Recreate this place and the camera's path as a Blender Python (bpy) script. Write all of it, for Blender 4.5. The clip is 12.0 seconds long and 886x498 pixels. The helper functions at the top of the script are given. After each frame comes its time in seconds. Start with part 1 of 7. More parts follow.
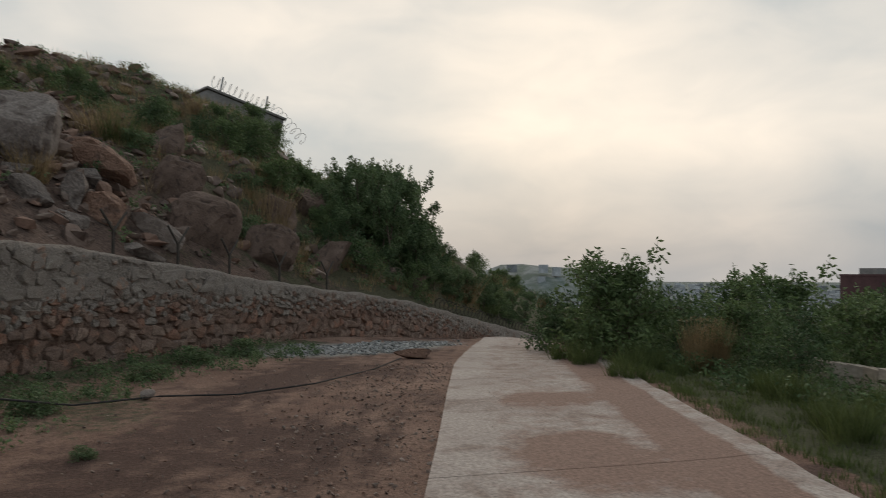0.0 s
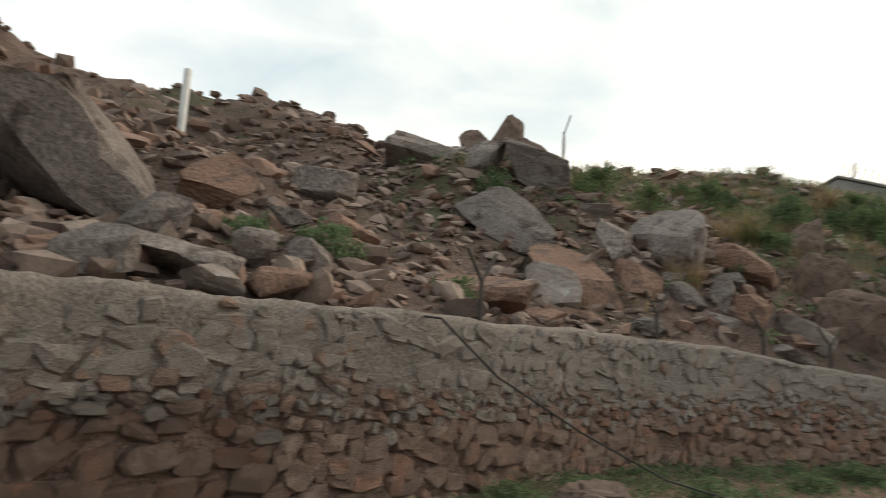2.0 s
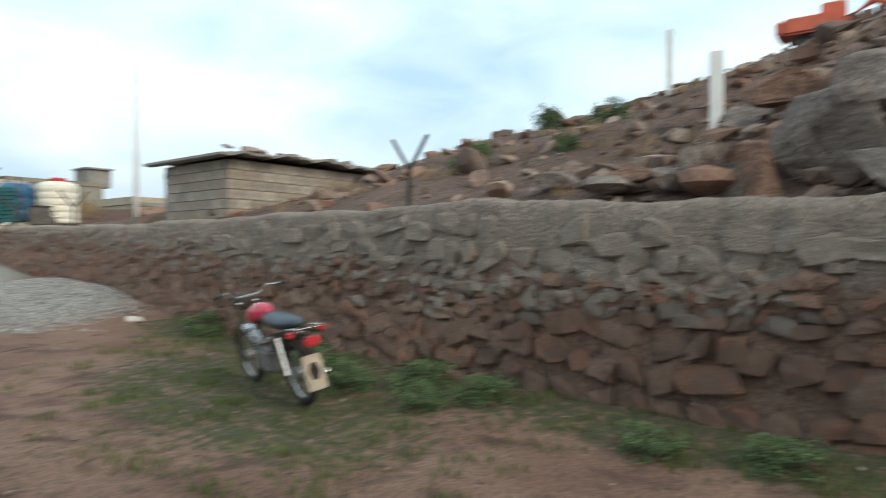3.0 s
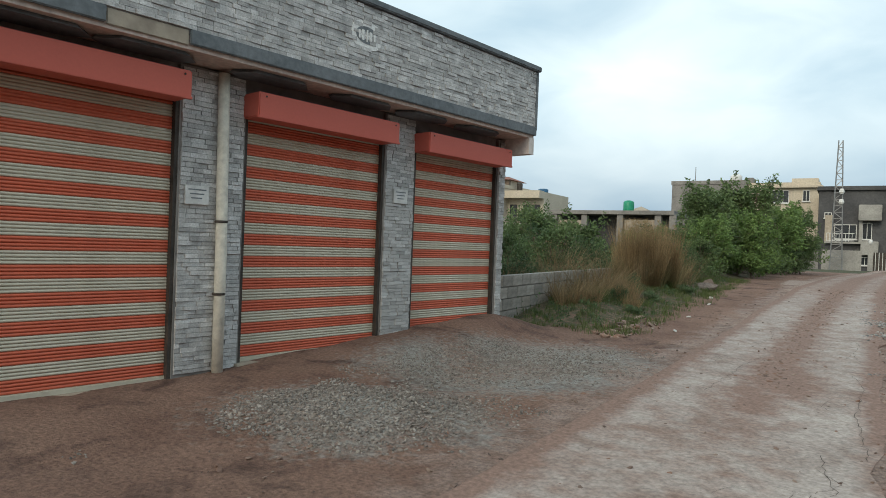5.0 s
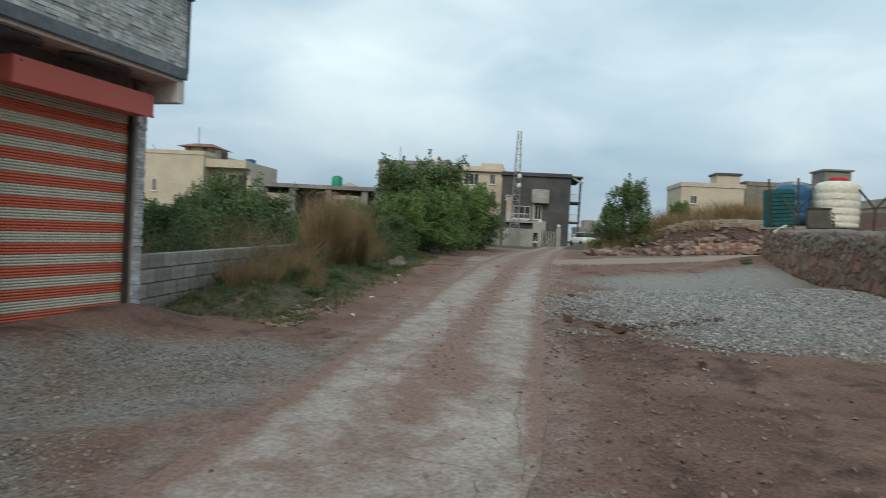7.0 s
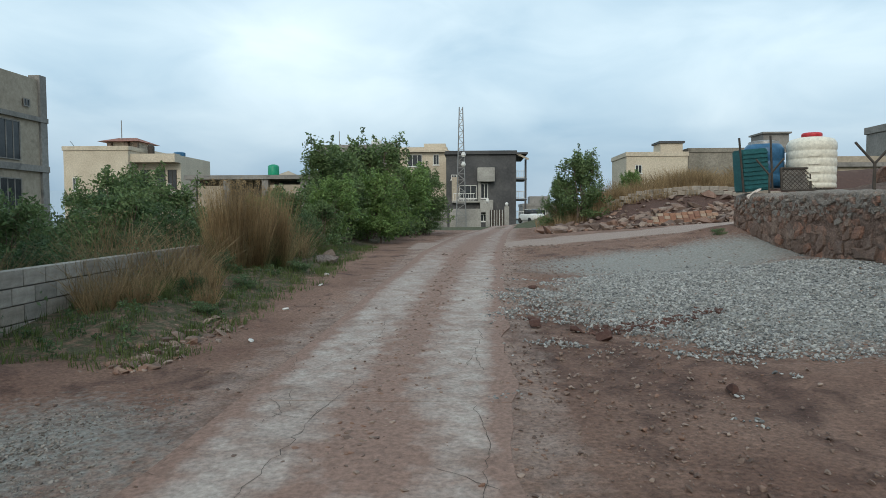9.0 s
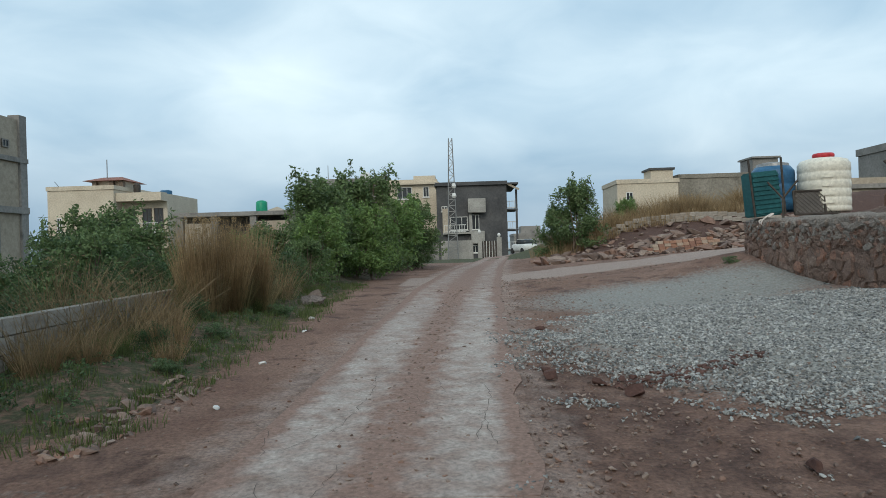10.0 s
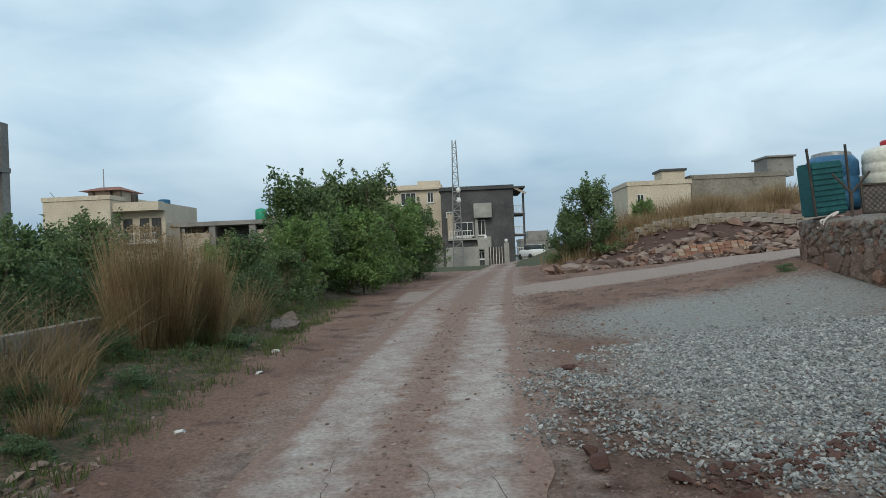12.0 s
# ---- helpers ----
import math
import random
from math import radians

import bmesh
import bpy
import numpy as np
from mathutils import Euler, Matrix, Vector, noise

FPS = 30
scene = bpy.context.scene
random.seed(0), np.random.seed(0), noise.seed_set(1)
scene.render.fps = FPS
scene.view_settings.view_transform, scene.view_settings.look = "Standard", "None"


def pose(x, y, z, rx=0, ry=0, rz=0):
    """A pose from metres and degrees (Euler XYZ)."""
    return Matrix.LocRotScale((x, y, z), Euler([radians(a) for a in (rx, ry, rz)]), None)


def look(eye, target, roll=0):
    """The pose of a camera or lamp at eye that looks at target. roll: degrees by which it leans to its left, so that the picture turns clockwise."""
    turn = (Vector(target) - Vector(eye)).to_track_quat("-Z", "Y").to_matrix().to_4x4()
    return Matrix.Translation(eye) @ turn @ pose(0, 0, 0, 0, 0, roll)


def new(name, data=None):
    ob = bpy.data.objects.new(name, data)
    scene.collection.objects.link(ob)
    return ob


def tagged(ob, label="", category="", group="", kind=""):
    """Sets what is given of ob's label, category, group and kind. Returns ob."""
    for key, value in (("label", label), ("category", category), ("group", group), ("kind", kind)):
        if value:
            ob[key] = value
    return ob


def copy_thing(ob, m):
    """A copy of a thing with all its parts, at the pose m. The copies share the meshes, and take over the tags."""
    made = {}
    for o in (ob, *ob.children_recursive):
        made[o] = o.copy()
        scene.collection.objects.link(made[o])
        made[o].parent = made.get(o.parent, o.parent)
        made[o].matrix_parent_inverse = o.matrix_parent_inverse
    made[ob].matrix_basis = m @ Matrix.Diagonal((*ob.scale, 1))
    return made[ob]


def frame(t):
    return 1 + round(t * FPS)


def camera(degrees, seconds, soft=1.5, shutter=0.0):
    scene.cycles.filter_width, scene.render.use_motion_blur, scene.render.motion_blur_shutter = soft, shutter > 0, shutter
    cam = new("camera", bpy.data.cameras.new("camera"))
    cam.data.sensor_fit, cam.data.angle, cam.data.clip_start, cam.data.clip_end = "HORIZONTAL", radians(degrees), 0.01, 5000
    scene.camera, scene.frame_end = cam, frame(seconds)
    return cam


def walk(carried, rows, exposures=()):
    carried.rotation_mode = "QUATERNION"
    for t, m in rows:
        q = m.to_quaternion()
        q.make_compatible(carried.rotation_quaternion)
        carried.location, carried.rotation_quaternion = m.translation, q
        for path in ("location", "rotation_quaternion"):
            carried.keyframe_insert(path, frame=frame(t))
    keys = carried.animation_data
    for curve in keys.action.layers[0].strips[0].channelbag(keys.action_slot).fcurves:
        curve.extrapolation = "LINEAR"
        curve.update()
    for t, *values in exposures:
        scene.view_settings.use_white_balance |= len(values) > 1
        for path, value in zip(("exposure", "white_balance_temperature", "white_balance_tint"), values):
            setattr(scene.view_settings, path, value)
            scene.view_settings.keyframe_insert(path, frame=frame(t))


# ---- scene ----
cam = camera(68.0, 12.0, soft=0.65, shutter=0.16)
PATH = [
    (0, (0.506, -0.152, 1.418), (0.064, -2.101, 1.49), 0.2),
    (0.5, (0.5, -0.14, 1.416), (0.454, -2.131, 1.606), -1.1),
    (1, (0.54, -0.106, 1.416), (0.791, -2.075, 1.661), -0.6),
    (1.5, (0.643, -0.014, 1.435), (1.261, -1.895, 1.717), -0.0),
    (2, (0.874, 0.144, 1.431), (2.095, -1.407, 1.753), 2.9),
    (2.2, (0.966, 0.245, 1.431), (2.496, -1.009, 1.726), 2.7),
    (2.4, (1.022, 0.417, 1.424), (2.864, -0.322, 1.67), 3.6),
    (2.5, (1.015, 0.509, 1.422), (2.957, 0.079, 1.635), 5.2),
    (2.6, (0.98, 0.594, 1.423), (2.97, 0.513, 1.61), 4.8),
    (2.8, (0.848, 0.756, 1.425), (2.74, 1.391, 1.556), 3.2),
    (3, (0.687, 0.873, 1.422), (2.23, 2.146, 1.422), 0.2),
    (3.2, (0.56, 0.913, 1.412), (1.564, 2.64, 1.332), -0.0),
    (3.4, (0.444, 0.951, 1.403), (0.89, 2.898, 1.291), 0.4),
    (3.7, (0.335, 1.031, 1.389), (-0.048, 2.99, 1.271), -0.2),
    (5.3, (0.111, 1.879, 1.426), (-0.946, 3.577, 1.422), 2.3),
    (5.5, (0.114, 2.015, 1.429), (-0.879, 3.751, 1.435), 2.7),
    (6, (0.148, 2.418, 1.435), (-0.484, 4.313, 1.347), 3.2),
    (6.5, (0.156, 2.859, 1.443), (-0.45, 4.765, 1.416), 3.1),
    (7, (0.202, 3.233, 1.446), (-0.04, 5.217, 1.393), 3.2),
    (7.2, (0.207, 3.437, 1.444), (0.156, 5.434, 1.358), 3.2),
    (8.8, (0.199, 5.29, 1.496), (0.156, 7.286, 1.374), -1.2),
    (9, (0.189, 5.5, 1.503), (0.102, 7.496, 1.402), -0.2),
    (9.5, (0.123, 5.987, 1.539), (0.134, 7.984, 1.431), 0.1),
    (10, (0.08, 6.516, 1.559), (0.021, 8.515, 1.554), -1.6),
    (10.5, (0.076, 7.091, 1.589), (0.066, 9.091, 1.598), -0.6),
    (11, (0.078, 7.653, 1.605), (0.031, 9.652, 1.664), -1.8),
    (11.5, (0.121, 8.252, 1.629), (0.053, 10.249, 1.692), -1.2),
    (12, (0.139, 8.815, 1.636), (0.061, 10.814, 1.65), -2.4),
]
walk(cam, [(t, look(eye, target, roll)) for t, eye, target, roll in PATH],
     [(0, -0.65, 7550, 16), (0.5, -0.42, 7600, 16), (1.0, -0.25, 7950, 16), (1.6, 0.08, 8400, 16), (2.2, 0.5, 8000, 14), (2.6, 0.95, 7500, 12), (3.0, 0.5, 7000, 8), (3.5, -0.2, 6750, 7), (5.5, 0.22, 7000, 7), (7, -0.12, 6700, 6), (9, 0.0, 6500, 6), (10, -0.08, 6400, 6), (12, -0.12, 6450, 6)])

# ---- light ----
world = bpy.data.worlds.new("world")
scene.world = world
world.use_nodes = True
wn, wl = world.node_tree.nodes, world.node_tree.links
wn.clear()
sky = wn.new("ShaderNodeTexSky")
sky.sky_type, sky.sun_disc = "NISHITA", False
sky.sun_elevation, sky.sun_rotation = radians(16), radians(200)
sky.air_density, sky.dust_density, sky.ozone_density = 1.0, 3.0, 1.5
coord = wn.new("ShaderNodeTexCoord")
squash = wn.new("ShaderNodeMapping")
squash.inputs["Scale"].default_value = (1.0, 1.0, 2.3)
cloud = wn.new("ShaderNodeTexNoise")
cloud.inputs["Scale"].default_value, cloud.inputs["Detail"].default_value = 1.9, 5
cloud.inputs["Roughness"].default_value = 0.42
cover = wn.new("ShaderNodeValToRGB")
cover.color_ramp.elements[0].position, cover.color_ramp.elements[0].color = 0.34, (2.9, 4.4, 5.85, 1)
cover.color_ramp.elements[1].position, cover.color_ramp.elements[1].color = 0.70, (7.0, 8.1, 8.8, 1)
blend = wn.new("ShaderNodeMix")
blend.data_type = "RGBA"
blend.inputs["Factor"].default_value = 0.94
back = wn.new("ShaderNodeBackground")
back.inputs["Strength"].default_value = 0.135
wout = wn.new("ShaderNodeOutputWorld")
wl.new(coord.outputs["Generated"], squash.inputs["Vector"])
wl.new(squash.outputs["Vector"], cloud.inputs["Vector"])
veil = wn.new("ShaderNodeTexNoise")
veil.inputs["Scale"].default_value, veil.inputs["Detail"].default_value, veil.inputs["Distortion"].default_value = 5.5, 6, 0.5
wl.new(squash.outputs["Vector"], veil.inputs["Vector"])
layers = wn.new("ShaderNodeMix")
layers.inputs["Factor"].default_value = 0.3
wl.new(cloud.outputs["Fac"], layers.inputs["A"])
wl.new(veil.outputs["Fac"], layers.inputs["B"])
wl.new(layers.outputs["Result"], cover.inputs["Fac"])
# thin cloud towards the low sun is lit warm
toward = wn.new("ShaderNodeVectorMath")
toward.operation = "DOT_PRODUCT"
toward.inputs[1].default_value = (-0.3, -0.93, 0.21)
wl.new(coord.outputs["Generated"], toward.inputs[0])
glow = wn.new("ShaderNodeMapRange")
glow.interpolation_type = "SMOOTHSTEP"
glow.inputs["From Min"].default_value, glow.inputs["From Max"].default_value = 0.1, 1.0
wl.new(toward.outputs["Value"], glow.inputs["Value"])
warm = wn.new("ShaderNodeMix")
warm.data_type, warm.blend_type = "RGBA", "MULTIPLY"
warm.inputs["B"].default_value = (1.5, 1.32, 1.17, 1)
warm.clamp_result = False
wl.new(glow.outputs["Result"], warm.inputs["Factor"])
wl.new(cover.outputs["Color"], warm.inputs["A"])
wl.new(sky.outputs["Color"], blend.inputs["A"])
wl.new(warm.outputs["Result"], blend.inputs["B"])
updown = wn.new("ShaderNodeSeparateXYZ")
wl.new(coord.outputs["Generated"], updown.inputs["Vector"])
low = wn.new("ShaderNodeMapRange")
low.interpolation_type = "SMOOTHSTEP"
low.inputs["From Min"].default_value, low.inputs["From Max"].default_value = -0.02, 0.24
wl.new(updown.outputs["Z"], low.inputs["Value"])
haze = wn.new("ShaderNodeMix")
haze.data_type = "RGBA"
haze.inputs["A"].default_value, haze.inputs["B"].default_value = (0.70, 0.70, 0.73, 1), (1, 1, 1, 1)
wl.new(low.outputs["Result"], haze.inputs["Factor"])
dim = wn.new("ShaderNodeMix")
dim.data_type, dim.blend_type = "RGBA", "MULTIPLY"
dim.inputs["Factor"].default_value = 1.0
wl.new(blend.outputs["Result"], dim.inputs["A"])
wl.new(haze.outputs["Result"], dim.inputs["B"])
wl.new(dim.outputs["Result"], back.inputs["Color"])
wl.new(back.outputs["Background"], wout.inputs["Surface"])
sun_data = bpy.data.lights.new("sun", "SUN")
sun_data.energy, sun_data.angle, sun_data.color = 1.2, radians(25), (1.0, 0.9, 0.78)
sun = new("sun", sun_data)
sun.matrix_world = look((-4, -60, 38), (0, 0, 0))

# ---- materials ----
def mat(name, c1, c2, scale=4.0, rough=0.9, bump=0.3, fine=8.0, c3=None, amount=0.45, vary=0.0, island=0.0, metal=0.0, dist=0.02, coat=0.0, grit=0.21):
    """Two-scale noise paint: c1 to c2 by broad noise, c3 in stains, bump by fine noise."""
    m = bpy.data.materials.new(name)
    m.use_nodes = True
    n, l = m.node_tree.nodes, m.node_tree.links
    p = n["Principled BSDF"]
    p.inputs["Roughness"].default_value, p.inputs["Metallic"].default_value = rough, metal
    p.inputs["Coat Weight"].default_value = coat
    p.inputs["Specular IOR Level"].default_value = 0.3
    tc = n.new("ShaderNodeTexCoord")
    broad = n.new("ShaderNodeTexNoise")
    broad.inputs["Scale"].default_value, broad.inputs["Detail"].default_value = scale, 6
    ramp = n.new("ShaderNodeValToRGB")
    ramp.color_ramp.elements[0].position, ramp.color_ramp.elements[1].position = 0.34, 0.66
    ramp.color_ramp.elements[0].color, ramp.color_ramp.elements[1].color = (*c1, 1), (*c2, 1)
    small = n.new("ShaderNodeTexNoise")
    small.inputs["Scale"].default_value, small.inputs["Detail"].default_value = scale * fine, 8
    small.inputs["Roughness"].default_value = 0.65
    l.new(tc.outputs["Object"], broad.inputs["Vector"])
    l.new(tc.outputs["Object"], small.inputs["Vector"])
    l.new(broad.outputs["Fac"], ramp.inputs["Fac"])
    col = ramp.outputs["Color"]
    if c3:
        stain = n.new("ShaderNodeTexNoise")
        stain.inputs["Scale"].default_value, stain.inputs["Detail"].default_value = scale * 2.3, 9
        stain.inputs["Distortion"].default_value = 0.6
        cut = n.new("ShaderNodeValToRGB")
        cut.color_ramp.elements[0].position, cut.color_ramp.elements[1].position = 1 - amount, 1 - amount + 0.14
        mix = n.new("ShaderNodeMix")
        mix.data_type = "RGBA"
        mix.inputs["B"].default_value = (*c3, 1)
        l.new(tc.outputs["Object"], stain.inputs["Vector"])
        l.new(stain.outputs["Fac"], cut.inputs["Fac"])
        l.new(cut.outputs["Color"], mix.inputs["Factor"])
        l.new(col, mix.inputs["A"])
        col = mix.outputs["Result"]
    tone = n.new("ShaderNodeHueSaturation")
    grain = n.new("ShaderNodeMapRange")
    grain.inputs["From Min"].default_value, grain.inputs["From Max"].default_value = 0.3, 0.7
    grain.inputs["To Min"].default_value, grain.inputs["To Max"].default_value = 1 - grit, 1 + grit
    l.new(small.outputs["Fac"], grain.inputs["Value"])
    value = grain.outputs["Result"]
    for source, spread in (("ShaderNodeObjectInfo", vary), ("ShaderNodeNewGeometry", island)):
        if spread:
            info = n.new(source)
            rng = n.new("ShaderNodeMapRange")
            rng.inputs["To Min"].default_value, rng.inputs["To Max"].default_value = 1 - spread, 1 + spread
            times = n.new("ShaderNodeMath")
            times.operation = "MULTIPLY"
            l.new(info.outputs["Random" if vary and source == "ShaderNodeObjectInfo" else "Random Per Island"], rng.inputs["Value"])
            l.new(rng.outputs["Result"], times.inputs[0])
            l.new(value, times.inputs[1])
            value = times.outputs["Value"]
    l.new(value, tone.inputs["Value"])
    l.new(col, tone.inputs["Color"])
    l.new(tone.outputs["Color"], p.inputs["Base Color"])
    if bump:
        b = n.new("ShaderNodeBump")
        b.inputs["Strength"].default_value, b.inputs["Distance"].default_value = bump, dist
        l.new(small.outputs["Fac"], b.inputs["Height"])
        l.new(b.outputs["Normal"], p.inputs["Normal"])
    return m


def piece_mat(name, tones, scale=6.0, rough=0.9, bump=0.5, dist=0.015, island=False, grit=0.21):
    """Stone-like paint whose colour is picked per piece from tones."""
    m = mat(name, tones[0], tones[0], scale, rough, bump, dist=dist, grit=grit)
    n, l = m.node_tree.nodes, m.node_tree.links
    pick = n.new("ShaderNodeNewGeometry" if island else "ShaderNodeObjectInfo")
    ramp = n.new("ShaderNodeValToRGB")
    ramp.color_ramp.interpolation = "CONSTANT"
    for k, c in enumerate(tones):
        e = ramp.color_ramp.elements[k] if k < 2 else ramp.color_ramp.elements.new(0.5)
        e.color = (*c, 1)
    for k in range(len(tones)):
        ramp.color_ramp.elements[k].position = k / len(tones)
    for k, c in enumerate(tones):
        ramp.color_ramp.elements[k].color = (*c, 1)
    l.new(pick.outputs["Random Per Island" if island else "Random"], ramp.inputs["Fac"])
    tone = [x for x in n if x.bl_idname == "ShaderNodeHueSaturation"][0]
    broad = [x for x in n if x.bl_idname == "ShaderNodeTexNoise"][0]
    mott = n.new("ShaderNodeMix")
    mott.data_type, mott.blend_type = "RGBA", "MULTIPLY"
    mott.inputs["Factor"].default_value = 0.6
    gray = n.new("ShaderNodeMapRange")
    gray.inputs["From Min"].default_value, gray.inputs["From Max"].default_value = 0.3, 0.7
    gray.inputs["To Min"].default_value, gray.inputs["To Max"].default_value = 0.6, 1.3
    l.new(broad.outputs["Fac"], gray.inputs["Value"])
    l.new(ramp.outputs["Color"], mott.inputs["A"])
    l.new(gray.outputs["Result"], mott.inputs["B"])
    l.new(mott.outputs["Result"], tone.inputs["Color"])
    return m


def leaf_mat(name, c1, c2):
    """Leaves: colour varies from leaf to leaf, a little light comes through."""
    m = mat(name, c1, c2, 1.2, 0.6, 0.0, island=0.35)
    n, l = m.node_tree.nodes, m.node_tree.links
    p = n["Principled BSDF"]
    shine = n.new("ShaderNodeBsdfTranslucent")
    tone = [x for x in n if x.bl_idname == "ShaderNodeHueSaturation"][0]
    l.new(tone.outputs["Color"], shine.inputs["Color"])
    both = n.new("ShaderNodeMixShader")
    both.inputs["Fac"].default_value = 0.3
    l.new(p.outputs["BSDF"], both.inputs[1])
    l.new(shine.outputs["BSDF"], both.inputs[2])
    l.new(both.outputs["Shader"], n["Material Output"].inputs["Surface"])
    return m


def masked(m, attribute, colour, edge=0.5, scale=9.0, soft=0.13):
    """Lets a mesh attribute lay another colour (soil, growth, painted haze) over a material, with a ragged edge."""
    n, l = m.node_tree.nodes, m.node_tree.links
    tone = [x for x in n if x.bl_idname == "ShaderNodeHueSaturation"][0]
    old = tone.inputs["Color"].links[0].from_socket
    a = n.new("ShaderNodeAttribute")
    a.attribute_name = attribute
    tc = n.new("ShaderNodeTexCoord")
    rag = n.new("ShaderNodeTexNoise")
    rag.inputs["Scale"].default_value, rag.inputs["Detail"].default_value = scale, 8
    l.new(tc.outputs["Object"], rag.inputs["Vector"])
    add = n.new("ShaderNodeMath")
    l.new(a.outputs["Fac"], add.inputs[0])
    l.new(rag.outputs["Fac"], add.inputs[1])
    cut = n.new("ShaderNodeMapRange")
    cut.inputs["From Min"].default_value, cut.inputs["From Max"].default_value = 0.5 + edge - soft, 0.5 + edge + soft
    l.new(add.outputs["Value"], cut.inputs["Value"])
    mix = n.new("ShaderNodeMix")
    mix.data_type = "RGBA"
    mix.inputs["B"].default_value = (*colour, 1)
    l.new(cut.outputs["Result"], mix.inputs["Factor"])
    l.new(old, mix.inputs["A"])
    l.new(mix.outputs["Result"], tone.inputs["Color"])
    return m


DIRT = mat("red_dirt", (0.19, 0.11, 0.083), (0.265, 0.167, 0.128), 0.9, 0.95, 1.0, 34, (0.115, 0.068, 0.054), 0.47, dist=0.045, grit=0.45)
masked(DIRT, "rut", (0.098, 0.056, 0.045), scale=3.5, soft=0.17)
masked(DIRT, "pale", (0.355, 0.275, 0.238), scale=4, soft=0.25)
masked(DIRT, "grass", (0.075, 0.078, 0.042))
masked(DIRT, "gravel", (0.30, 0.295, 0.275), scale=14, soft=0.25)
# distance haze painted on the ground as a grey-blue colour
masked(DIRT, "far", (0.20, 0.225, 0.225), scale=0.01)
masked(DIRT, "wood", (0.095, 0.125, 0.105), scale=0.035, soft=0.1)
CRACK = mat("crack_dark", (0.07, 0.055, 0.045), (0.10, 0.08, 0.07), 8)
HILL = mat("hill_soil", (0.14, 0.092, 0.075), (0.215, 0.145, 0.117), 0.6, 0.97, 1.0, 26, (0.085, 0.058, 0.048), 0.47, dist=0.16, grit=0.55)
masked(HILL, "grass", (0.10, 0.095, 0.055), scale=2.5)
CONCRETE = mat("road_concrete", (0.33, 0.277, 0.248), (0.41, 0.358, 0.324), 0.8, 0.88, 0.6, 34, (0.25, 0.195, 0.168), 0.46, grit=0.36)
masked(CONCRETE, "dust", (0.235, 0.152, 0.122), scale=5, soft=0.22)
MORTAR = mat("wall_mortar", (0.225, 0.148, 0.117), (0.33, 0.225, 0.178), 2.2, 0.95, 1.0, 14, (0.15, 0.088, 0.066), 0.48, dist=0.09, grit=0.5)
masked(MORTAR, "upper", (0.345, 0.296, 0.258), scale=4)
STONE = piece_mat("wall_stone", [(0.353, 0.219, 0.169), (0.312, 0.214, 0.174), (0.400, 0.219, 0.158), (0.366, 0.252, 0.204), (0.333, 0.185, 0.134), (0.380, 0.267, 0.213), (0.286, 0.202, 0.168)], 9, bump=1.0, dist=0.05, grit=0.42)
STONES = piece_mat("wall_stone_far", [(0.353, 0.219, 0.169), (0.312, 0.214, 0.174), (0.400, 0.219, 0.158), (0.366, 0.252, 0.204), (0.333, 0.185, 0.134), (0.380, 0.267, 0.213), (0.286, 0.202, 0.168)], 9, bump=1.0, dist=0.05, grit=0.42, island=True)
def smeared(m, colour, share=0.5, size=5.0):
    """Mortar left in patches over the faces of the stones."""
    n, l = m.node_tree.nodes, m.node_tree.links
    tone = [x for x in n if x.bl_idname == "ShaderNodeHueSaturation"][0]
    old = tone.inputs["Color"].links[0].from_socket
    where = n.new("ShaderNodeNewGeometry")
    smear = n.new("ShaderNodeTexNoise")
    smear.inputs["Scale"].default_value, smear.inputs["Detail"].default_value, smear.inputs["Roughness"].default_value = size, 9, 0.62
    smear.inputs["Distortion"].default_value = 0.4
    l.new(where.outputs["Position"], smear.inputs["Vector"])
    cut = n.new("ShaderNodeMapRange")
    cut.inputs["From Min"].default_value, cut.inputs["From Max"].default_value = 0.96 - share, 1.04 - share
    l.new(smear.outputs["Fac"], cut.inputs["Value"])
    mix = n.new("ShaderNodeMix")
    mix.data_type = "RGBA"
    mix.inputs["B"].default_value = (*colour, 1)
    l.new(cut.outputs["Result"], mix.inputs["Factor"])
    l.new(old, mix.inputs["A"])
    l.new(mix.outputs["Result"], tone.inputs["Color"])


for m in (STONE, STONES):
    smeared(m, (0.275, 0.182, 0.142), 0.5)
ROCK = mat("grey_rock", (0.20, 0.165, 0.147), (0.315, 0.268, 0.24), 1.1, 0.92, 1.0, 17, (0.12, 0.09, 0.078), 0.47, vary=0.2, dist=0.1, grit=0.42)
ROCK_RED = mat("red_rock", (0.25, 0.145, 0.105), (0.35, 0.215, 0.16), 1.1, 0.92, 1.0, 17, (0.17, 0.115, 0.097), 0.46, vary=0.15, dist=0.1, grit=0.4)
BRICK_STONE = mat("brick_red_stone", (0.075, 0.04, 0.034), (0.12, 0.066, 0.054), 5, 0.92, 0.8, 9, (0.11, 0.06, 0.05), 0.44, vary=0.15)
ROCK_PALE = mat("pale_rock", (0.22, 0.18, 0.16), (0.30, 0.25, 0.22), 1.6, 0.92, 0.9, 9, (0.46, 0.44, 0.42), 0.40, vary=0.1, dist=0.05)
WHITE_STONE = mat("white_stone", (0.78, 0.78, 0.76), (0.82, 0.82, 0.80), 6, 0.7, 0.1)
ROCK_BROWN = mat("brown_rock", (0.13, 0.088, 0.07), (0.23, 0.16, 0.13), 2.5, 0.92, 1.0, 12, (0.085, 0.06, 0.05), 0.46, dist=0.05)
SCREE = piece_mat("scree", [(0.18, 0.127, 0.105), (0.235, 0.173, 0.143), (0.14, 0.1, 0.085), (0.275, 0.21, 0.175), (0.22, 0.135, 0.103)], 3, island=True)
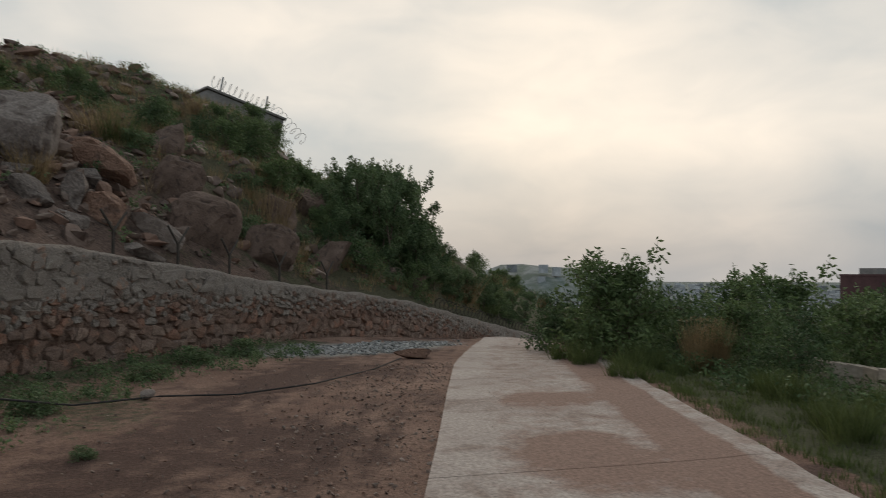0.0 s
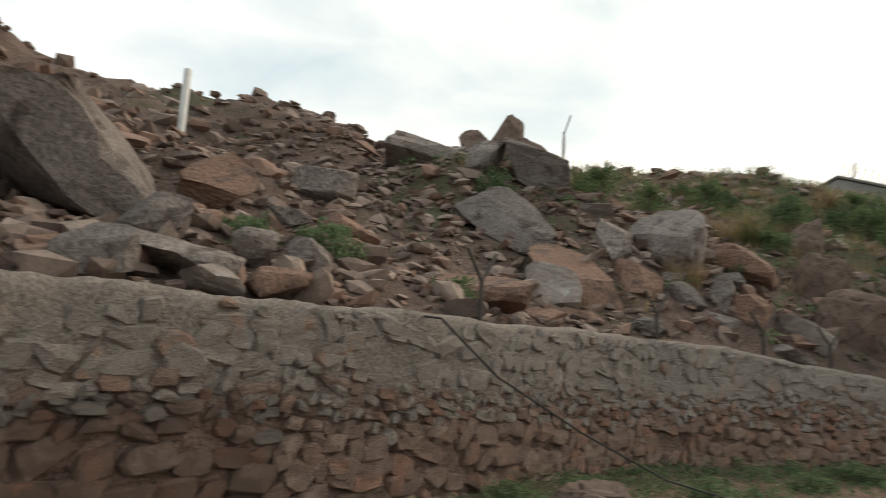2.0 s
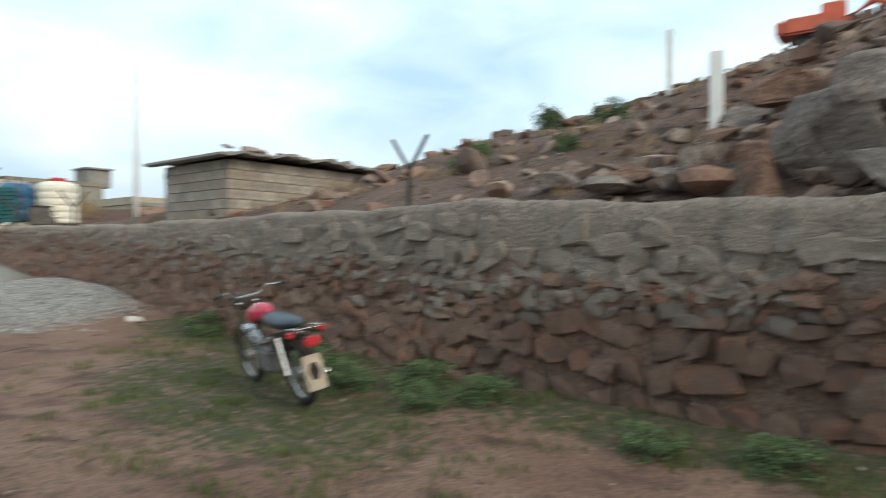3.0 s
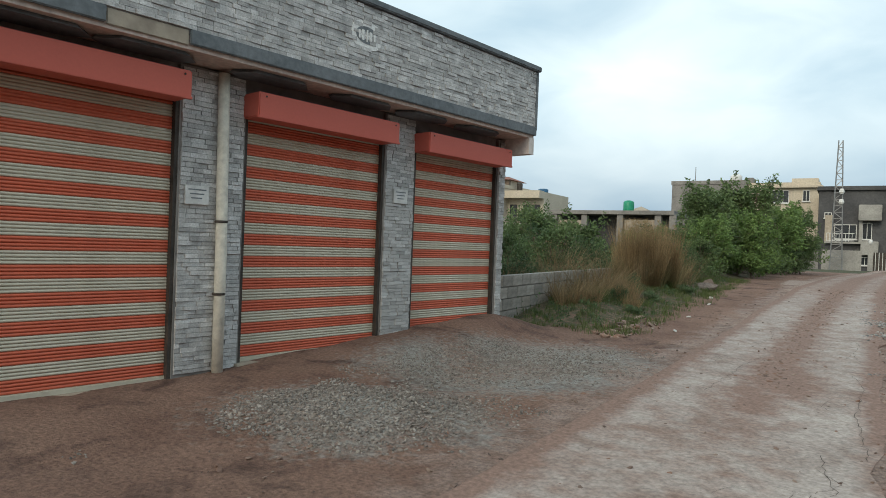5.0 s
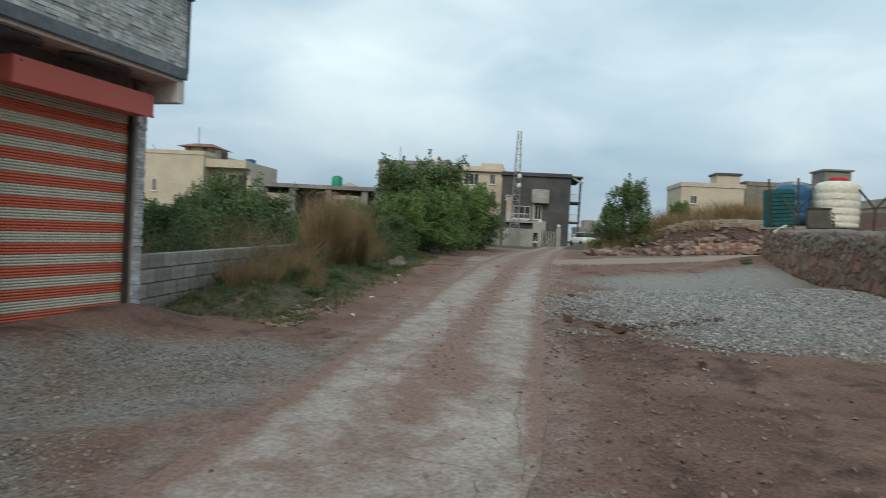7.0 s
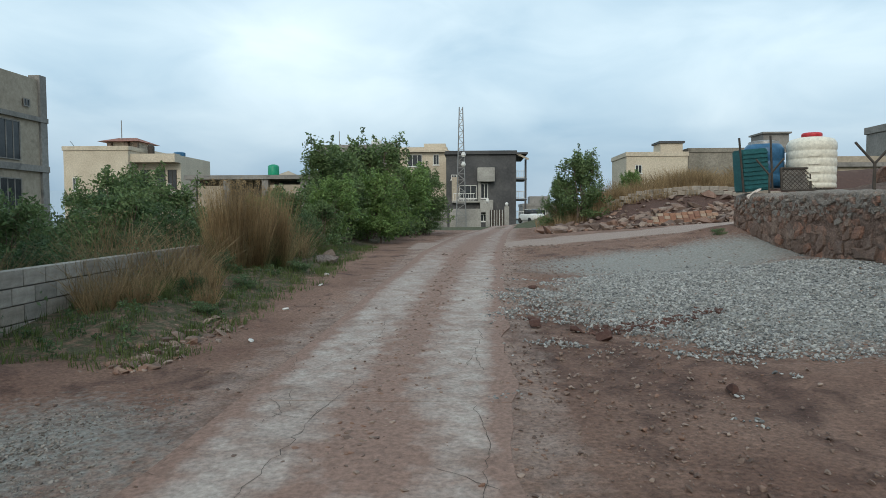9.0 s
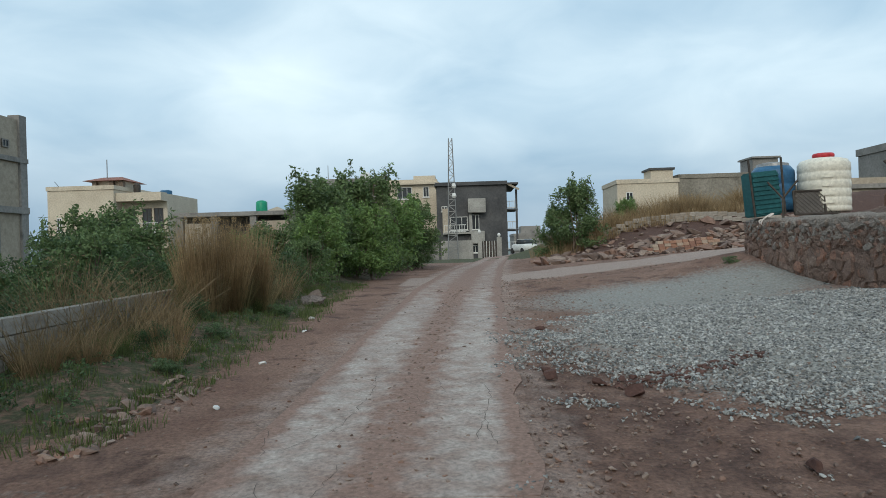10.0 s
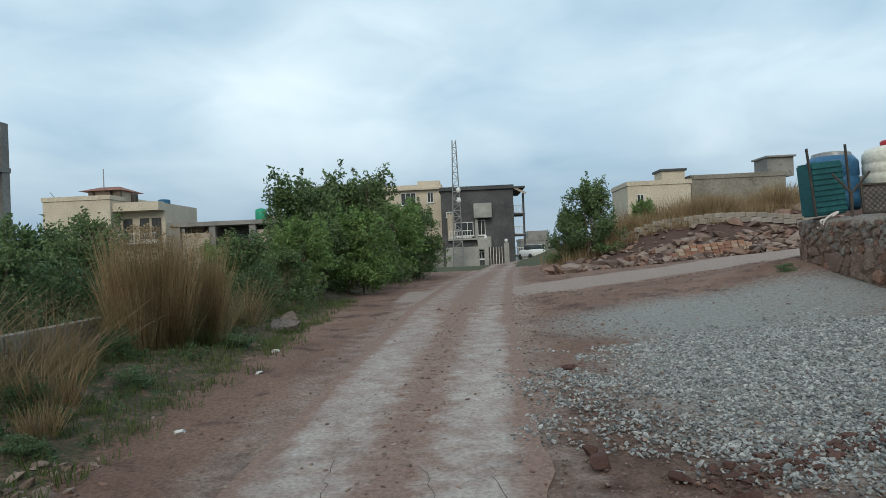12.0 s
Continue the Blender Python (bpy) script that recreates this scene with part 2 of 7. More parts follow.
GRAVEL = piece_mat("gravel", [(0.30, 0.305, 0.30), (0.19, 0.195, 0.195), (0.42, 0.42, 0.405), (0.25, 0.243, 0.23), (0.14, 0.145, 0.147), (0.34, 0.34, 0.33)], 8, island=True)
GRAVEL_DUSTY = piece_mat("dusty_gravel", [(0.25, 0.225, 0.2), (0.18, 0.158, 0.142), (0.31, 0.285, 0.26), (0.22, 0.19, 0.168), (0.15, 0.13, 0.118)], 8, island=True)
LEAF = leaf_mat("leaf_green", (0.084, 0.135, 0.054), (0.158, 0.222, 0.092))
LEAF_DARK = leaf_mat("leaf_dark", (0.056, 0.099, 0.045), (0.104, 0.160, 0.067))
LEAF_MID = leaf_mat("leaf_mid", (0.085, 0.14, 0.068), (0.15, 0.215, 0.10))
LEAF_BRIGHT = leaf_mat("leaf_bright", (0.118, 0.20, 0.058), (0.19, 0.28, 0.095))
STRAW = leaf_mat("dry_grass", (0.23, 0.155, 0.08), (0.36, 0.265, 0.15))
REEDLEAF = leaf_mat("reed_leaf", (0.13, 0.12, 0.055), (0.24, 0.19, 0.10))
GRASS = leaf_mat("grass_green", (0.076, 0.109, 0.033), (0.133, 0.162, 0.062))
BARK = mat("bark", (0.12, 0.09, 0.07), (0.18, 0.14, 0.11), 8, 0.95, 0.8)
PLASTER = mat("cream_plaster", (0.49, 0.42, 0.33), (0.57, 0.5, 0.4), 0.5, 0.9, 0.15, 12, (0.44, 0.39, 0.32), 0.36)
WHITE = mat("white_paint", (0.595, 0.595, 0.578), (0.680, 0.680, 0.663), 1, 0.6, 0.1, 10, (0.468, 0.451, 0.425), 0.33)
GREYWALL = mat("bare_render", (0.20, 0.19, 0.18), (0.28, 0.265, 0.25), 0.5, 0.92, 0.3, 12, (0.14, 0.135, 0.13), 0.42)
DARKWALL = mat("stained_render", (0.062, 0.062, 0.066), (0.10, 0.10, 0.102), 0.35, 0.92, 0.3, 14, (0.14, 0.134, 0.128), 0.40)
TANWALL = mat("tan_render", (0.33, 0.28, 0.22), (0.42, 0.36, 0.29), 0.4, 0.92, 0.2, 12, (0.26, 0.22, 0.18), 0.4)
BLOCK = piece_mat("concrete_block", [(0.32, 0.287, 0.25), (0.27, 0.243, 0.212), (0.365, 0.327, 0.285), (0.30, 0.258, 0.215)], 3)
GLASS = mat("window_glass", (0.03, 0.035, 0.04), (0.05, 0.055, 0.06), 1, 0.12, 0.0)
DARK = mat("dark_metal", (0.05, 0.045, 0.04), (0.09, 0.075, 0.065), 6, 0.7, 0.2, metal=0.3)
STEEL = mat("galvanised", (0.22, 0.22, 0.22), (0.3, 0.3, 0.3), 4, 0.5, 0.1, metal=0.5)
POLE = mat("painted_pole", (0.62, 0.63, 0.62), (0.70, 0.71, 0.70), 3, 0.5, 0.05, grit=0.06)
LEDGER = piece_mat("grey_cladding", [(0.48, 0.475, 0.466), (0.55, 0.545, 0.536), (0.41, 0.405, 0.398), (0.62, 0.614, 0.604), (0.51, 0.505, 0.495)], 8, island=True)
LEDGER_ONE = piece_mat("grey_cladding_piece", [(0.48, 0.475, 0.466), (0.55, 0.545, 0.536), (0.41, 0.405, 0.398), (0.62, 0.614, 0.604), (0.51, 0.505, 0.495)], 8)
ORANGE = mat("orange_enamel", (0.54, 0.115, 0.064), (0.63, 0.145, 0.08), 1.5, 0.42, 0.05, 12, (0.506, 0.138, 0.081), 0.30, grit=0.08)
RED = mat("hood_enamel", (0.56, 0.125, 0.092), (0.60, 0.138, 0.10), 0.6, 0.5, 0.02, 60, grit=0.03)
SILVER = mat("grey_enamel", (0.49, 0.445, 0.35), (0.61, 0.565, 0.46), 1.5, 0.42, 0.05, 12, (0.46, 0.42, 0.35), 0.32, grit=0.08)
TRIM = mat("slate_trim", (0.120, 0.138, 0.150), (0.180, 0.198, 0.210), 2, 0.6, 0.1)
YARD = mat("weathered_paint", (0.27, 0.262, 0.245), (0.37, 0.36, 0.335), 0.8, 0.8, 0.1, 10, (0.25, 0.24, 0.225), 0.42)
SOFFIT = mat("soffit_plaster", (0.66, 0.60, 0.56), (0.74, 0.68, 0.64), 1, 0.85, 0.15, 10, (0.400, 0.325, 0.288), 0.38)
BLUE = mat("blue_plastic", (0.03, 0.10, 0.20), (0.04, 0.135, 0.25), 2, 0.4, 0.05)
TEAL = mat("teal_plastic", (0.02, 0.09, 0.10), (0.03, 0.13, 0.14), 2, 0.4, 0.05)
CREAM = mat("cream_plastic", (0.66, 0.63, 0.54), (0.72, 0.69, 0.60), 1.5, 0.4, 0.05, 10, (0.58, 0.54, 0.45), 0.35)
LID = mat("red_plastic", (0.45, 0.03, 0.04), (0.52, 0.05, 0.06), 2, 0.4, 0.03)
GREEN = mat("green_plastic", (0.01, 0.22, 0.12), (0.02, 0.28, 0.16), 2, 0.4, 0.03)
RUBBER = mat("rubber", (0.025, 0.025, 0.025), (0.045, 0.042, 0.04), 10, 0.8, 0.2)
CHROME = mat("chrome", (0.55, 0.55, 0.55), (0.65, 0.65, 0.65), 4, 0.2, 0.0, metal=1.0)
# town greys paled and blued, so their colour carries the distance haze
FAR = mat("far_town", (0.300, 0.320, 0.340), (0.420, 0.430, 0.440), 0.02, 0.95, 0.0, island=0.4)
FARHILL = mat("far_hill", (0.16, 0.19, 0.19), (0.22, 0.25, 0.25), 0.01, 1.0, 0.0)
STONE_HIGH = piece_mat("wall_stone_upper", [(0.370, 0.318, 0.279), (0.332, 0.290, 0.259), (0.394, 0.336, 0.292), (0.407, 0.265, 0.204), (0.407, 0.358, 0.317), (0.320, 0.274, 0.246), (0.370, 0.308, 0.267)], 9, bump=1.0, dist=0.05, grit=0.42)
STONES_HIGH = piece_mat("wall_stone_upper_far", [(0.370, 0.318, 0.279), (0.332, 0.290, 0.259), (0.394, 0.336, 0.292), (0.407, 0.265, 0.204), (0.407, 0.358, 0.317), (0.320, 0.274, 0.246), (0.370, 0.308, 0.267)], 9, bump=1.0, dist=0.05, grit=0.42, island=True)
for m in (STONE_HIGH, STONES_HIGH):
    smeared(m, (0.345, 0.296, 0.258), 0.54, 6.0)
# air haze over the horizon hills, put in as an even blue emission
HAZE_GLOW = bpy.data.materials.new("haze_glow_hills")
HAZE_GLOW.use_nodes = True
hz = HAZE_GLOW.node_tree.nodes["Principled BSDF"]
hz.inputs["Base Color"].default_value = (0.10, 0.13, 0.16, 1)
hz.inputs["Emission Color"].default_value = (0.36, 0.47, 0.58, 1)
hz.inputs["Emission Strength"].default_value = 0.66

# ---- mesh tools ----
def mesh_of(name, verts, faces, material, smooth=False):
    me = bpy.data.meshes.new(name)
    me.from_pydata([tuple(v) for v in verts], [], [tuple(f) for f in faces])
    me.materials.append(material)
    if smooth:
        me.polygons.foreach_set("use_smooth", [True] * len(me.polygons))
    me.update()
    return me


def array_mesh(name, verts, faces, material, smooth=False):
    """Fast mesh from arrays; all faces have the same number of corners."""
    verts, faces = np.asarray(verts, np.float32), np.asarray(faces, np.int32)
    me = bpy.data.meshes.new(name)
    k = faces.shape[1]
    me.vertices.add(len(verts))
    me.vertices.foreach_set("co", verts.ravel())
    me.loops.add(faces.size)
    me.loops.foreach_set("vertex_index", faces.ravel())
    me.polygons.add(len(faces))
    me.polygons.foreach_set("loop_start", np.arange(0, faces.size, k, dtype=np.int32))
    me.polygons.foreach_set("use_smooth", np.full(len(faces), smooth))
    me.update(calc_edges=True)
    me.validate()
    me.materials.append(material)
    return me


def put(name, me, parent=None, label="", m=None):
    ob = new(name, me)
    ob.parent = parent
    if m is not None:
        ob.matrix_basis = m
    if label:
        ob["label"] = label
    return ob


def part(name, bm, material, parent=None, label="", smooth=False, m=None):
    me = bpy.data.meshes.new(name)
    bmesh.ops.recalc_face_normals(bm, faces=bm.faces)
    bm.to_mesh(me)
    bm.free()
    me.materials.append(material)
    if smooth:
        me.polygons.foreach_set("use_smooth", [True] * len(me.polygons))
    return put(name, me, parent, label, m)


def thing(name, label, category, m=None, group="", kind=""):
    ob = tagged(new(name), label, category, group, kind)
    if m is not None:
        ob.matrix_basis = m
    return ob


def box(x0, x1, y0, y1, z0, z1, bevel=0.0, bm=None):
    bm = bm or bmesh.new()
    v = [bm.verts.new((x, y, z)) for z in (z0, z1) for x, y in ((x0, y0), (x1, y0), (x1, y1), (x0, y1))]
    fs = [bm.faces.new([v[i] for i in f]) for f in ((3, 2, 1, 0), (4, 5, 6, 7), (0, 1, 5, 4), (1, 2, 6, 5), (2, 3, 7, 6), (3, 0, 4, 7))]
    if bevel:
        bmesh.ops.bevel(bm, geom=list({e for f in fs for e in f.edges}), offset=bevel, segments=2, affect="EDGES")
    return bm


def lathe(profile, sides=20, bm=None, at=(0, 0, 0)):
    """A turned shape from (radius, height) pairs."""
    bm = bm or bmesh.new()
    rings = [[bm.verts.new((at[0] + r * math.cos(a), at[1] + r * math.sin(a), at[2] + z)) for a in (2 * math.pi * k / sides for k in range(sides))] for r, z in profile]
    for lo, hi in zip(rings, rings[1:]):
        for k in range(sides):
            bm.faces.new((lo[k], lo[(k + 1) % sides], hi[(k + 1) % sides], hi[k]))
    bm.faces.new(rings[0][::-1])
    bm.faces.new(rings[-1])
    return bm


def tube(points, radius, sides=8, bm=None, taper=1.0):
    """A round bar along points."""
    bm = bm or bmesh.new()
    pts = [Vector(p) for p in points]
    rings = []
    for i, p in enumerate(pts):
        d = (pts[min(i + 1, len(pts) - 1)] - pts[max(i - 1, 0)]).normalized()
        u = d.orthogonal().normalized()
        w = d.cross(u)
        r = radius * (1 + (taper - 1) * i / max(1, len(pts) - 1))
        rings.append([bm.verts.new(p + r * (math.cos(a) * u + math.sin(a) * w)) for a in (2 * math.pi * k / sides for k in range(sides))])
    for i in range(len(rings) - 1):
        a, b = rings[i], rings[i + 1]
        k0 = min(range(sides), key=lambda k: (a[0].co - b[k].co).length)
        for k in range(sides):
            bm.faces.new((a[k], a[(k + 1) % sides], b[(k + 1 + k0) % sides], b[(k + k0) % sides]))
    bm.faces.new(rings[0][::-1])
    bm.faces.new(rings[-1])
    return bm


def icosphere(level):
    bm = bmesh.new()
    bmesh.ops.create_icosphere(bm, subdivisions=level, radius=1)
    v = np.array([x.co for x in bm.verts])
    f = np.array([[x.index for x in y.verts] for y in bm.faces])
    bm.free()
    return v, f


ICO = {k: icosphere(k) for k in (1, 2, 3, 4)}


def rock_shape(seed, level=3, cuts=9, rough=0.05, boxy=0.72, deep=0.36):
    """A boulder: a ball cut by random planes into facets, then roughened."""
    rng = np.random.RandomState(seed)
    v, f = ICO[level][0].copy(), ICO[level][1]
    v = np.sign(v) * np.abs(v) ** boxy
    for _ in range(cuts):
        n = rng.normal(size=3)
        n /= np.linalg.norm(n)
        h = rng.uniform(deep, deep + 0.36)
        over = np.maximum(v @ n - h, 0)
        v -= over[:, None] * n
    off = rng.uniform(0, 90, 3)
    if rough:
        for k in range(len(v)):
            p = Vector(v[k] * 2.2 + off)
            chip = abs(noise.noise(p * 1.6 + Vector((7, 3, 1))))
            v[k] *= 1 + rough * (noise.noise(p) + 0.6 * noise.noise(p * 2.7) + 0.4 * noise.noise(p * 6) - 1.6 * max(0.0, 0.16 - chip) * 4)
    v /= np.abs(v).max(0)
    return v, f


# ---- the lie of the land ----
# the retaining wall from south to north: x, y, height of its top, height of its foot
WALL = [(-60, -88, -10, -12.5), (-36, -64, -7, -9.2), (-24, -49, -4.9, -6.9), (-14.7, -37.1, -2.6, -4.3), (-8.0, -28.9, -0.8, -2.4), (-5.2, -25, -0.05, -1.5), (-3.3, -22, 0.45, -0.9), (-1.4, -19.3, 0.8, -0.5),
        (0.5, -17, 1.1, -0.35), (2.2, -14.3, 1.45, -0.25), (3.75, -12, 1.77, -0.2), (4.6, -10, 1.86, -0.15), (4.95, -8, 1.86, -0.1),
        (5.1, -5, 1.84, -0.05), (5.45, -2, 1.82, 0.0), (5.75, 1.5, 1.76, 0.02), (5.8, 4.6, 1.88, 0.05), (6.1, 9, 1.87, 0.15),
        (6.4, 14, 1.85, 0.5), (6.63, 22.03, 1.98, 0.75)]
CORNER = [(6.63, 22.03, 1.98, 0.75), (9.5, 24.3, 2.1, 0.9), (16, 28.5, 2.6, 1.3), (34, 38, 3.2, 2.2)]


def smooth(t):
    t = np.clip(t, 0, 1)
    return t * t * (3 - 2 * t)


def wall_near(x, y, line=tuple(WALL + CORNER[1:])):
    """Signed distance from the wall's line (positive uphill) and the wall's top there, with the way to it."""
    best = np.full(np.shape(x), 1e9)
    side, top, nx, ny = (np.zeros(np.shape(x)) for _ in range(4))
    for a, b in zip(line, line[1:]):
        dx, dy = b[0] - a[0], b[1] - a[1]
        k = np.clip(((x - a[0]) * dx + (y - a[1]) * dy) / (dx * dx + dy * dy), 0, 1)
        ex, ey = x - a[0] - k * dx, y - a[1] - k * dy
        d = np.hypot(ex, ey)
        near = d < best
        best = np.where(near, d, best)
        length = math.hypot(dx, dy)
        s = np.where(dx * ey - dy * ex < 0, 1.0, -1.0)
        side = np.where(near, s, side)
        top = np.where(near, a[2] + k * (b[2] - a[2]), top)
        nx, ny = np.where(near, dy / length, nx), np.where(near, -dx / length, ny)
    return best * side, top, nx, ny


def wave(x, y, size, seed=0.0):
    """Cheap broad unevenness, about -1 to 1."""
    a, b = x / size + seed, y / size - seed * 1.7
    return (np.sin(a * 1.7 + 1.3 * np.sin(b * 1.1)) + np.sin(b * 2.1 + 1.1 * np.sin(a * 1.6 + 2)) + 0.6 * np.sin(a * 3.7 + b * 2.9)) / 2.6


def ground_height(x, y):
    x, y = np.asarray(x, float), np.asarray(y, float)
    z = np.interp(y, [-200, -100, -50, -35, -25, -18, -12, 0, 5, 9, 12.3, 14, 16, 19.5, 22, 30, 60, 90, 150, 300],
                  [-26, -12, -5, -2.9, -1.2, -0.42, -0.22, -0.02, 0.03, 0.12, 0.2, 0.25, 0.36, 0.46, 0.6, 0.68, 0.56, 0.0, -4, -12])
    z = z + 0.062 * np.clip(x - 1, 0, 30) * smooth((y - 18) / 5)
    bank = smooth((y - 30 - 0.1 * x) / 7) * smooth((x - 3.5) / 5) * (0.5 + 0.09 * np.clip(x, 0, 16))
    z = z + bank * (1 - smooth((y - 60) / 20))
    d, _, _, _ = wall_near(x, y)
    z = z + 0.32 * smooth((2.4 - np.abs(d)) / 2.4) * smooth((y - 9) / 5) + 0.12 * smooth((1.2 - np.abs(d)) / 1.2) * smooth((9 - y) / 3)
    z = z - 0.10 * np.clip(-5.2 - x, 0, 25) * smooth((1 - y) / 3) - 0.02 * np.clip(-6 - x, 0, 60) * smooth((y - 1) / 3)
    z = z + 0.22 * smooth((-2.6 - x) / 1.2) * smooth((y - 11) / 2) * smooth((60 - y) / 20)
    z = z + (0.02 + 0.05 * np.clip(y - 5.5, 0, 5.5)) * smooth((-3.1 - x) / 1.3) * smooth((y - 3) / 2) * smooth((11.2 - y) / 0.8)
    r = np.hypot(x, y)
    low = -62 + 40 * smooth((y + 100) / 600)
    t = smooth((r - 90) / 500)
    z = z * (1 - t) + low * t
    away = np.hypot(x + 510, y + 1310)
    z = z + 74 * np.exp(-(away / 165) ** 4) * (1 + 0.10 * wave(x, y, 70)) + 30 * np.exp(-(np.hypot(x + 230, y + 1500) / 300) ** 2)
    calm = smooth((np.abs(x + 0.6) - 1.2) / 1.5)
    return z + calm * (0.022 * wave(x, y, 0.9) + 0.012 * wave(x, y, 0.37, 3)) * smooth((120 - r) / 40)


def hill_height(x, y):
    x, y = np.asarray(x, float), np.asarray(y, float)
    d, top, _, _ = wall_near(x, y)
    south = smooth((-7 - y) / 9)
    rise = (0.45 + 0.4 * south) * np.minimum(d, 4) + (0.40 + 0.13 * south) * np.clip(d - 4, 0, 9) + (0.34 - 0.20 * south) * np.clip(d - 13, 0, 30)
    fade = np.clip((34 - y) / 34, 0, 1) * (0.12 + 0.88 * smooth((y + 100) / 62))
    lumps = (0.55 * wave(x, y, 2.6) + 0.28 * wave(x, y, 1.1, 2) + 0.12 * wave(x, y, 0.45, 5)) * np.clip(d / 5, 0, 1) * (0.35 + 0.65 * fade)
    lumps = lumps * (1 - 0.6 * smooth((y - 3) / 4))
    knoll = lambda cx, cy, r: np.exp(-((x - cx) ** 2 + (y - cy) ** 2) / r ** 2)
    brow = 1.8 * knoll(4.5, -30.5, 6.0) + 1.9 * knoll(28, -6, 7.0) - 1.25 * knoll(15, -17.5, 4.5) - 0.45 * knoll(11.5, -23, 4.0)
    return top - 0.25 + rise * fade + lumps + brow * smooth(d / 3)

# ---- ground, road, hillside, wall ----
def axis(lo, fine_lo, fine_hi, hi, step, grow):
    a = list(np.arange(fine_lo, fine_hi + step / 2, step))
    s = step
    while a[-1] < hi:
        s *= grow
        a.append(a[-1] + s)
    s = step
    while a[0] > lo:
        s *= grow
        a.insert(0, a[0] - s)
    return np.array(a)


def spot(x, y, cx, cy, rx, ry, turn=0.0):
    """1 inside an oval patch, fading to 0 round it."""
    c, s = math.cos(radians(turn)), math.sin(radians(turn))
    u, v = ((x - cx) * c + (y - cy) * s) / rx, (-(x - cx) * s + (y - cy) * c) / ry
    return smooth(1.6 - np.hypot(u, v))


def road_mid(y):
    return np.interp(y, [-60, -49, -37, -29, -25, -18, -15, -11.4, -8.7, -5.9, -4.3, 2, 9, 14.7, 21, 35, 60, 110], [-38, -29.5, -19.3, -12.0, -9.2, -5.75, -4.55, -3.25, -2.5, -1.75, -1.3, -0.85, -0.57, -0.4, -0.12, 0.8, 2.9, 7.5])


def grid_mesh(name, xs, ys, height, material, masks, keep=None, move=None):
    X, Y = np.meshgrid(xs, ys)
    if move is not None:
        X, Y = move(X, Y)
    Z = height(X, Y)
    idx = np.arange(X.size).reshape(X.shape)
    f = np.stack([idx[:-1, :-1], idx[:-1, 1:], idx[1:, 1:], idx[1:, :-1]], -1).reshape(-1, 4)
    if keep is not None:
        f = f[keep(X, Y).ravel()[f].all(1)]
    me = array_mesh(name, np.stack([X, Y, Z], -1).reshape(-1, 3), f, material, True)
    for key, fn in masks.items():
        me.attributes.new(key, "FLOAT", "POINT").data.foreach_set("value", fn(X, Y).ravel().astype(np.float32))
    return me


def grass_mask(x, y):
    d, _, _, _ = wall_near(x, y)
    m = 0.62 * smooth((0.4 - d) / 0.4) * smooth((1.5 + d) / 1.0) * (y < 11) * (y > -17)
    m = np.maximum(m, 0.6 * spot(x, y, 4.3, 6.3, 1.3, 2.6, -10))
    m = np.maximum(m, 0.36 * spot(x, y, 2.6, 4.4, 1.4, 2.2))
    m = np.maximum(m, 0.5 * spot(x, y, 3.1, -9.0, 0.9, 2.2, 25))
    m = np.maximum(m, smooth((-2.35 - x) / 0.5) * smooth((y - 10.7) / 0.8) * 0.56)
    m = np.maximum(m, smooth((road_mid(y) - 2.05 - x) / 0.4) * smooth((-1 - y) / 2) * 0.9)
    m = np.maximum(m, 0.45 * smooth((y - 17) / 2) * smooth((x - 2.2) / 1) * smooth((20.5 - y) / 2))
    return np.where(np.hypot(x, y) > 45, np.maximum(m, 0.8), m)


def pale_mask(x, y):
    mid = np.interp(x, [-3, 0.7, 4, 8.5, 16, 34], [24.5, 25.0, 26.0, 28.6, 32.5, 42])
    m = 0.85 * smooth((2.2 - np.abs(y - mid)) / 0.8) * (x > -1.5)
    m = np.maximum(m, 0.5 * smooth((1.75 - np.abs(x - road_mid(y))) / 0.6) * smooth((y - 2) / 4))
    return np.maximum(m, 0.55 * smooth((1.7 - np.abs(x - road_mid(y))) / 0.6) * smooth((y - 18) / 3))


def rut_mask(x, y):
    """Dark damp soil in old wheel ruts and trampled patches."""
    off = x - road_mid(y)
    south = smooth((-2 - y) / 3) * smooth((off - 1.1) / 0.4) * smooth((5.2 - off) / 1.5)
    ribs = 0.5 + 0.5 * np.sin((off + 0.03 * y + 0.12 * wave(x, y, 2.2)) * 15)
    m = south * (0.36 + 0.2 * ribs + 0.26 * wave(x, y, 1.4, 4) + 0.22 * smooth((off - 2.6) / 1.5))
    north = smooth((y - 1) / 3) * smooth((15 - y) / 3) * smooth((off - 1.35) / 0.5) * smooth((4.6 - off) / 1.5)
    ribs = 0.5 + 0.5 * np.sin((off - 0.08 * y + 0.3 * wave(x, y, 1.8)) * 6.5)
    m = np.maximum(m, north * (0.18 + 0.42 * ribs * (0.6 + 0.4 * wave(x, y, 1.1, 2))))
    m = np.maximum(m, 0.5 * spot(x, y, 1.2, 12.6, 0.8, 2.6, 8))
    side = smooth((y - 3) / 2) * smooth((-1.5 - off) / 0.4) * smooth((off + 3.4) / 0.6) * smooth((11 - y) / 2)
    m = np.maximum(m, 0.75 * smooth((y - 29.6 - 0.12 * x) / 1) * smooth((42 - y) / 2) * smooth((x - 3.5) / 2))
    return np.maximum(m, side * (0.12 + 0.3 * wave(x, y, 0.8, 6)))


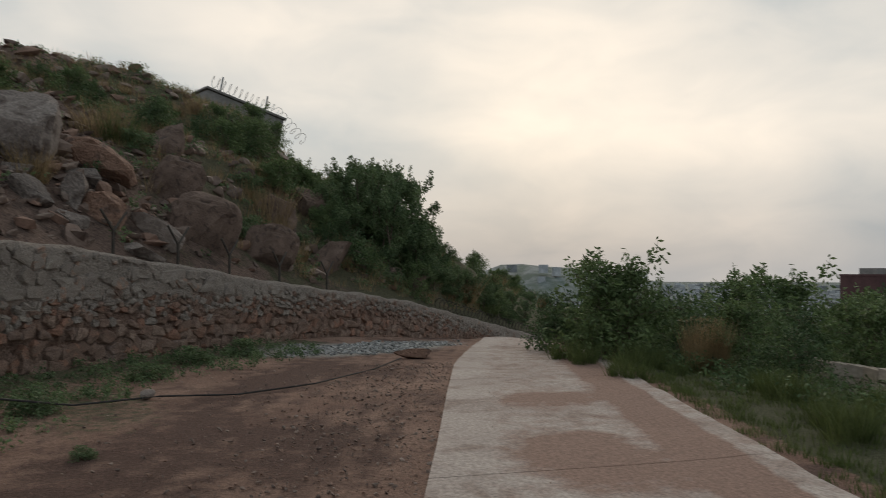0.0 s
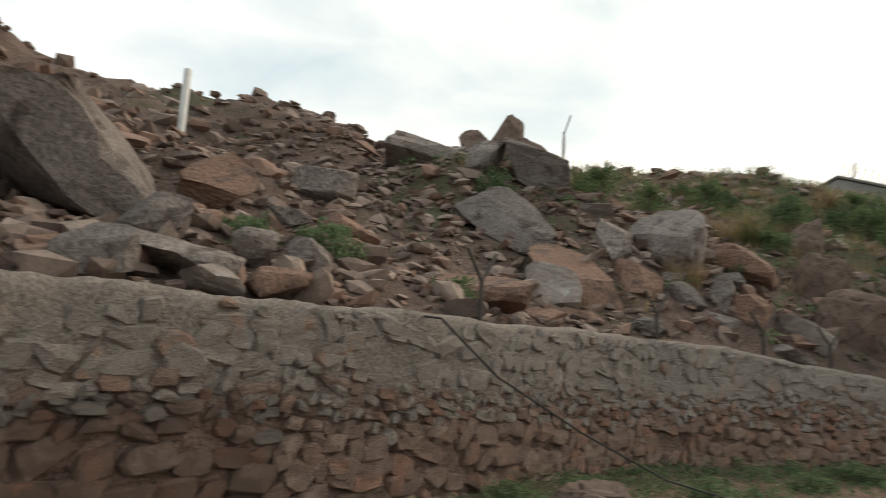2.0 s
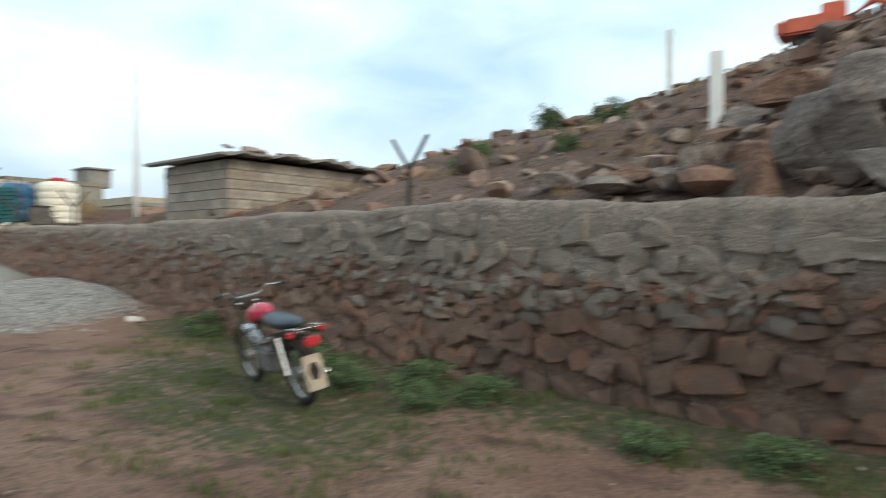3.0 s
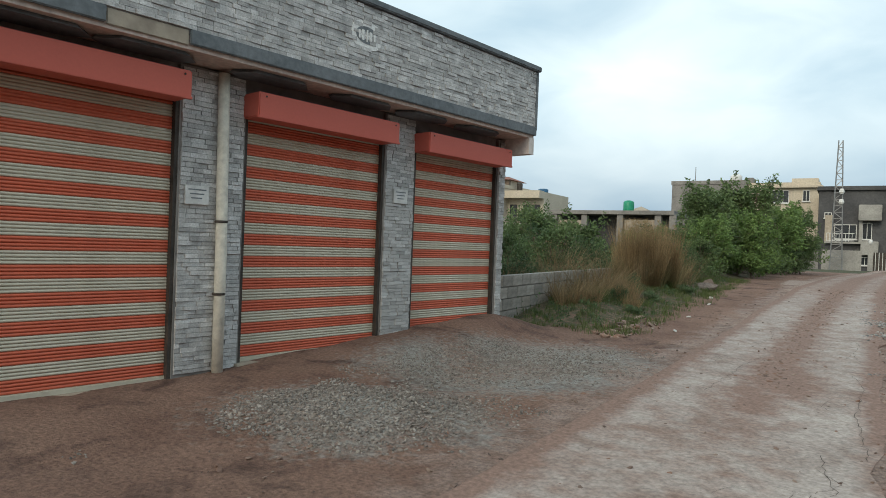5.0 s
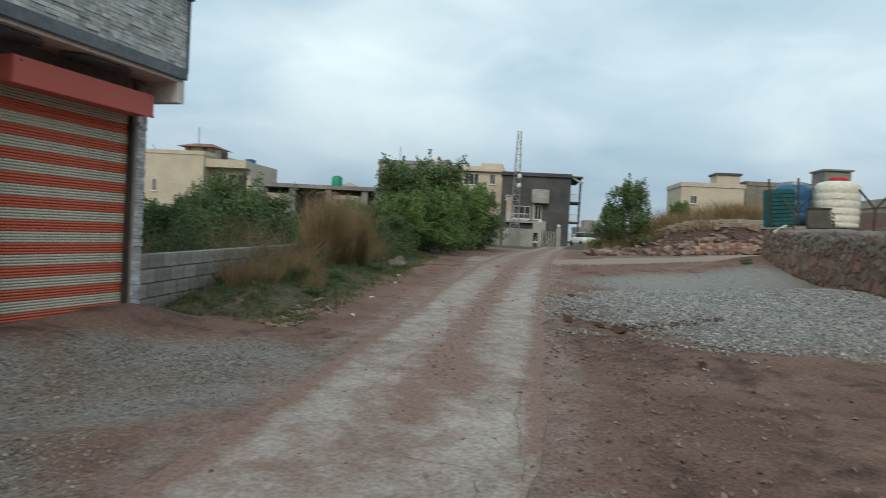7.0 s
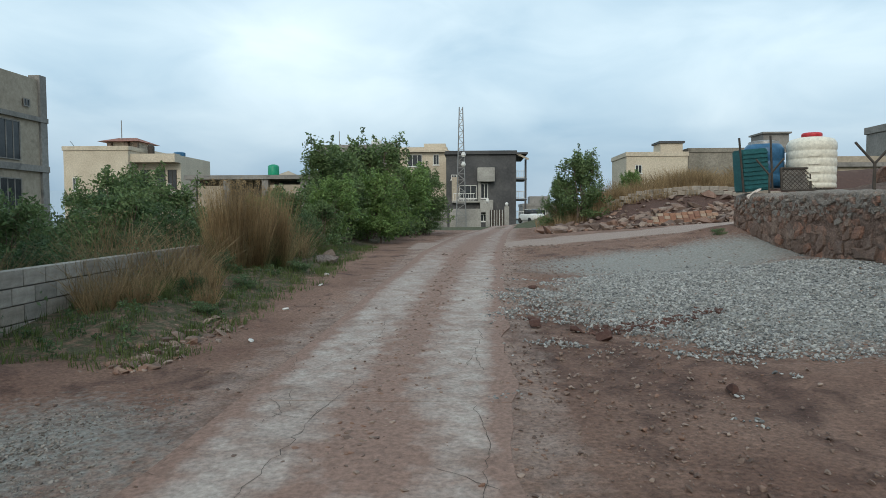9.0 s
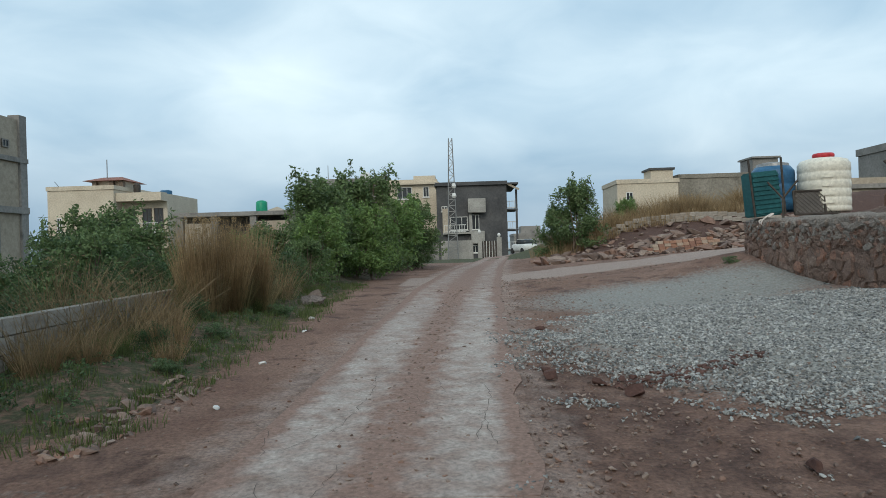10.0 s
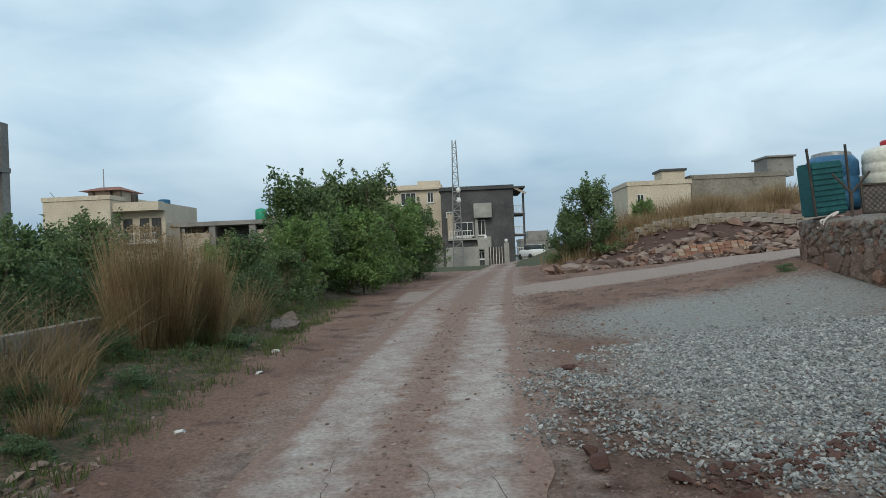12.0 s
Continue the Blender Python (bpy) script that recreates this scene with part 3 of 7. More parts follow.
def gravel_mask(x, y):
    m = 0.95 * spot(x, y, 4.5, 14.9, 2.75, 2.75, 20)
    m = np.maximum(m, (0.55 + 0.25 * wave(x, y, 0.5, 3)) * spot(x, y, -3.1, 5.75, 1.2, 0.9, 25))
    m = np.maximum(m, (0.62 + 0.25 * wave(x, y, 0.6, 5)) * spot(x, y, -3.0, 8.4, 1.2, 1.8, -25))
    m = np.maximum(m, 0.74 * spot(x, y, 4.3, 19.2, 2.9, 1.8, 10))
    m = np.maximum(m, 0.6 * spot(x, y, 3.9, -5.6, 0.5, 1.6, 10))
    return np.maximum(m, 0.8 * spot(x, y, -1.2, -15.6, 2.6, 1.3, 35))


# the far mask brings in the painted haze from 130 m outwards
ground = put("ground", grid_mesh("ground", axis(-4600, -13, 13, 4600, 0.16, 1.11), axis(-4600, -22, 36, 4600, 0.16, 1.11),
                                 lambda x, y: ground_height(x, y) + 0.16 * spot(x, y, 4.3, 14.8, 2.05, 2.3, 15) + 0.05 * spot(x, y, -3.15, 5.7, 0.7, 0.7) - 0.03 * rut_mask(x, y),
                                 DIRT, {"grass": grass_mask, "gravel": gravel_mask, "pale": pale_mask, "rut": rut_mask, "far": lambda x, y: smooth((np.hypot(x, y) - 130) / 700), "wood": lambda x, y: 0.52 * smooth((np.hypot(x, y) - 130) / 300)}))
tagged(ground, "reddish dirt ground with weeds and patches of gravel", "ground", kind="structure")


def hill_snap(X, Y):
    for _ in range(3):
        d, _, nx, ny = wall_near(X, Y)
        pull = np.where((d < 0.28) & (d > -0.9), 0.28 - d, 0)
        X, Y = X + pull * nx, Y + pull * ny
    return X, Y


def hill_grass(x, y):
    m = 0.35 + 0.32 * wave(x, y, 3.1, 1) + 0.5 * smooth((-17 - y) / 8) * smooth((10 - x) / 4) - 0.25 * smooth((y + 9) / 6)
    return np.clip(m, 0, 1)


hillside = put("hillside", grid_mesh("hillside", axis(-70, -14, 16, 130, 0.3, 1.07), axis(-130, -34, 26, 44, 0.3, 1.07), hill_height, HILL,
                                     {"grass": hill_grass}, lambda x, y: wall_near(x, y)[0] > 0.2, hill_snap))
tagged(hillside, "steep rocky hillside of reddish soil and scree above the wall", "hillside", kind="structure")


def wall_path(line, step=0.35):
    """Points along the wall's line: x, y, top, foot, and the way out of its face."""
    pts = []
    for a, b in zip(line, line[1:]):
        n = max(1, int(math.hypot(b[0] - a[0], b[1] - a[1]) / step))
        pts += [np.array(a) + (np.array(b) - np.array(a)) * k / n for k in range(n)]
    pts.append(np.array(line[-1], float))
    pts = np.array(pts)
    for _ in range(4):
        pts[1:-1] = (pts[:-2] + 2 * pts[1:-1] + pts[2:]) / 4
    t = np.gradient(pts[:, :2], axis=0)
    t /= np.linalg.norm(t, axis=1)[:, None]
    return pts, np.stack([-t[:, 1], t[:, 0]], 1)


def wall_core(line, name):
    """Mortar body of the wall with a lumpy face and a rounded cap."""
    pts, out = wall_path(line, 0.075)
    rng = np.random.RandomState(4)
    run = np.concatenate([[0], np.cumsum(np.hypot(np.diff(pts[:, 0]), np.diff(pts[:, 1])))])
    levels = np.linspace(0, 1, 26)
    verts, upper = [], []
    for p, o, s in zip(pts, out, run):
        top = p[2] + 0.018 * math.sin(s * 1.9) + 0.012 * math.sin(s * 5.3) + rng.uniform(-0.008, 0.008)
        foot = p[3] - 0.45
        cols = []
        for f in levels:
            z = foot + (top - 0.05 - foot) * f
            lump = 0.026 * float(wave(s, z, 0.16)) + 0.02 * float(wave(s, z, 0.07, 3)) + rng.uniform(-0.018, 0.018)
            hold = float(smooth((z - p[3] - 0.55 + 0.3 * float(wave(s, z, 0.8, 2))) / 0.7))
            hold = max(hold, float(smooth((p[1] - 6) / 3)))
            cols.append((-0.036 + (0.040 + 0.014 * float(smooth((p[1] - 6) / 3))) * hold + lump - 0.02 * f, z))
            upper.append(0.5 + 0.9 * (z - p[3] - 1.12) + 0.15 * float(wave(s, z, 0.6, 1)))
        for off, z in ((-0.055, top), (-0.16, top + 0.02), (-0.32, top + 0.022), (-0.43, top), (-0.47, top - 0.07), (-0.47, foot)):
            cols.append((off + rng.uniform(-0.008, 0.008), z + rng.uniform(-0.006, 0.006)))
            upper.append(1.0)
        verts += [(p[0] + o[0] * a, p[1] + o[1] * a, z) for a, z in cols]
    k = len(levels) + 6
    i, j = np.meshgrid(np.arange(len(pts) - 1), np.arange(k), indexing="ij")
    i, j = i.ravel(), j.ravel()
    faces = np.stack([i * k + j, i * k + (j + 1) % k, (i + 1) * k + (j + 1) % k, (i + 1) * k + j], 1)[:, ::-1]
    me = array_mesh(name, verts, faces, MORTAR, True)
    me.attributes.new("upper", "FLOAT", "POINT").data.foreach_set("value", upper)
    return put(name, me)


wall_east = tagged(wall_core(WALL + CORNER[1:2], "wall_east"), "rubble stone retaining wall with rough mortar and a capped top", "stone wall", kind="structure")


def road_slab(y0, y1, name):
    ys = np.arange(y0, y1 + 0.01, (y1 - y0) / max(2, round((y1 - y0) / 0.25)))
    us = np.linspace(0, 1, 25)
    verts, mask = [], []
    for y in ys:
        mid = float(road_mid(y))
        right, left = mid + 1.0 + (0.07 * float(wave(y, 0.3, 0.7)) + 0.035 * float(wave(y, 0.9, 0.23))) * float(smooth((y + 1) / 3)), mid - 1.0 - 0.95 * float(smooth((2 - y) / 6))
        for u in us:
            x = left + (right - left) * u
            verts.append((x, y, float(ground_height(x, y)) + 0.006 + 0.02 * float(smooth((-3 - y) / 3))))
            off = x - mid
            north = float(smooth((y - 6) / 3))
            dust = 0.36 + 0.07 * float(smooth((y + 1) / 3)) * (1 - north) + 0.46 * math.exp(-((off - 0.02) / 0.26) ** 2) * north + 0.62 * float(smooth((abs(off) - 0.72) / 0.32)) * (0.12 + 0.88 * float(smooth((y + 1) / 5))) + 0.18 * north * float(smooth((y - 18) / 4))
            dust -= 0.42 * (1 - north) * float(smooth((off - 0.4) / 0.3))
            dust += 0.85 * float(smooth((-0.9 - off) / 0.4)) * (1 - 1.1 * float(smooth((-1.55 - off) / 0.12))) + 0.6 * float(spot(x, y, -1.9, -5.2, 0.5, 0.8)) + 0.55 * float(spot(x, y, -2.6, -7.8, 0.6, 0.4)) + 0.3 * float(spot(x, y, -0.5, 4.6, 0.3, 0.8)) + 0.3 * float(spot(x, y, -0.2, 9.3, 0.2, 0.7))
            mask.append(dust)
    n = len(us)
    top = len(verts)
    faces = [(i * n + j, i * n + j + 1, (i + 1) * n + j + 1, (i + 1) * n + j) for i in range(len(ys) - 1) for j in range(n - 1)]
    rim = [j for j in range(n)] + [i * n + n - 1 for i in range(1, len(ys))] + [(len(ys) - 1) * n + j for j in range(n - 2, -1, -1)] + [i * n for i in range(len(ys) - 2, 0, -1)]
    verts += [(verts[i][0], verts[i][1], verts[i][2] - 0.12) for i in rim]
    faces += [(rim[k], top + k, top + (k + 1) % len(rim), rim[(k + 1) % len(rim)]) for k in range(len(rim))]
    me = mesh_of(name, verts, faces, CONCRETE)
    mask += [0.6] * len(rim)
    me.attributes.new("dust", "FLOAT", "POINT").data.foreach_set("value", mask)
    return me


road = tagged(new("road"), "pale concrete road in slabs, dusted with red soil", "road", kind="structure")
edge = -58.0
for joint in (-40, -24, -14.6, -9.6, -4.9, -0.4, 4.6, 10.2, 15.8, 21.6, 30, 42, 60, 85):
    put("slab", road_slab(edge + 0.006, joint - 0.006, "slab"), road)
    edge = joint


def crack(points, width, seed):
    """A thin ragged crack lying on the concrete."""
    rng = np.random.RandomState(seed)
    line = []
    for (xa, ya), (xb, yb) in zip(points, points[1:]):
        n = max(3, int(math.hypot(xb - xa, yb - ya) / 0.07))
        line += [(xa + (xb - xa) * k / n + rng.normal(0, 0.012), ya + (yb - ya) * k / n + rng.normal(0, 0.012)) for k in range(n)]
    v, f = [], []
    for k, (x, y) in enumerate(line):
        w = width * rng.uniform(0.3, 1.0)
        z = float(ground_height(x, y)) + 0.0085 + 0.02 * float(smooth((-3 - y) / 3))
        v += [(x - w, y - w * 0.4, z), (x + w, y + w * 0.4, z)]
        if k:
            f.append((2 * k - 2, 2 * k - 1, 2 * k + 1, 2 * k))
    return mesh_of("crack", v, f, CRACK)


for k, line in enumerate(([(0.28, 6.9), (0.22, 8.2), (0.3, 9.4), (0.2, 10.2)], [(-1.0, 8.4), (-0.9, 9.6), (-0.75, 10.8)], [(-1.25, 11.0), (-0.9, 11.6), (-0.8, 12.6), (-0.85, 13.4)], [(-0.95, 12.0), (-0.6, 12.3)],
                         [(0.15, 11.2), (0.3, 12.4), (0.22, 13.2)], [(-1.1, 14.4), (-0.7, 15.2)], [(-0.3, 5.4), (0.1, 6.1), (0.0, 6.9)], [(-0.5, 7.1), (0.1, 7.0), (0.3, 7.2)], [(-1.2, 9.9), (-0.7, 9.75)],
                         [(-1.4, -6.4), (-1.9, -7.2), (-2.0, -8.6)], [(0.02, 9.0), (0.4, 8.7)])):
    put("crack", crack(line, 0.003, 90 + k), road)
rng = np.random.RandomState(31)
for k in range(26):
    x, y = float(rng.choice([-0.6, 0.6])) + rng.uniform(-0.3, 0.3), rng.uniform(5, 17)
    x += float(road_mid(y))
    line = [(x, y)]
    for _ in range(rng.randint(2, 5)):
        x, y = x + rng.normal(0, 0.13), y + rng.uniform(-0.05, 0.4)
        line.append((x, y))
    put("crack", crack(line, 0.0022, 140 + k), road)

# ---- plants ----
def leaf_cloud(rng, clumps, count, size, droop=0.2):
    """Folded leaves round clump centres (x, y, z, radius): vertices and faces."""
    c = clumps[rng.choice(len(clumps), count, p=clumps[:, 3] ** 2 / (clumps[:, 3] ** 2).sum())]
    way = rng.normal(size=(count, 3))
    way /= np.linalg.norm(way, axis=1)[:, None]
    p = c[:, :3] + way * (c[:, 3] * rng.uniform(0.25, 1.0, count) ** 0.6)[:, None]
    u = rng.normal(size=(count, 3)) + way * 0.6
    u[:, 2] -= droop
    u /= np.linalg.norm(u, axis=1)[:, None]
    w = np.cross(u, rng.normal(size=(count, 3)))
    w /= np.linalg.norm(w, axis=1)[:, None]
    s = (size * rng.uniform(0.6, 1.35, count))[:, None]
    v = np.stack([p - u * s, p + w * s * 0.42, p + u * s, p - w * s * 0.42], 1).reshape(-1, 3)
    return v, np.arange(count * 4).reshape(-1, 4)


def blades(rng, count, radius, height, lean=0.3, width=0.012, inner=0.0):
    """Grass blades on a disc: bent, tapering, three joints each."""
    a, r = rng.uniform(0, 2 * np.pi, count), radius * np.sqrt(rng.uniform(inner, 1, count))
    base = np.stack([r * np.cos(a), r * np.sin(a), np.zeros(count)], 1)
    h = height * rng.uniform(0.5, 1.05, count)
    out = np.stack([np.cos(a), np.sin(a)], 1) * (r / max(radius, 1e-6))[:, None] * 0.6 + rng.normal(0, 0.5, (count, 2))
    tip = base + np.concatenate([out * (h * lean)[:, None], h[:, None]], 1)
    mid = base * 0.5 + tip * 0.5
    mid[:, 2] += h * 0.08
    side = np.stack([-np.sin(a + 1), np.cos(a + 1), np.zeros(count)], 1) * width
    v = np.stack([base - side, base + side, mid + side * 0.7, mid - side * 0.7, tip + side * 0.1, tip - side * 0.1], 1).reshape(-1, 3)
    k = np.arange(count)[:, None] * 6
    return v, np.concatenate([k + [0, 1, 2, 3], k + [3, 2, 4, 5]])


def woody(name, seed, height, spread, count, leaf, material, label, category, stems=3, airy=0.5, low=0.15):
    """A tree or bush: tapered stems with limbs and a broken crown of small leaves."""
    rng = np.random.RandomState(seed)
    ob = thing(name, label, category)
    bm, clumps = bmesh.new(), []
    for k in range(stems):
        a = rng.uniform(0, 6.28)
        lean = rng.uniform(0.05, 0.34) * spread
        top = np.array([math.cos(a) * lean, math.sin(a) * lean, height * rng.uniform(0.72, 0.95)])
        bend = rng.normal(0, 0.05 * height, 3) * (1, 1, 0)
        pts = [np.array([math.cos(a), math.sin(a), 0]) * 0.05 * stems, top * 0.35 + bend, top * 0.7 + bend * 0.5, top]
        tube(pts, 0.022 * height / max(1, stems) ** 0.4, 5, bm, 0.3)
        for j in range(9):
            f = rng.uniform(low, 1.0)
            root = top * f + bend * (1 - abs(2 * f - 1)) * 0.8
            b = rng.uniform(0, 6.28)
            reach = spread * rng.uniform(0.45, 1.0) * (1.05 - 0.75 * max(0.0, f - 0.4))
            end = root + np.array([math.cos(b) * reach * 0.6, math.sin(b) * reach * 0.6, height * rng.uniform(0.02, 0.16)])
            tube([root, (root + end) / 2 + (0, 0, 0.03 * height), end], 0.008 * height / stems ** 0.4, 3, bm, 0.4)
            for e, r in ((end, 1.0), ((root + end) / 2, 0.8), (root + (end - root) * 0.8, 0.7)):
                clumps.append((*(e + rng.normal(0, 0.03, 3) * spread), spread * rng.uniform(0.08, 0.2) * r))
            if f > 0.45:
                tip = end + (rng.normal(0, 0.04) * spread, rng.normal(0, 0.04) * spread, height * rng.uniform(0.08, 0.2))
                tube([(root + end) / 2, end * 0.6 + tip * 0.4, tip], 0.005 * height / stems ** 0.4, 3, bm, 0.4)
                for g in (0.35, 0.7, 1.0):
                    clumps.append((*(end + (tip - end) * g), spread * rng.uniform(0.045, 0.085) * (1.3 - 0.5 * g)))
        clumps.append((*top, spread * 0.14))
        for g in (0.04, 0.08, 0.12):
            clumps.append((*(top + rng.normal(0, 0.02, 3) * spread + (0, 0, g * height)), spread * (0.10 - 0.45 * g)))
    part("trunk", bm, BARK, ob)
    v, f = leaf_cloud(rng, np.array(clumps), count, leaf)
    v[:, 2] = np.maximum(v[:, 2], 0.02)
    put("crown", array_mesh("crown", v, f, material), ob)
    return ob


def grass_clump(name, seed, count, radius, height, material, label, lean=0.3, width=0.012):
    v, f = blades(np.random.RandomState(seed), count, radius, height, lean, width)
    return tagged(put(name, array_mesh(name, v, f, material)), label, "grass")


def ground_at(x, y):
    return float(ground_height(x, y))


def hill_at(x, y):
    return float(hill_height(x, y))


def plant(source, x, y, z, turn, size=1.0, tall=None):
    m = pose(x, y, z, 0, 0, turn) @ Matrix.Diagonal((size, size, tall or size, 1))
    made = copy_thing(source, m)
    made.matrix_basis = m
    return made


FIRST = []


def stand(source, x, y, turn=0.0, size=1.0, tall=None, on=ground_at, sink=0.04):
    """The first call moves the built plant itself, later ones copy it."""
    m = pose(x, y, on(x, y) - sink, 0, 0, turn) @ Matrix.Diagonal((size, size, tall or size, 1))
    if source not in FIRST:
        FIRST.append(source)
        source.matrix_basis = m
        return source
    made = copy_thing(source, m)
    made.matrix_basis = m
    return made


def scatter(name, places, count, radius, height, material, label, seed, on=ground_at, leaf=0.0, width=0.01, lean=0.4, category="weeds"):
    """Low growth nobody could count: blades or small leaves over many spots."""
    rng = np.random.RandomState(seed)
    V, F, n = [], [], 0
    for x, y in places:
        h = height * rng.uniform(0.55, 1.2)
        if leaf:
            r = radius * rng.uniform(0.6, 1.1)
            clumps = np.array([(rng.uniform(-r, r) * 0.7, rng.uniform(-r, r) * 0.7, h * rng.uniform(0.25, 0.8), h * 0.4) for _ in range(4)])
            v, f = leaf_cloud(rng, clumps, count, leaf)
            v[:, 2] = np.abs(v[:, 2])
        else:
            v, f = blades(rng, count, radius, h, lean, width)
        v = v + (x, y, on(x, y) - 0.015)
        V.append(v), F.append(f + n)
        n += len(v)
    ob = put(name, array_mesh(name, np.concatenate(V), np.concatenate(F), material))
    return tagged(ob, label, category, kind="stuff")


# ---- boulders on the slope ----
BOULDERS = [0]


def boulder(x, y, z, rx, ry, rz, turn, tilt, material, name="boulder", label=None, taper=0.0):
    BOULDERS[0] += 1
    v, f = rock_shape(100 + BOULDERS[0], 3 if max(rx, rz) < 0.4 else 4, 11, 0.05, 0.55, 0.45)
    v[:, :2] *= (1 - taper * (0.5 + 0.5 * v[:, 2:]))
    grow = 1.1 if rx < 0.8 else 1.2
    me = array_mesh(name, v * (rx * grow, ry * grow, rz * grow), f, material)
    label = label or {"ROCK": "angular grey-brown boulder on the loose slope", "ROCK_RED": "angular rust-red boulder on the loose slope", "ROCK_PALE": "pale mottled boulder on the loose slope"}[
        "ROCK" if material is ROCK else "ROCK_RED" if material is ROCK_RED else "ROCK_PALE"]
    return tagged(put(name, me, m=pose(x, y, z, 0, tilt, turn)), label, "boulder", "boulders above the wall")


# south slope
boulder(4.69, -15.96, 3.75, 0.66, 0.7, 0.56, -172, -4, ROCK_RED)
boulder(8.36, -11.69, 4.36, 1.32, 0.79, 0.50, -172, 34, ROCK)
boulder(6.20, -14.51, 4.32, 0.89, 0.71, 0.73, -172, 10, ROCK)
boulder(6.54, -12.78, 3.94, 0.51, 0.41, 0.51, -172, 30, ROCK)
boulder(5.88, -15.35, 4.39, 0.40, 0.40, 0.50, -172, 0, ROCK)
boulder(5.80, -12.25, 3.04, 0.46, 0.36, 0.40, -172, 15, ROCK_RED)
boulder(5.06, -13.10, 2.72, 0.40, 0.32, 0.37, -172, 10, ROCK)
boulder(4.62, -13.83, 2.83, 0.25, 0.33, 0.42, -172, 0, ROCK)
boulder(4.07, -14.04, 2.60, 0.39, 0.36, 0.45, -172, 20, ROCK_RED)
boulder(4.51, -13.10, 2.28, 0.34, 0.27, 0.25, -172, 25, ROCK)
boulder(3.26, -14.61, 2.18, 0.58, 0.47, 0.28, -172, 40, ROCK_PALE)
boulder(6.36, -11.12, 2.79, 1.21, 0.97, 0.46, -172, 32, ROCK_RED)
boulder(6.54, -10.17, 2.61, 0.63, 0.50, 0.49, -172, 15, ROCK_PALE)
boulder(6.60, -7.86, 2.37, 0.88, 0.53, 0.32, -172, 3, ROCK_RED)
boulder(6.01, -8.93, 2.09, 0.32, 0.25, 0.18, -172, 10, ROCK_RED)
boulder(5.21, -10.96, 2.06, 0.43, 0.34, 0.19, -172, 0, ROCK)
boulder(10.79, -14.04, 6.85, 0.79, 0.63, 0.59, -172, -10, ROCK)
boulder(9.48, -14.78, 6.39, 1.01, 0.81, 0.47, -172, 25, ROCK)
boulder(7.59, -14.47, 5.17, 0.45, 0.36, 0.23, -172, 5, ROCK_PALE)
boulder(4.69, -14.94, 3.34, 0.39, 0.31, 0.32, -172, 5, ROCK)
boulder(5.56, -13.59, 3.20, 0.30, 0.24, 0.24, -172, 0, ROCK)
boulder(3.44, -13.55, 1.78, 0.51, 0.41, 0.20, -172, 20, ROCK)
# the pile
boulder(6.96, 1.91, 2.40, 0.54, 0.38, 0.49, -102, 4, ROCK)
boulder(8.09, 1.35, 2.98, 0.60, 0.43, 0.35, -102, 6, ROCK)
boulder(9.19, -0.14, 3.41, 0.49, 0.35, 0.36, -102, -6, ROCK)
boulder(7.97, -0.09, 2.66, 0.69, 0.49, 0.29, -102, 0, ROCK_PALE)
boulder(6.48, 0.91, 2.05, 0.35, 0.25, 0.22, -102, -4, ROCK_RED)
boulder(6.40, 0.38, 2.04, 0.51, 0.37, 0.20, -102, 3, ROCK)
boulder(6.51, -0.19, 2.12, 0.30, 0.22, 0.22, -102, 0, ROCK)
boulder(8.61, -1.10, 3.15, 0.52, 0.49, 0.69, -102, -8, ROCK_PALE)
boulder(6.80, -0.83, 2.32, 0.23, 0.32, 0.45, -102, -22, ROCK_RED)
boulder(9.28, -4.97, 3.69, 0.62, 0.44, 0.50, -102, -12, ROCK_RED)
boulder(7.15, -3.15, 2.60, 0.45, 0.32, 0.33, -102, -20, ROCK)
boulder(6.27, -2.20, 2.15, 0.30, 0.22, 0.23, -102, 5, ROCK)
boulder(6.35, -2.95, 2.22, 0.50, 0.36, 0.21, -102, 4, ROCK)
boulder(5.99, -3.05, 2.00, 0.29, 0.21, 0.16, -102, 0, ROCK_PALE)
boulder(5.91, -3.70, 2.02, 0.31, 0.22, 0.17, -102, 6, ROCK_RED)
boulder(10.28, -8.04, 4.54, 0.54, 0.38, 0.44, -102, 8, ROCK)
boulder(6.77, -4.08, 2.43, 0.26, 0.19, 0.23, -102, 0, ROCK)
boulder(6.72, 2.40, 2.06, 0.27, 0.20, 0.27, -102, 8, ROCK_RED)
boulder(6.80, 2.69, 1.94, 0.27, 0.20, 0.23, -102, 0, ROCK)
boulder(6.36, -1.35, 2.09, 0.30, 0.21, 0.14, -102, 0, ROCK)
boulder(6.51, 1.39, 2.00, 0.32, 0.23, 0.16, -102, 2, ROCK)
boulder(8.40, -6.96, 3.29, 0.47, 0.34, 0.31, -102, 20, ROCK_RED)
boulder(7.46, 1.08, 2.51, 0.27, 0.20, 0.22, -102, 0, ROCK)
boulder(9.44, -6.48, 3.56, 0.40, 0.32, 0.22, -112, 30, ROCK)
boulder(13.60, -1.78, 5.48, 1.13, 0.91, 0.59, -92, -8, ROCK)
boulder(9.86, 0.09, 3.99, 0.31, 0.24, 0.17, -92, 5, ROCK_RED)
boulder(8.25, 2.49, 3.09, 0.46, 0.37, 0.18, -92, 0, ROCK_RED)
boulder(9.07, -2.95, 3.55, 1.6, 0.99, 0.62, -112, 27, ROCK)
boulder(9.81, -1.72, 4.2, 0.55, 0.62, 0.85, -112, -14, ROCK_RED, taper=0.5)
boulder(10.20, -1.17, 4.35, 0.86, 0.70, 0.5, -112, -8, ROCK)
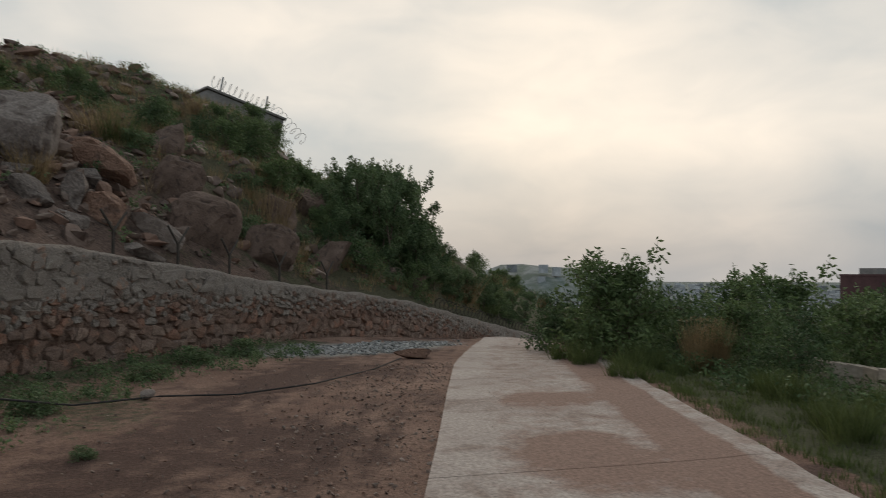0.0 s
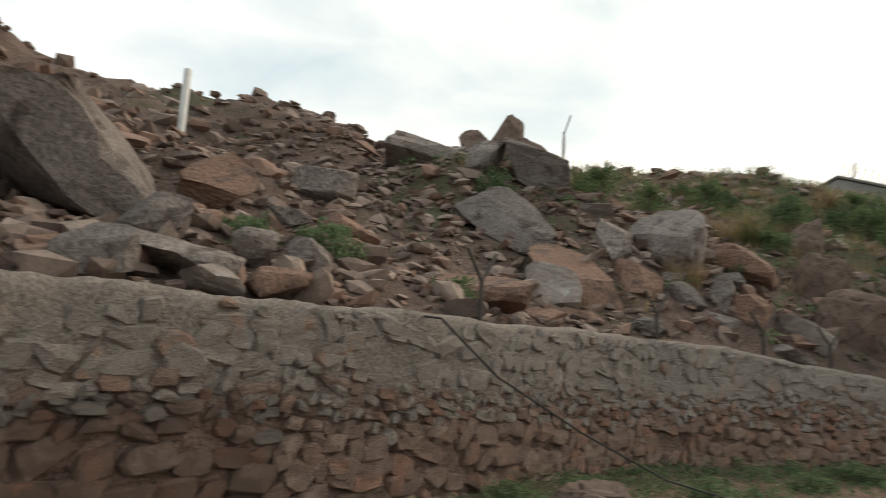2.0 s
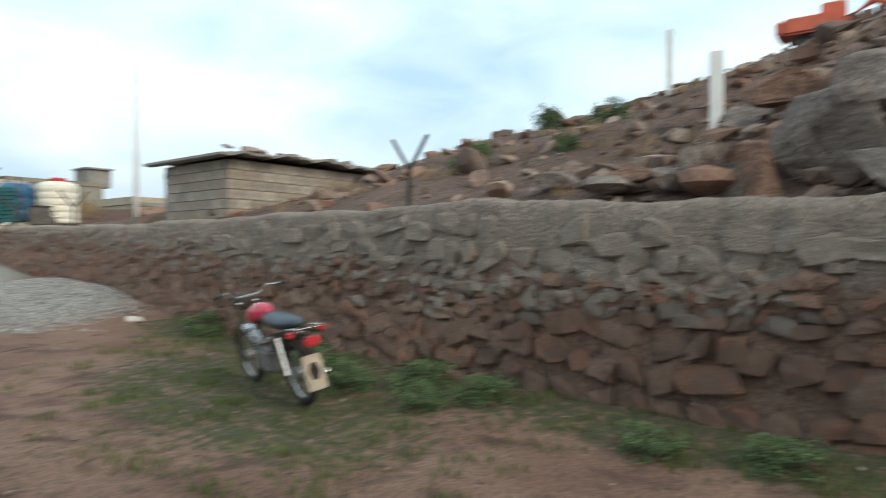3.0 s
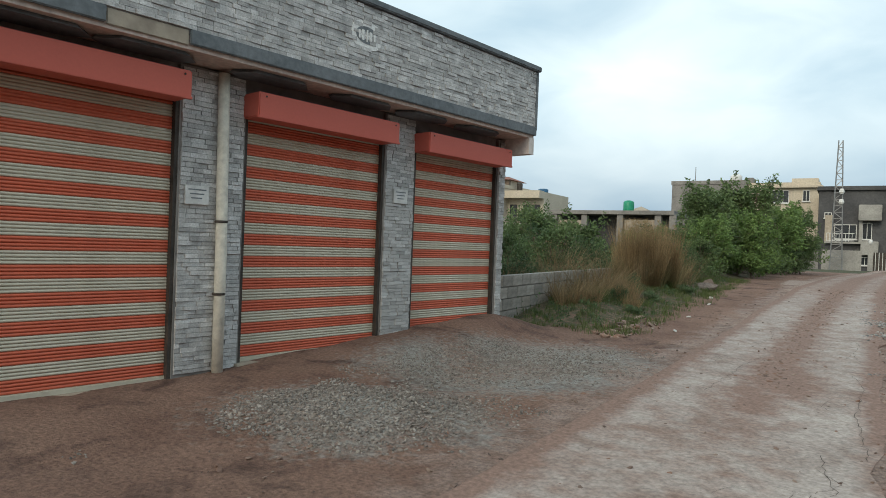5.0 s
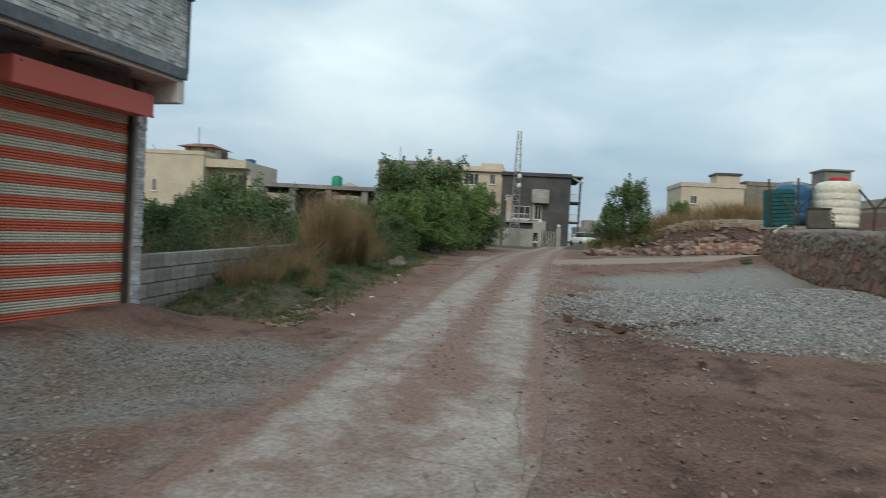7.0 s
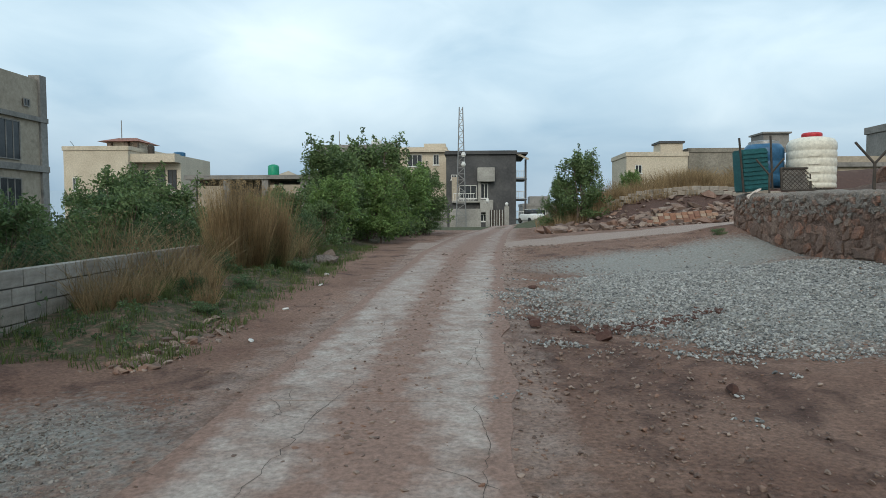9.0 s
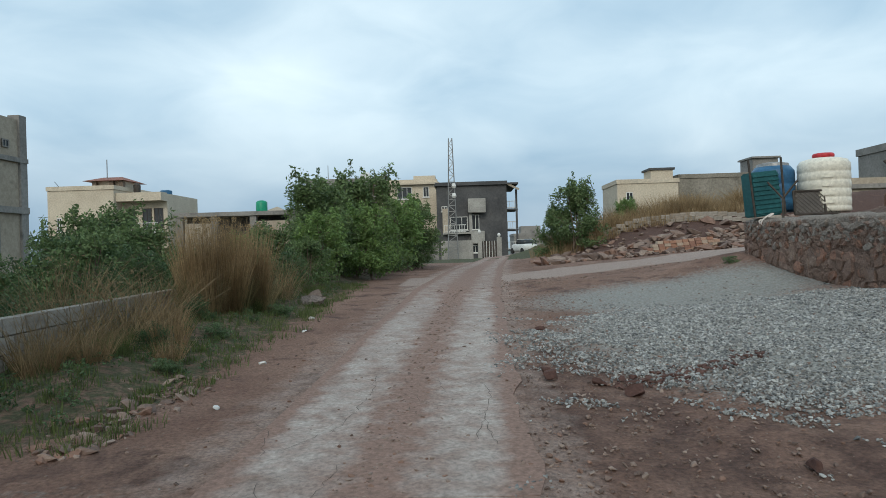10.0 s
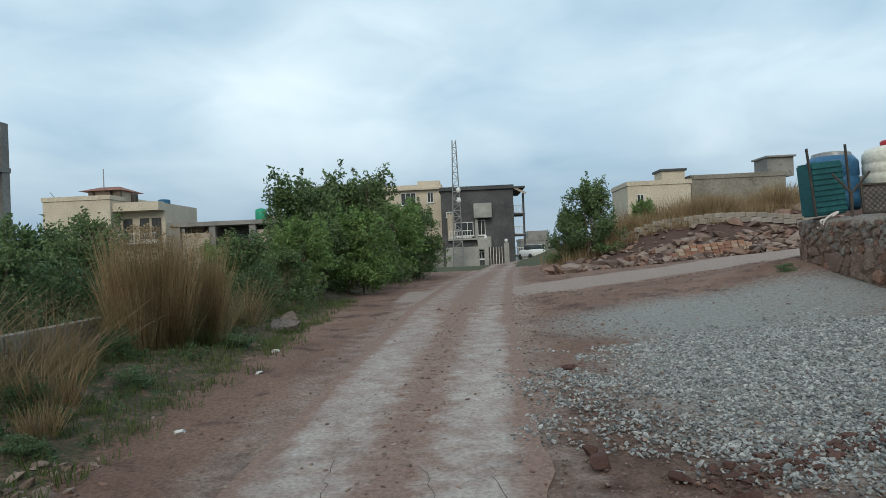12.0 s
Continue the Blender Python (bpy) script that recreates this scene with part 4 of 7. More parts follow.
boulder(9.0, 2.7, 2.5, 0.8, 0.7, 0.66, -92, 6, ROCK)
boulder(14.15, -20.46, 9.5, 0.75, 0.8, 1.3, -172, 14, ROCK_BROWN, label="pointed dark rock on the ridge", taper=0.62)
boulder(14.98, -19.9, 9.3, 1.0, 0.9, 0.9, -172, -10, ROCK_BROWN, label="rounded dark rock on the ridge", taper=0.4)
boulder(13.3, -20.82, 8.7, 1.8, 1.2, 0.75, -172, 27, ROCK_BROWN, label="long dark rock on the ridge", taper=0.2)
boulder(15.9, -18.5, 8.35, 1.5, 1.2, 0.75, -172, -6, ROCK)
# rock faces low on the south slope
rng = np.random.RandomState(77)
for k, (x, y) in enumerate(((2.6, -16.2), (1.3, -18.0), (-0.4, -20.2), (3.4, -17.4), (-1.6, -22.2), (1.2, -20.3), (-2.9, -24.2), (0.2, -22.4), (4.0, -19.6), (-4.0, -26.0))):
    boulder(x, y, float(hill_height(x, y)) + 0.1, rng.uniform(0.45, 0.8), rng.uniform(0.4, 0.6), rng.uniform(0.55, 0.95), -150 + rng.uniform(-25, 25), rng.uniform(8, 30), ROCK_BROWN, label="dark weathered rock face standing out of the slope")
# north slope
boulder(6.71, 2.85, 2.20, 0.34, 0.27, 0.21, -71, 10, ROCK)
boulder(6.64, 3.55, 2.09, 0.29, 0.24, 0.10, -71, 0, ROCK_RED)
boulder(6.86, 4.37, 2.16, 0.26, 0.21, 0.09, -71, 0, ROCK)
boulder(6.61, 3.06, 2.07, 0.22, 0.18, 0.12, -50, 15, ROCK)
boulder(6.54, 3.57, 2.02, 0.31, 0.25, 0.10, -50, 0, ROCK)
boulder(12.38, -13.15, 6.90, 0.90, 0.72, 0.45, -129, 10, ROCK)
boulder(7.68, -6.02, 2.84, 0.57, 0.45, 0.23, -161, 20, ROCK_RED)
boulder(6.75, -4.87, 2.48, 0.25, 0.20, 0.25, -161, 0, ROCK)


def scree(name, count, area, sizes, seed, on, material, label, category="stones", inside=None, flat=0.6, level=1):
    """Loose stones strewn over an area, sunk a little."""
    rng = np.random.RandomState(seed)
    shapes = [rock_shape(900 + k, level, 9, 0.0)[0] for k in range(6)]
    f0 = ICO[level][1]
    V, F, n = [], [], 0
    xy = rng.uniform((area[0], area[2]), (area[1], area[3]), (count * 6, 2))
    if inside is not None:
        xy = xy[rng.uniform(0, 1, len(xy)) < inside(xy[:, 0], xy[:, 1])]
    xy = xy[:count]
    zs = on(xy[:, 0], xy[:, 1])
    for (x, y), z in zip(xy, zs):
        s = sizes[0] * (sizes[1] / sizes[0]) ** (rng.uniform() ** 2)
        a, b = rng.uniform(0, 6.28), rng.normal(0, 0.25)
        v = shapes[rng.randint(6)] * (s, s * rng.uniform(0.6, 1), s * flat * rng.uniform(0.6, 1.1))
        v = v @ np.array([[math.cos(a), math.sin(a), 0], [-math.sin(a), math.cos(a), 0], [0, 0, 1]])
        v[:, 2] += v[:, 0] * b
        V.append(v + (x, y, z + s * 0.15)), F.append(f0 + n)
        n += len(v)
    return tagged(put(name, array_mesh(name, np.concatenate(V), np.concatenate(F), material)), label, category, kind="stuff")


uphill = lambda x, y: wall_near(x, y)[0] > 0.6
scree("scree_near", 7500, (3, 17, -20, 16), (0.05, 0.28), 3, hill_height, SCREE, "loose reddish stones strewn over the slope", inside=lambda x, y: np.where(uphill(x, y), (0.75 + 0.25 * smooth((y + 14) / 10)) * (1 - 0.88 * smooth((y - 2.5) / 2.5)), 0))
scree("slope_rocks", 1900, (-3, 20, -31, 14), (0.10, 0.36), 13, hill_height, SCREE, "angular rocks strewn over the slope", inside=lambda x, y: np.where(uphill(x, y), 1 - 0.88 * smooth((y - 1.5) / 2.5), 0), level=2, flat=0.75)
scree("scree_upper", 2200, (8, 42, -32, 24), (0.10, 0.5), 4, hill_height, SCREE, "loose reddish stones strewn over the upper slope", inside=lambda x, y: np.where(uphill(x, y) & (wall_near(x, y)[0] > 9), 1.0, 0))

# ---- gravel and small stones on the ground ----
ground_top = lambda x, y: ground_height(x, y) + 0.16 * spot(x, y, 4.3, 14.8, 2.05, 2.3, 15) + 0.05 * spot(x, y, -3.15, 5.7, 0.7, 0.7)
heap = lambda cx, cy, rx, ry, turn: (lambda x, y: np.clip(1.25 * spot(x, y, cx, cy, rx * 0.85, ry * 0.85, turn) - 0.38 + 0.45 * wave(x, y, 0.55) + 0.3 * wave(x, y, 0.2, 2), 0, 1))
scree("gravel_heap", 46000, (0.3, 7, 9.6, 19), (0.0105, 0.027), 5, ground_top, GRAVEL, "spread heap of grey crushed gravel beside the road", "gravel", inside=lambda x, y: heap(4.3, 14.8, 3.6, 3.5, 20)(x, y) * (wall_near(x, y)[0] < -0.05), flat=0.8)
scree("gravel_patch", 6500, (-4.8, -1.8, 3.9, 7.6), (0.007, 0.019), 6, ground_top, GRAVEL_DUSTY, "patch of grey gravel on the dirt before the shops", "gravel", inside=heap(-3.1, 5.8, 1.25, 0.95, 25), flat=0.8)
scree("gravel_fines", 6500, (-4.7, -1.7, 6.4, 11), (0.006, 0.017), 7, ground_top, GRAVEL_DUSTY, "thin spread of fine grey gravel before the shops", "gravel", inside=heap(-3.0, 8.4, 1.15, 1.75, -25), flat=0.8)
scree("gravel_far", 2500, (-4.5, 2, -18.5, -13), (0.02, 0.06), 8, ground_top, GRAVEL, "spread of pale gravel at the foot of the wall", "gravel", inside=heap(-1.2, -15.6, 2.6, 1.3, 35), flat=0.7)
scree("pebbles", 16000, (-3.2, 6, -12, 24), (0.006, 0.028), 9, ground_top, SCREE, "small stones and clods on the red dirt", inside=lambda x, y: np.where((wall_near(x, y)[0] < -0.1), 0.12 + 0.88 * smooth((np.abs(x - road_mid(y)) - 0.85) / 0.3) * smooth((2.2 - np.abs(x - road_mid(y) - 1.2)) / 1.5), 0), flat=0.7)
scree("track_clods", 1800, (-1.2, 0.6, 9, 22), (0.008, 0.03), 19, ground_top, SCREE, "clods of red soil between the wheel tracks", inside=lambda x, y: np.exp(-((x - road_mid(y) - 0.02) / 0.2) ** 2))
scree("road_furrow", 900, (-0.6, 8.6, 20.6, 27.6), (0.012, 0.06), 20, ground_top, SCREE, "furrow of dark clods across the track", inside=lambda x, y: np.exp(-((y - np.interp(x, [-0.6, 0.5, 4, 8.5], [21.3, 21.6, 23.4, 27.0])) / 0.13) ** 2))
scree("rubble", 800, (3.0, 15, 30.2, 37), (0.08, 0.4), 10, ground_height, SCREE, "rubble stones along the bank beside the side road", inside=lambda x, y: smooth((1.9 - np.abs(y - 32.0 - 0.14 * (x - 5))) / 1.0) + 0.22 * (y > 32))


def loose_stone(x, y, r, material, label, seed, tall=0.7, name="stone"):
    v, f = rock_shape(seed, 4, 8, 0.13, 0.6) if r > 0.5 else rock_shape(seed, 3, 10, 0.04)
    return tagged(put(name, array_mesh(name, v * (r, r * 0.8, r * tall), f, material), m=pose(x, y, float(ground_top(x, y)) + r * tall * 0.55, 0, 0, seed * 47)), label, "stone")


loose_stone(3.55, -6.15, 0.62, ROCK_BROWN, "large split brown boulder lying against the wall foot", 31, 0.45, "boulder")
loose_stone(4.2, -5.2, 0.3, ROCK_RED, "broken slab of rock at the wall foot", 32, 0.4)
loose_stone(2.3, -9.1, 0.12, ROCK_PALE, "whitish stone lying at the verge", 33)
for px, py, ps in ((1.6, 12.4, 0.1), (0.93, 13.05, 0.09), (0.9, 13.3, 0.07), (1.15, 15.85, 0.08), (1.35, 12.8, 0.07), (2.2, 10.6, 0.07)):
    loose_stone(px, py, ps, BRICK_STONE, "broken red brick stone beside the gravel", int(px * 90 + py), 0.65)
loose_stone(-2.85, 19.4, 0.3, ROCK, "grey rubble stone at the edge of the track", 41, 0.5)
loose_stone(-2.95, 19.9, 0.22, ROCK_PALE, "whitish rubble stone at the edge of the track", 42, 0.7)
for px, py, ps in ((-2.28, 14.1, 0.05), (-2.1, 12.2, 0.045), (-2.3, 16.2, 0.05), (-2.5, 17.5, 0.06)):
    loose_stone(px, py, ps, WHITE, "crumpled white litter on the verge", int(-px * 70 + py), 0.5, "litter")
loose_stone(5.55, 11.1, 0.18, WHITE, "white plastic bag lying at the foot of the wall", 51, 0.35, "plastic_bag")
loose_stone(-4.8, -12.0, 0.26, ROCK, "flat dark stone on the road's edge", 52, 0.3)
loose_stone(-1.9, -12.9, 0.42, ROCK_RED, "low mound of soil on the dirt", 53, 0.3, "soil_mound")
scree("soil_spill", 320, (1.5, 3.2, 12.6, 13.9), (0.012, 0.05), 55, ground_top, BRICK_STONE, "spill of dark red soil on the gravel", "soil", inside=lambda x, y: np.exp(-((y - 12.75 - 0.42 * (x - 1.5)) / 0.13) ** 2), flat=0.6)
scree("earth_clods", 260, (-3.3, -2.3, 10.9, 13.4), (0.015, 0.09), 54, ground_top, SCREE, "clods of reddish earth in the verge grass", "soil", inside=lambda x, y: np.exp(-((x + 2.75) / 0.25) ** 2), flat=0.6)

# ---- plants at their places ----
tree_a = woody("tree", 11, 3.7, 2.3, 12000, 0.07, LEAF, "bushy green tree with several thin stems beside the track", "tree", 7, low=0.04)
tree_b = woody("tree", 12, 3.5, 2.1, 11000, 0.07, LEAF_BRIGHT, "light green bushy tree beside the track", "tree", 7, low=0.04)
tree_c = woody("tree", 13, 4.4, 2.8, 10000, 0.075, LEAF_MID, "dark green tree growing on the rocky slope", "tree", 3)
bush_a = woody("bush", 14, 1.5, 1.5, 4200, 0.045, LEAF, "wild green bush in the rough field", "bush", 5, low=0.05)
bush_b = woody("bush", 15, 1.2, 1.3, 3600, 0.04, LEAF_DARK, "dark green wild bush in the rough field", "bush", 5, low=0.05)
bush_c = woody("bush", 16, 0.8, 1.05, 2200, 0.04, LEAF_MID, "low green shrub with small leaves", "bush", 5, low=0.05)
def reed_clump(seed, count, radius, label, lean=0.2):
    """Tall reed grass: stalks, a skirt of bent leaves and feathery heads."""
    rng = np.random.RandomState(seed)
    ob = thing("reed_clump", label, "grass")
    v, f = blades(rng, count, radius, 2.0, lean, 0.0055)
    put("stem_body", array_mesh("stem_body", v, f, STRAW), ob)["kind"] = "stuff"
    v, f = blades(rng, count // 2, radius * 1.15, 0.95, 0.5, 0.007)
    put("leaf_skirt", array_mesh("leaf_skirt", v, f, REEDLEAF), ob)["kind"] = "stuff"
    tops = [(radius * 0.9 * rng.normal(0, 0.5), radius * 0.9 * rng.normal(0, 0.5), rng.uniform(1.4, 2.0), 0.05) for _ in range(60)]
    v, f = leaf_cloud(rng, np.array(tops), count // 2, 0.022)
    put("plume", array_mesh("plume", v, f, STRAW), ob)["kind"] = "stuff"
    return ob


reed = reed_clump(21, 1000, 0.5, "tall dense clump of dry tan reed grass")
reed_thin = reed_clump(24, 240, 0.5, "thin clump of dry reed stalks", 0.55)
tuft = grass_clump("grass_tuft", 22, 260, 0.3, 0.75, STRAW, "tuft of dry tan grass", 0.5, 0.006)
tuft_green = grass_clump("grass_tuft", 23, 260, 0.28, 0.6, GRASS, "tuft of green grass", 0.5, 0.006)

for x, y, turn, s, src in ((-4.0, 24.8, 0, 0.8, tree_a), (-5.3, 23.0, 70, 0.42, tree_b), (-3.2, 28.5, 140, 0.98, tree_a), (-2.6, 32.5, 20, 0.98, tree_b), (-6.4, 26.0, 200, 0.45, tree_b),
                           (-2.4, 37.5, 250, 0.9, tree_a), (-4.6, 33.0, 300, 0.95, tree_a), (-3.6, 23.2, 33, 0.6, tree_b), (-2.9, 26, 99, 0.75, tree_b), (-1.9, 34.5, 10, 0.8, tree_a),
                           (5.3, 36.6, 160, 0.93, tree_a), (4.6, 38.2, 10, 0.7, tree_a), (-9.4, 21.5, 120, 0.42, tree_a), (-8.9, 18.6, 44, 0.34, tree_a), (8.6, 41, 10, 0.5, tree_b)):
    stand(src, x, y, turn, s, s * 0.9)
for x, y, turn, s, src in ((-4.4, 22.0, 0, 0.9, bush_a), (-3.5, 25.9, 60, 0.8, bush_a), (-2.9, 30.5, 10, 0.9, bush_b), (-2.4, 36, 90, 0.9, bush_a), (-3.7, 20.6, 33, 0.7, bush_b), (-6.3, 19.6, 0, 1.0, bush_a),
                           (-7.6, 15.4, 80, 1.1, bush_b), (-9.5, 17.4, 120, 1.3, bush_b), (-11, 14.8, 20, 1.2, bush_a), (-6.4, 14.6, 200, 0.8, bush_a), (-8.2, 21, 66, 1.2, bush_a), (-12.5, 20, 10, 1.5, bush_b),
                           (-6.1, 17.2, 150, 0.9, bush_a), (-15, 25, 0, 1.6, bush_b), (-11, 26, 70, 1.5, bush_b), (-19, 30, 30, 1.8, bush_b), (-14, 33, 99, 1.8, bush_a), (-9, 36, 12, 1.6, bush_b),
                           (-5.5, -11.8, 0, 1.1, bush_a), (-5.7, -12.1, 140, 1.3, bush_a), (-6.2, -12.8, 75, 1.3, bush_b), (-5.1, -13.4, 130, 1.0, bush_b), (-7.4, -10.6, 20, 0.9, bush_a), (-6.8, -8.6, 160, 0.75, bush_b), (-8.6, -8.9, 50, 1.0, bush_a),
                           (-9.4, -11.6, 210, 1.1, bush_b), (-10.6, -9.2, 95, 1.1, bush_b), (-11.8, -12.5, 10, 1.2, bush_a), (-8.0, -13.6, 300, 1.1, bush_b), (-12.8, -9.8, 170, 1.3, bush_b), (-7.9, -7.0, 66, 0.7, bush_a),
                           (-9.6, -7.2, 15, 0.95, bush_b), (-11.5, -7.6, 260, 1.1, bush_a), (-14, -14, 5, 1.5, bush_b), (-10, -16, 44, 1.4, bush_b), (-14.5, -7, 120, 1.3, bush_a), (-6.9, -15.8, 190, 1.1, bush_b), (-17, -11, 80, 1.6, bush_b),
                           (-13, -18, 70, 1.6, bush_a), (-16, -15, 20, 2.0, bush_b), (-19, -14, 200, 2.2, bush_a), (-22, -17, 60, 2.4, bush_b), (-17, -21, 140, 2.2, bush_a), (-24, -23, 10, 2.8, bush_b), (-13, -23, 90, 2.0, bush_b), (-28, -20, 250, 2.8, bush_a), (-20, -27, 300, 2.6, bush_b), (-26, -30, 33, 3.0, bush_b), (-32, -27, 180, 3.0, bush_a), (-18, -18, 0, 2.0, bush_b), (-9, -20, 300, 1.3, bush_b)):
    stand(src, x, y, turn, s)
for x, y, s in ((5.2, 6.2, 0.55), (5.45, 5.0, 0.5), (5.35, 4.2, 0.45), (5.0, 2.6, 0.4), (5.2, 1.8, 0.42), (5.5, 7.4, 0.5), (4.95, 5.6, 0.5), (4.9, 4.6, 0.42), (5.3, 6.7, 0.55), (5.9, 9.8, 0.6), (4.3, -7.0, 0.5), (3.3, -8.2, 0.55), (2.6, -10.8, 0.5), (2.2, -12.4, 0.6), (1.5, -14.0, 0.65), (4.6, -5.9, 0.4), (5.3, 0.7, 0.35),
                (2.2, -6.2, 0.2), (6.0, 21.3, 0.3), (-3.1, 13.4, 0.3), (-3.3, 15.3, 0.35), (-3.0, 17.6, 0.4)):
    stand(bush_c, x, y, x * 300, s, s * 0.75)
for x, y, turn, s, tall in ((-3.9, 17.0, 0, 0.85, 0.78), (-3.65, 17.6, 90, 0.75, 0.74), (-4.2, 17.3, 200, 0.75, 0.8), (-6.4, -10.2, 30, 0.6, 0.5)):
    stand(reed, x, y, turn, s, tall)
for x, y, turn, s, tall in ((-4.4, 13.5, 60, 0.8, 0.36), (-4.3, 14.6, 10, 0.9, 0.42), (-4.45, 15.6, 120, 0.8, 0.46), (-5.6, 12.9, 30, 0.8, 0.45), (-3.6, 19.2, 80, 0.7, 0.45), (-5.4, 15.2, 200, 0.9, 0.55), (-8, 12.6, 20, 1, 0.7)):
    stand(reed_thin, x, y, turn, s, tall)
for x, y, turn, s, src in ((-5.5, 13.8, 20, 0.62, bush_b), (-6.4, 12.4, 100, 0.7, bush_a), (-5.4, 16.4, 40, 0.7, bush_b), (-5.7, 18.2, 140, 0.85, bush_b), (-7.6, 13.2, 10, 0.9, bush_b), (-9.2, 13.6, 70, 1.0, bush_b), (-4.1, 18.6, 60, 0.5, bush_a), (-3.9, 16.2, 10, 0.3, bush_b), (-3.6, 14.2, 50, 0.26, bush_b), (-10.5, 12.4, 0, 1.0, bush_a), (-7.1, 18.3, 66, 1.1, bush_b), (-3.5, 21.8, 90, 0.7, bush_a)):
    stand(src, x, y, turn, s)
rng = np.random.RandomState(60)
for k in range(34):
    x, y = rng.uniform(5, 15), rng.uniform(37.5, 42)
    stand(tuft, x, y, rng.uniform(0, 360), rng.uniform(1.4, 2.2), rng.uniform(1.0, 1.8))
for k in range(16):
    stand((tuft, tuft_green)[k % 2], rng.uniform(-4.4, -3.2), rng.uniform(12.3, 21.5), rng.uniform(0, 360), rng.uniform(0.35, 0.75))
for k in range(24):
    stand(tuft_green, rng.uniform(-6.2, -4.4), rng.uniform(-13, -4), rng.uniform(0, 360), rng.uniform(0.5, 0.9))

# growth on the slope
for k in range(520):
    x, y = rng.uniform(-22, 16), rng.uniform(-62, -9)
    d = float(wall_near(x, y)[0])
    if (y < -27 and x > -1.5) or d < 0.7 or d > 7 + 14 * float(smooth((-24 - y) / 8)):
        continue
    south = float(smooth((-12 - y) / 9))
    if -17.5 < y < -9 and rng.uniform() < 0.7:
        continue
    pick = rng.uniform()
    if x > 7 and y < -17 and rng.uniform() < 0.7:
        continue
    if pick < 0.16 * south and y < -25 and d < 5:
        stand(tree_c, x, y, rng.uniform(0, 360), rng.uniform(0.3, 0.5), on=hill_at, sink=0.15)
    elif pick < 0.25 + 0.4 * south:
        stand((bush_a, bush_b, bush_c)[rng.randint(3)], x, y, rng.uniform(0, 360), rng.uniform(0.5, 1.0) * (0.6 + 0.5 * south), on=hill_at, sink=0.1)
    elif pick < 0.45 + 0.5 * south:
        stand((tuft, tuft_green)[rng.randint(2)], x, y, rng.uniform(0, 360), rng.uniform(1.0, 2.0), on=hill_at)
for x, y, s in ((-3.4, -27.5, 0.8), (-2.4, -25.6, 0.78), (-4.4, -29.0, 0.82), (-1.2, -27, 0.42), (-6.6, -33, 0.3), (-2.4, -30, 0.58), (-1.6, -34, 0.5), (-3.2, -33, 0.75), (-6.5, -28.6, 0.4), (-8.6, -31.5, 0.4), (-10, -33.6, 0.4), (-12.4, -36, 0.36), (-15, -39, 0.25), (-4.2, -26, 0.6), (-1.5, -24.2, 0.6), (-0.5, -22.6, 0.42), (-2.8, -24.5, 0.72), (-5.2, -27.2, 0.5), (-7.4, -30, 0.4), (-11.2, -35, 0.38), (-17.5, -42.5, 0.3)):
    stand(tree_c, x, y, x * 77, s, on=hill_at, sink=0.2)
for x, y, s, src in ((7.6, -4.6, 0.6, bush_c), (7.1, -5.4, 0.7, bush_c), (9.4, -12.6, 0.7, bush_b), (8.0, -15.4, 0.7, bush_a), (6.6, -17.4, 0.8, bush_c), (4.4, -18.2, 0.8, bush_c), (9.2, 5.6, 0.3, bush_b), (9.0, 7.0, 0.3, bush_a), (11.4, 5.9, 0.5, bush_b), (8.8, 7.2, 0.4, bush_c), (12.8, 8.0, 0.5, bush_b), (6.3, -7.0, 0.5, bush_c), (11.5, -16.8, 0.9, bush_b), (20, -3, 0.5, bush_b), (26, -6, 0.7, bush_b)):
    stand(src, x, y, x * 90, s, on=hill_at, sink=0.1)

for k in range(230):
    x, y = rng.uniform(-4, 9), rng.uniform(-31, -17.3)
    d = float(wall_near(x, y)[0])
    if 0.8 < d < 11 and not (y < -27 and d > 8) and not (x > 3 and k % 3):
        stand((bush_a, bush_b, tuft, tuft, bush_c, tuft)[rng.randint(6)], x, y, rng.uniform(0, 360), rng.uniform(0.4, 0.85), on=hill_at, sink=0.1)

spots = lambda n, x0, x1, y0, y1, test: [(x, y) for x, y in rng.uniform((x0, y0), (x1, y1), (n, 2)) if test(x, y)]
scatter("verge_grass", spots(650, -4.6, -2.2, 10.9, 24, lambda x, y: x < -2.3 - 0.4 * rng.uniform()), 26, 0.13, 0.13, GRASS, "short green grass along the verge", 71, width=0.005)
scatter("wall_foot_grass", spots(1500, 2.5, 6, -3, 10, lambda x, y: rng.uniform() < float(grass_mask(x, y)) * 0.75), 22, 0.12, 0.10, GRASS, "short green grass at the foot of the wall", 72, width=0.005)
scatter("wall_foot_weeds", spots(1000, 0, 6, -16, -3, lambda x, y: -2.2 < wall_near(x, y)[0] < -0.1 and rng.uniform() < 0.75), 60, 0.2, 0.19, LEAF_MID, "leafy weeds growing along the foot of the wall", 73, leaf=0.022)
scatter("verge_weeds", spots(150, -4.5, -2.5, 11.2, 22, lambda x, y: x < -2.6 - 0.5 * rng.uniform()), 46, 0.16, 0.16, LEAF_DARK, "low leafy weeds along the verge", 81, leaf=0.02)
scatter("road_verge_grass", [(float(road_mid(y)) - 2.05 - u * u * 1.6, y) for u, y in rng.uniform((0.1, -15), (1, -2), (420, 2))], 24, 0.13, 0.12, GRASS, "short grass along the road's concrete edge", 83, width=0.005)
scatter("field_weeds", spots(900, -13, -4.7, 11.4, 24, lambda x, y: True), 70, 0.3, 0.5, LEAF_MID, "leafy weeds covering the rough field", 74, leaf=0.03)
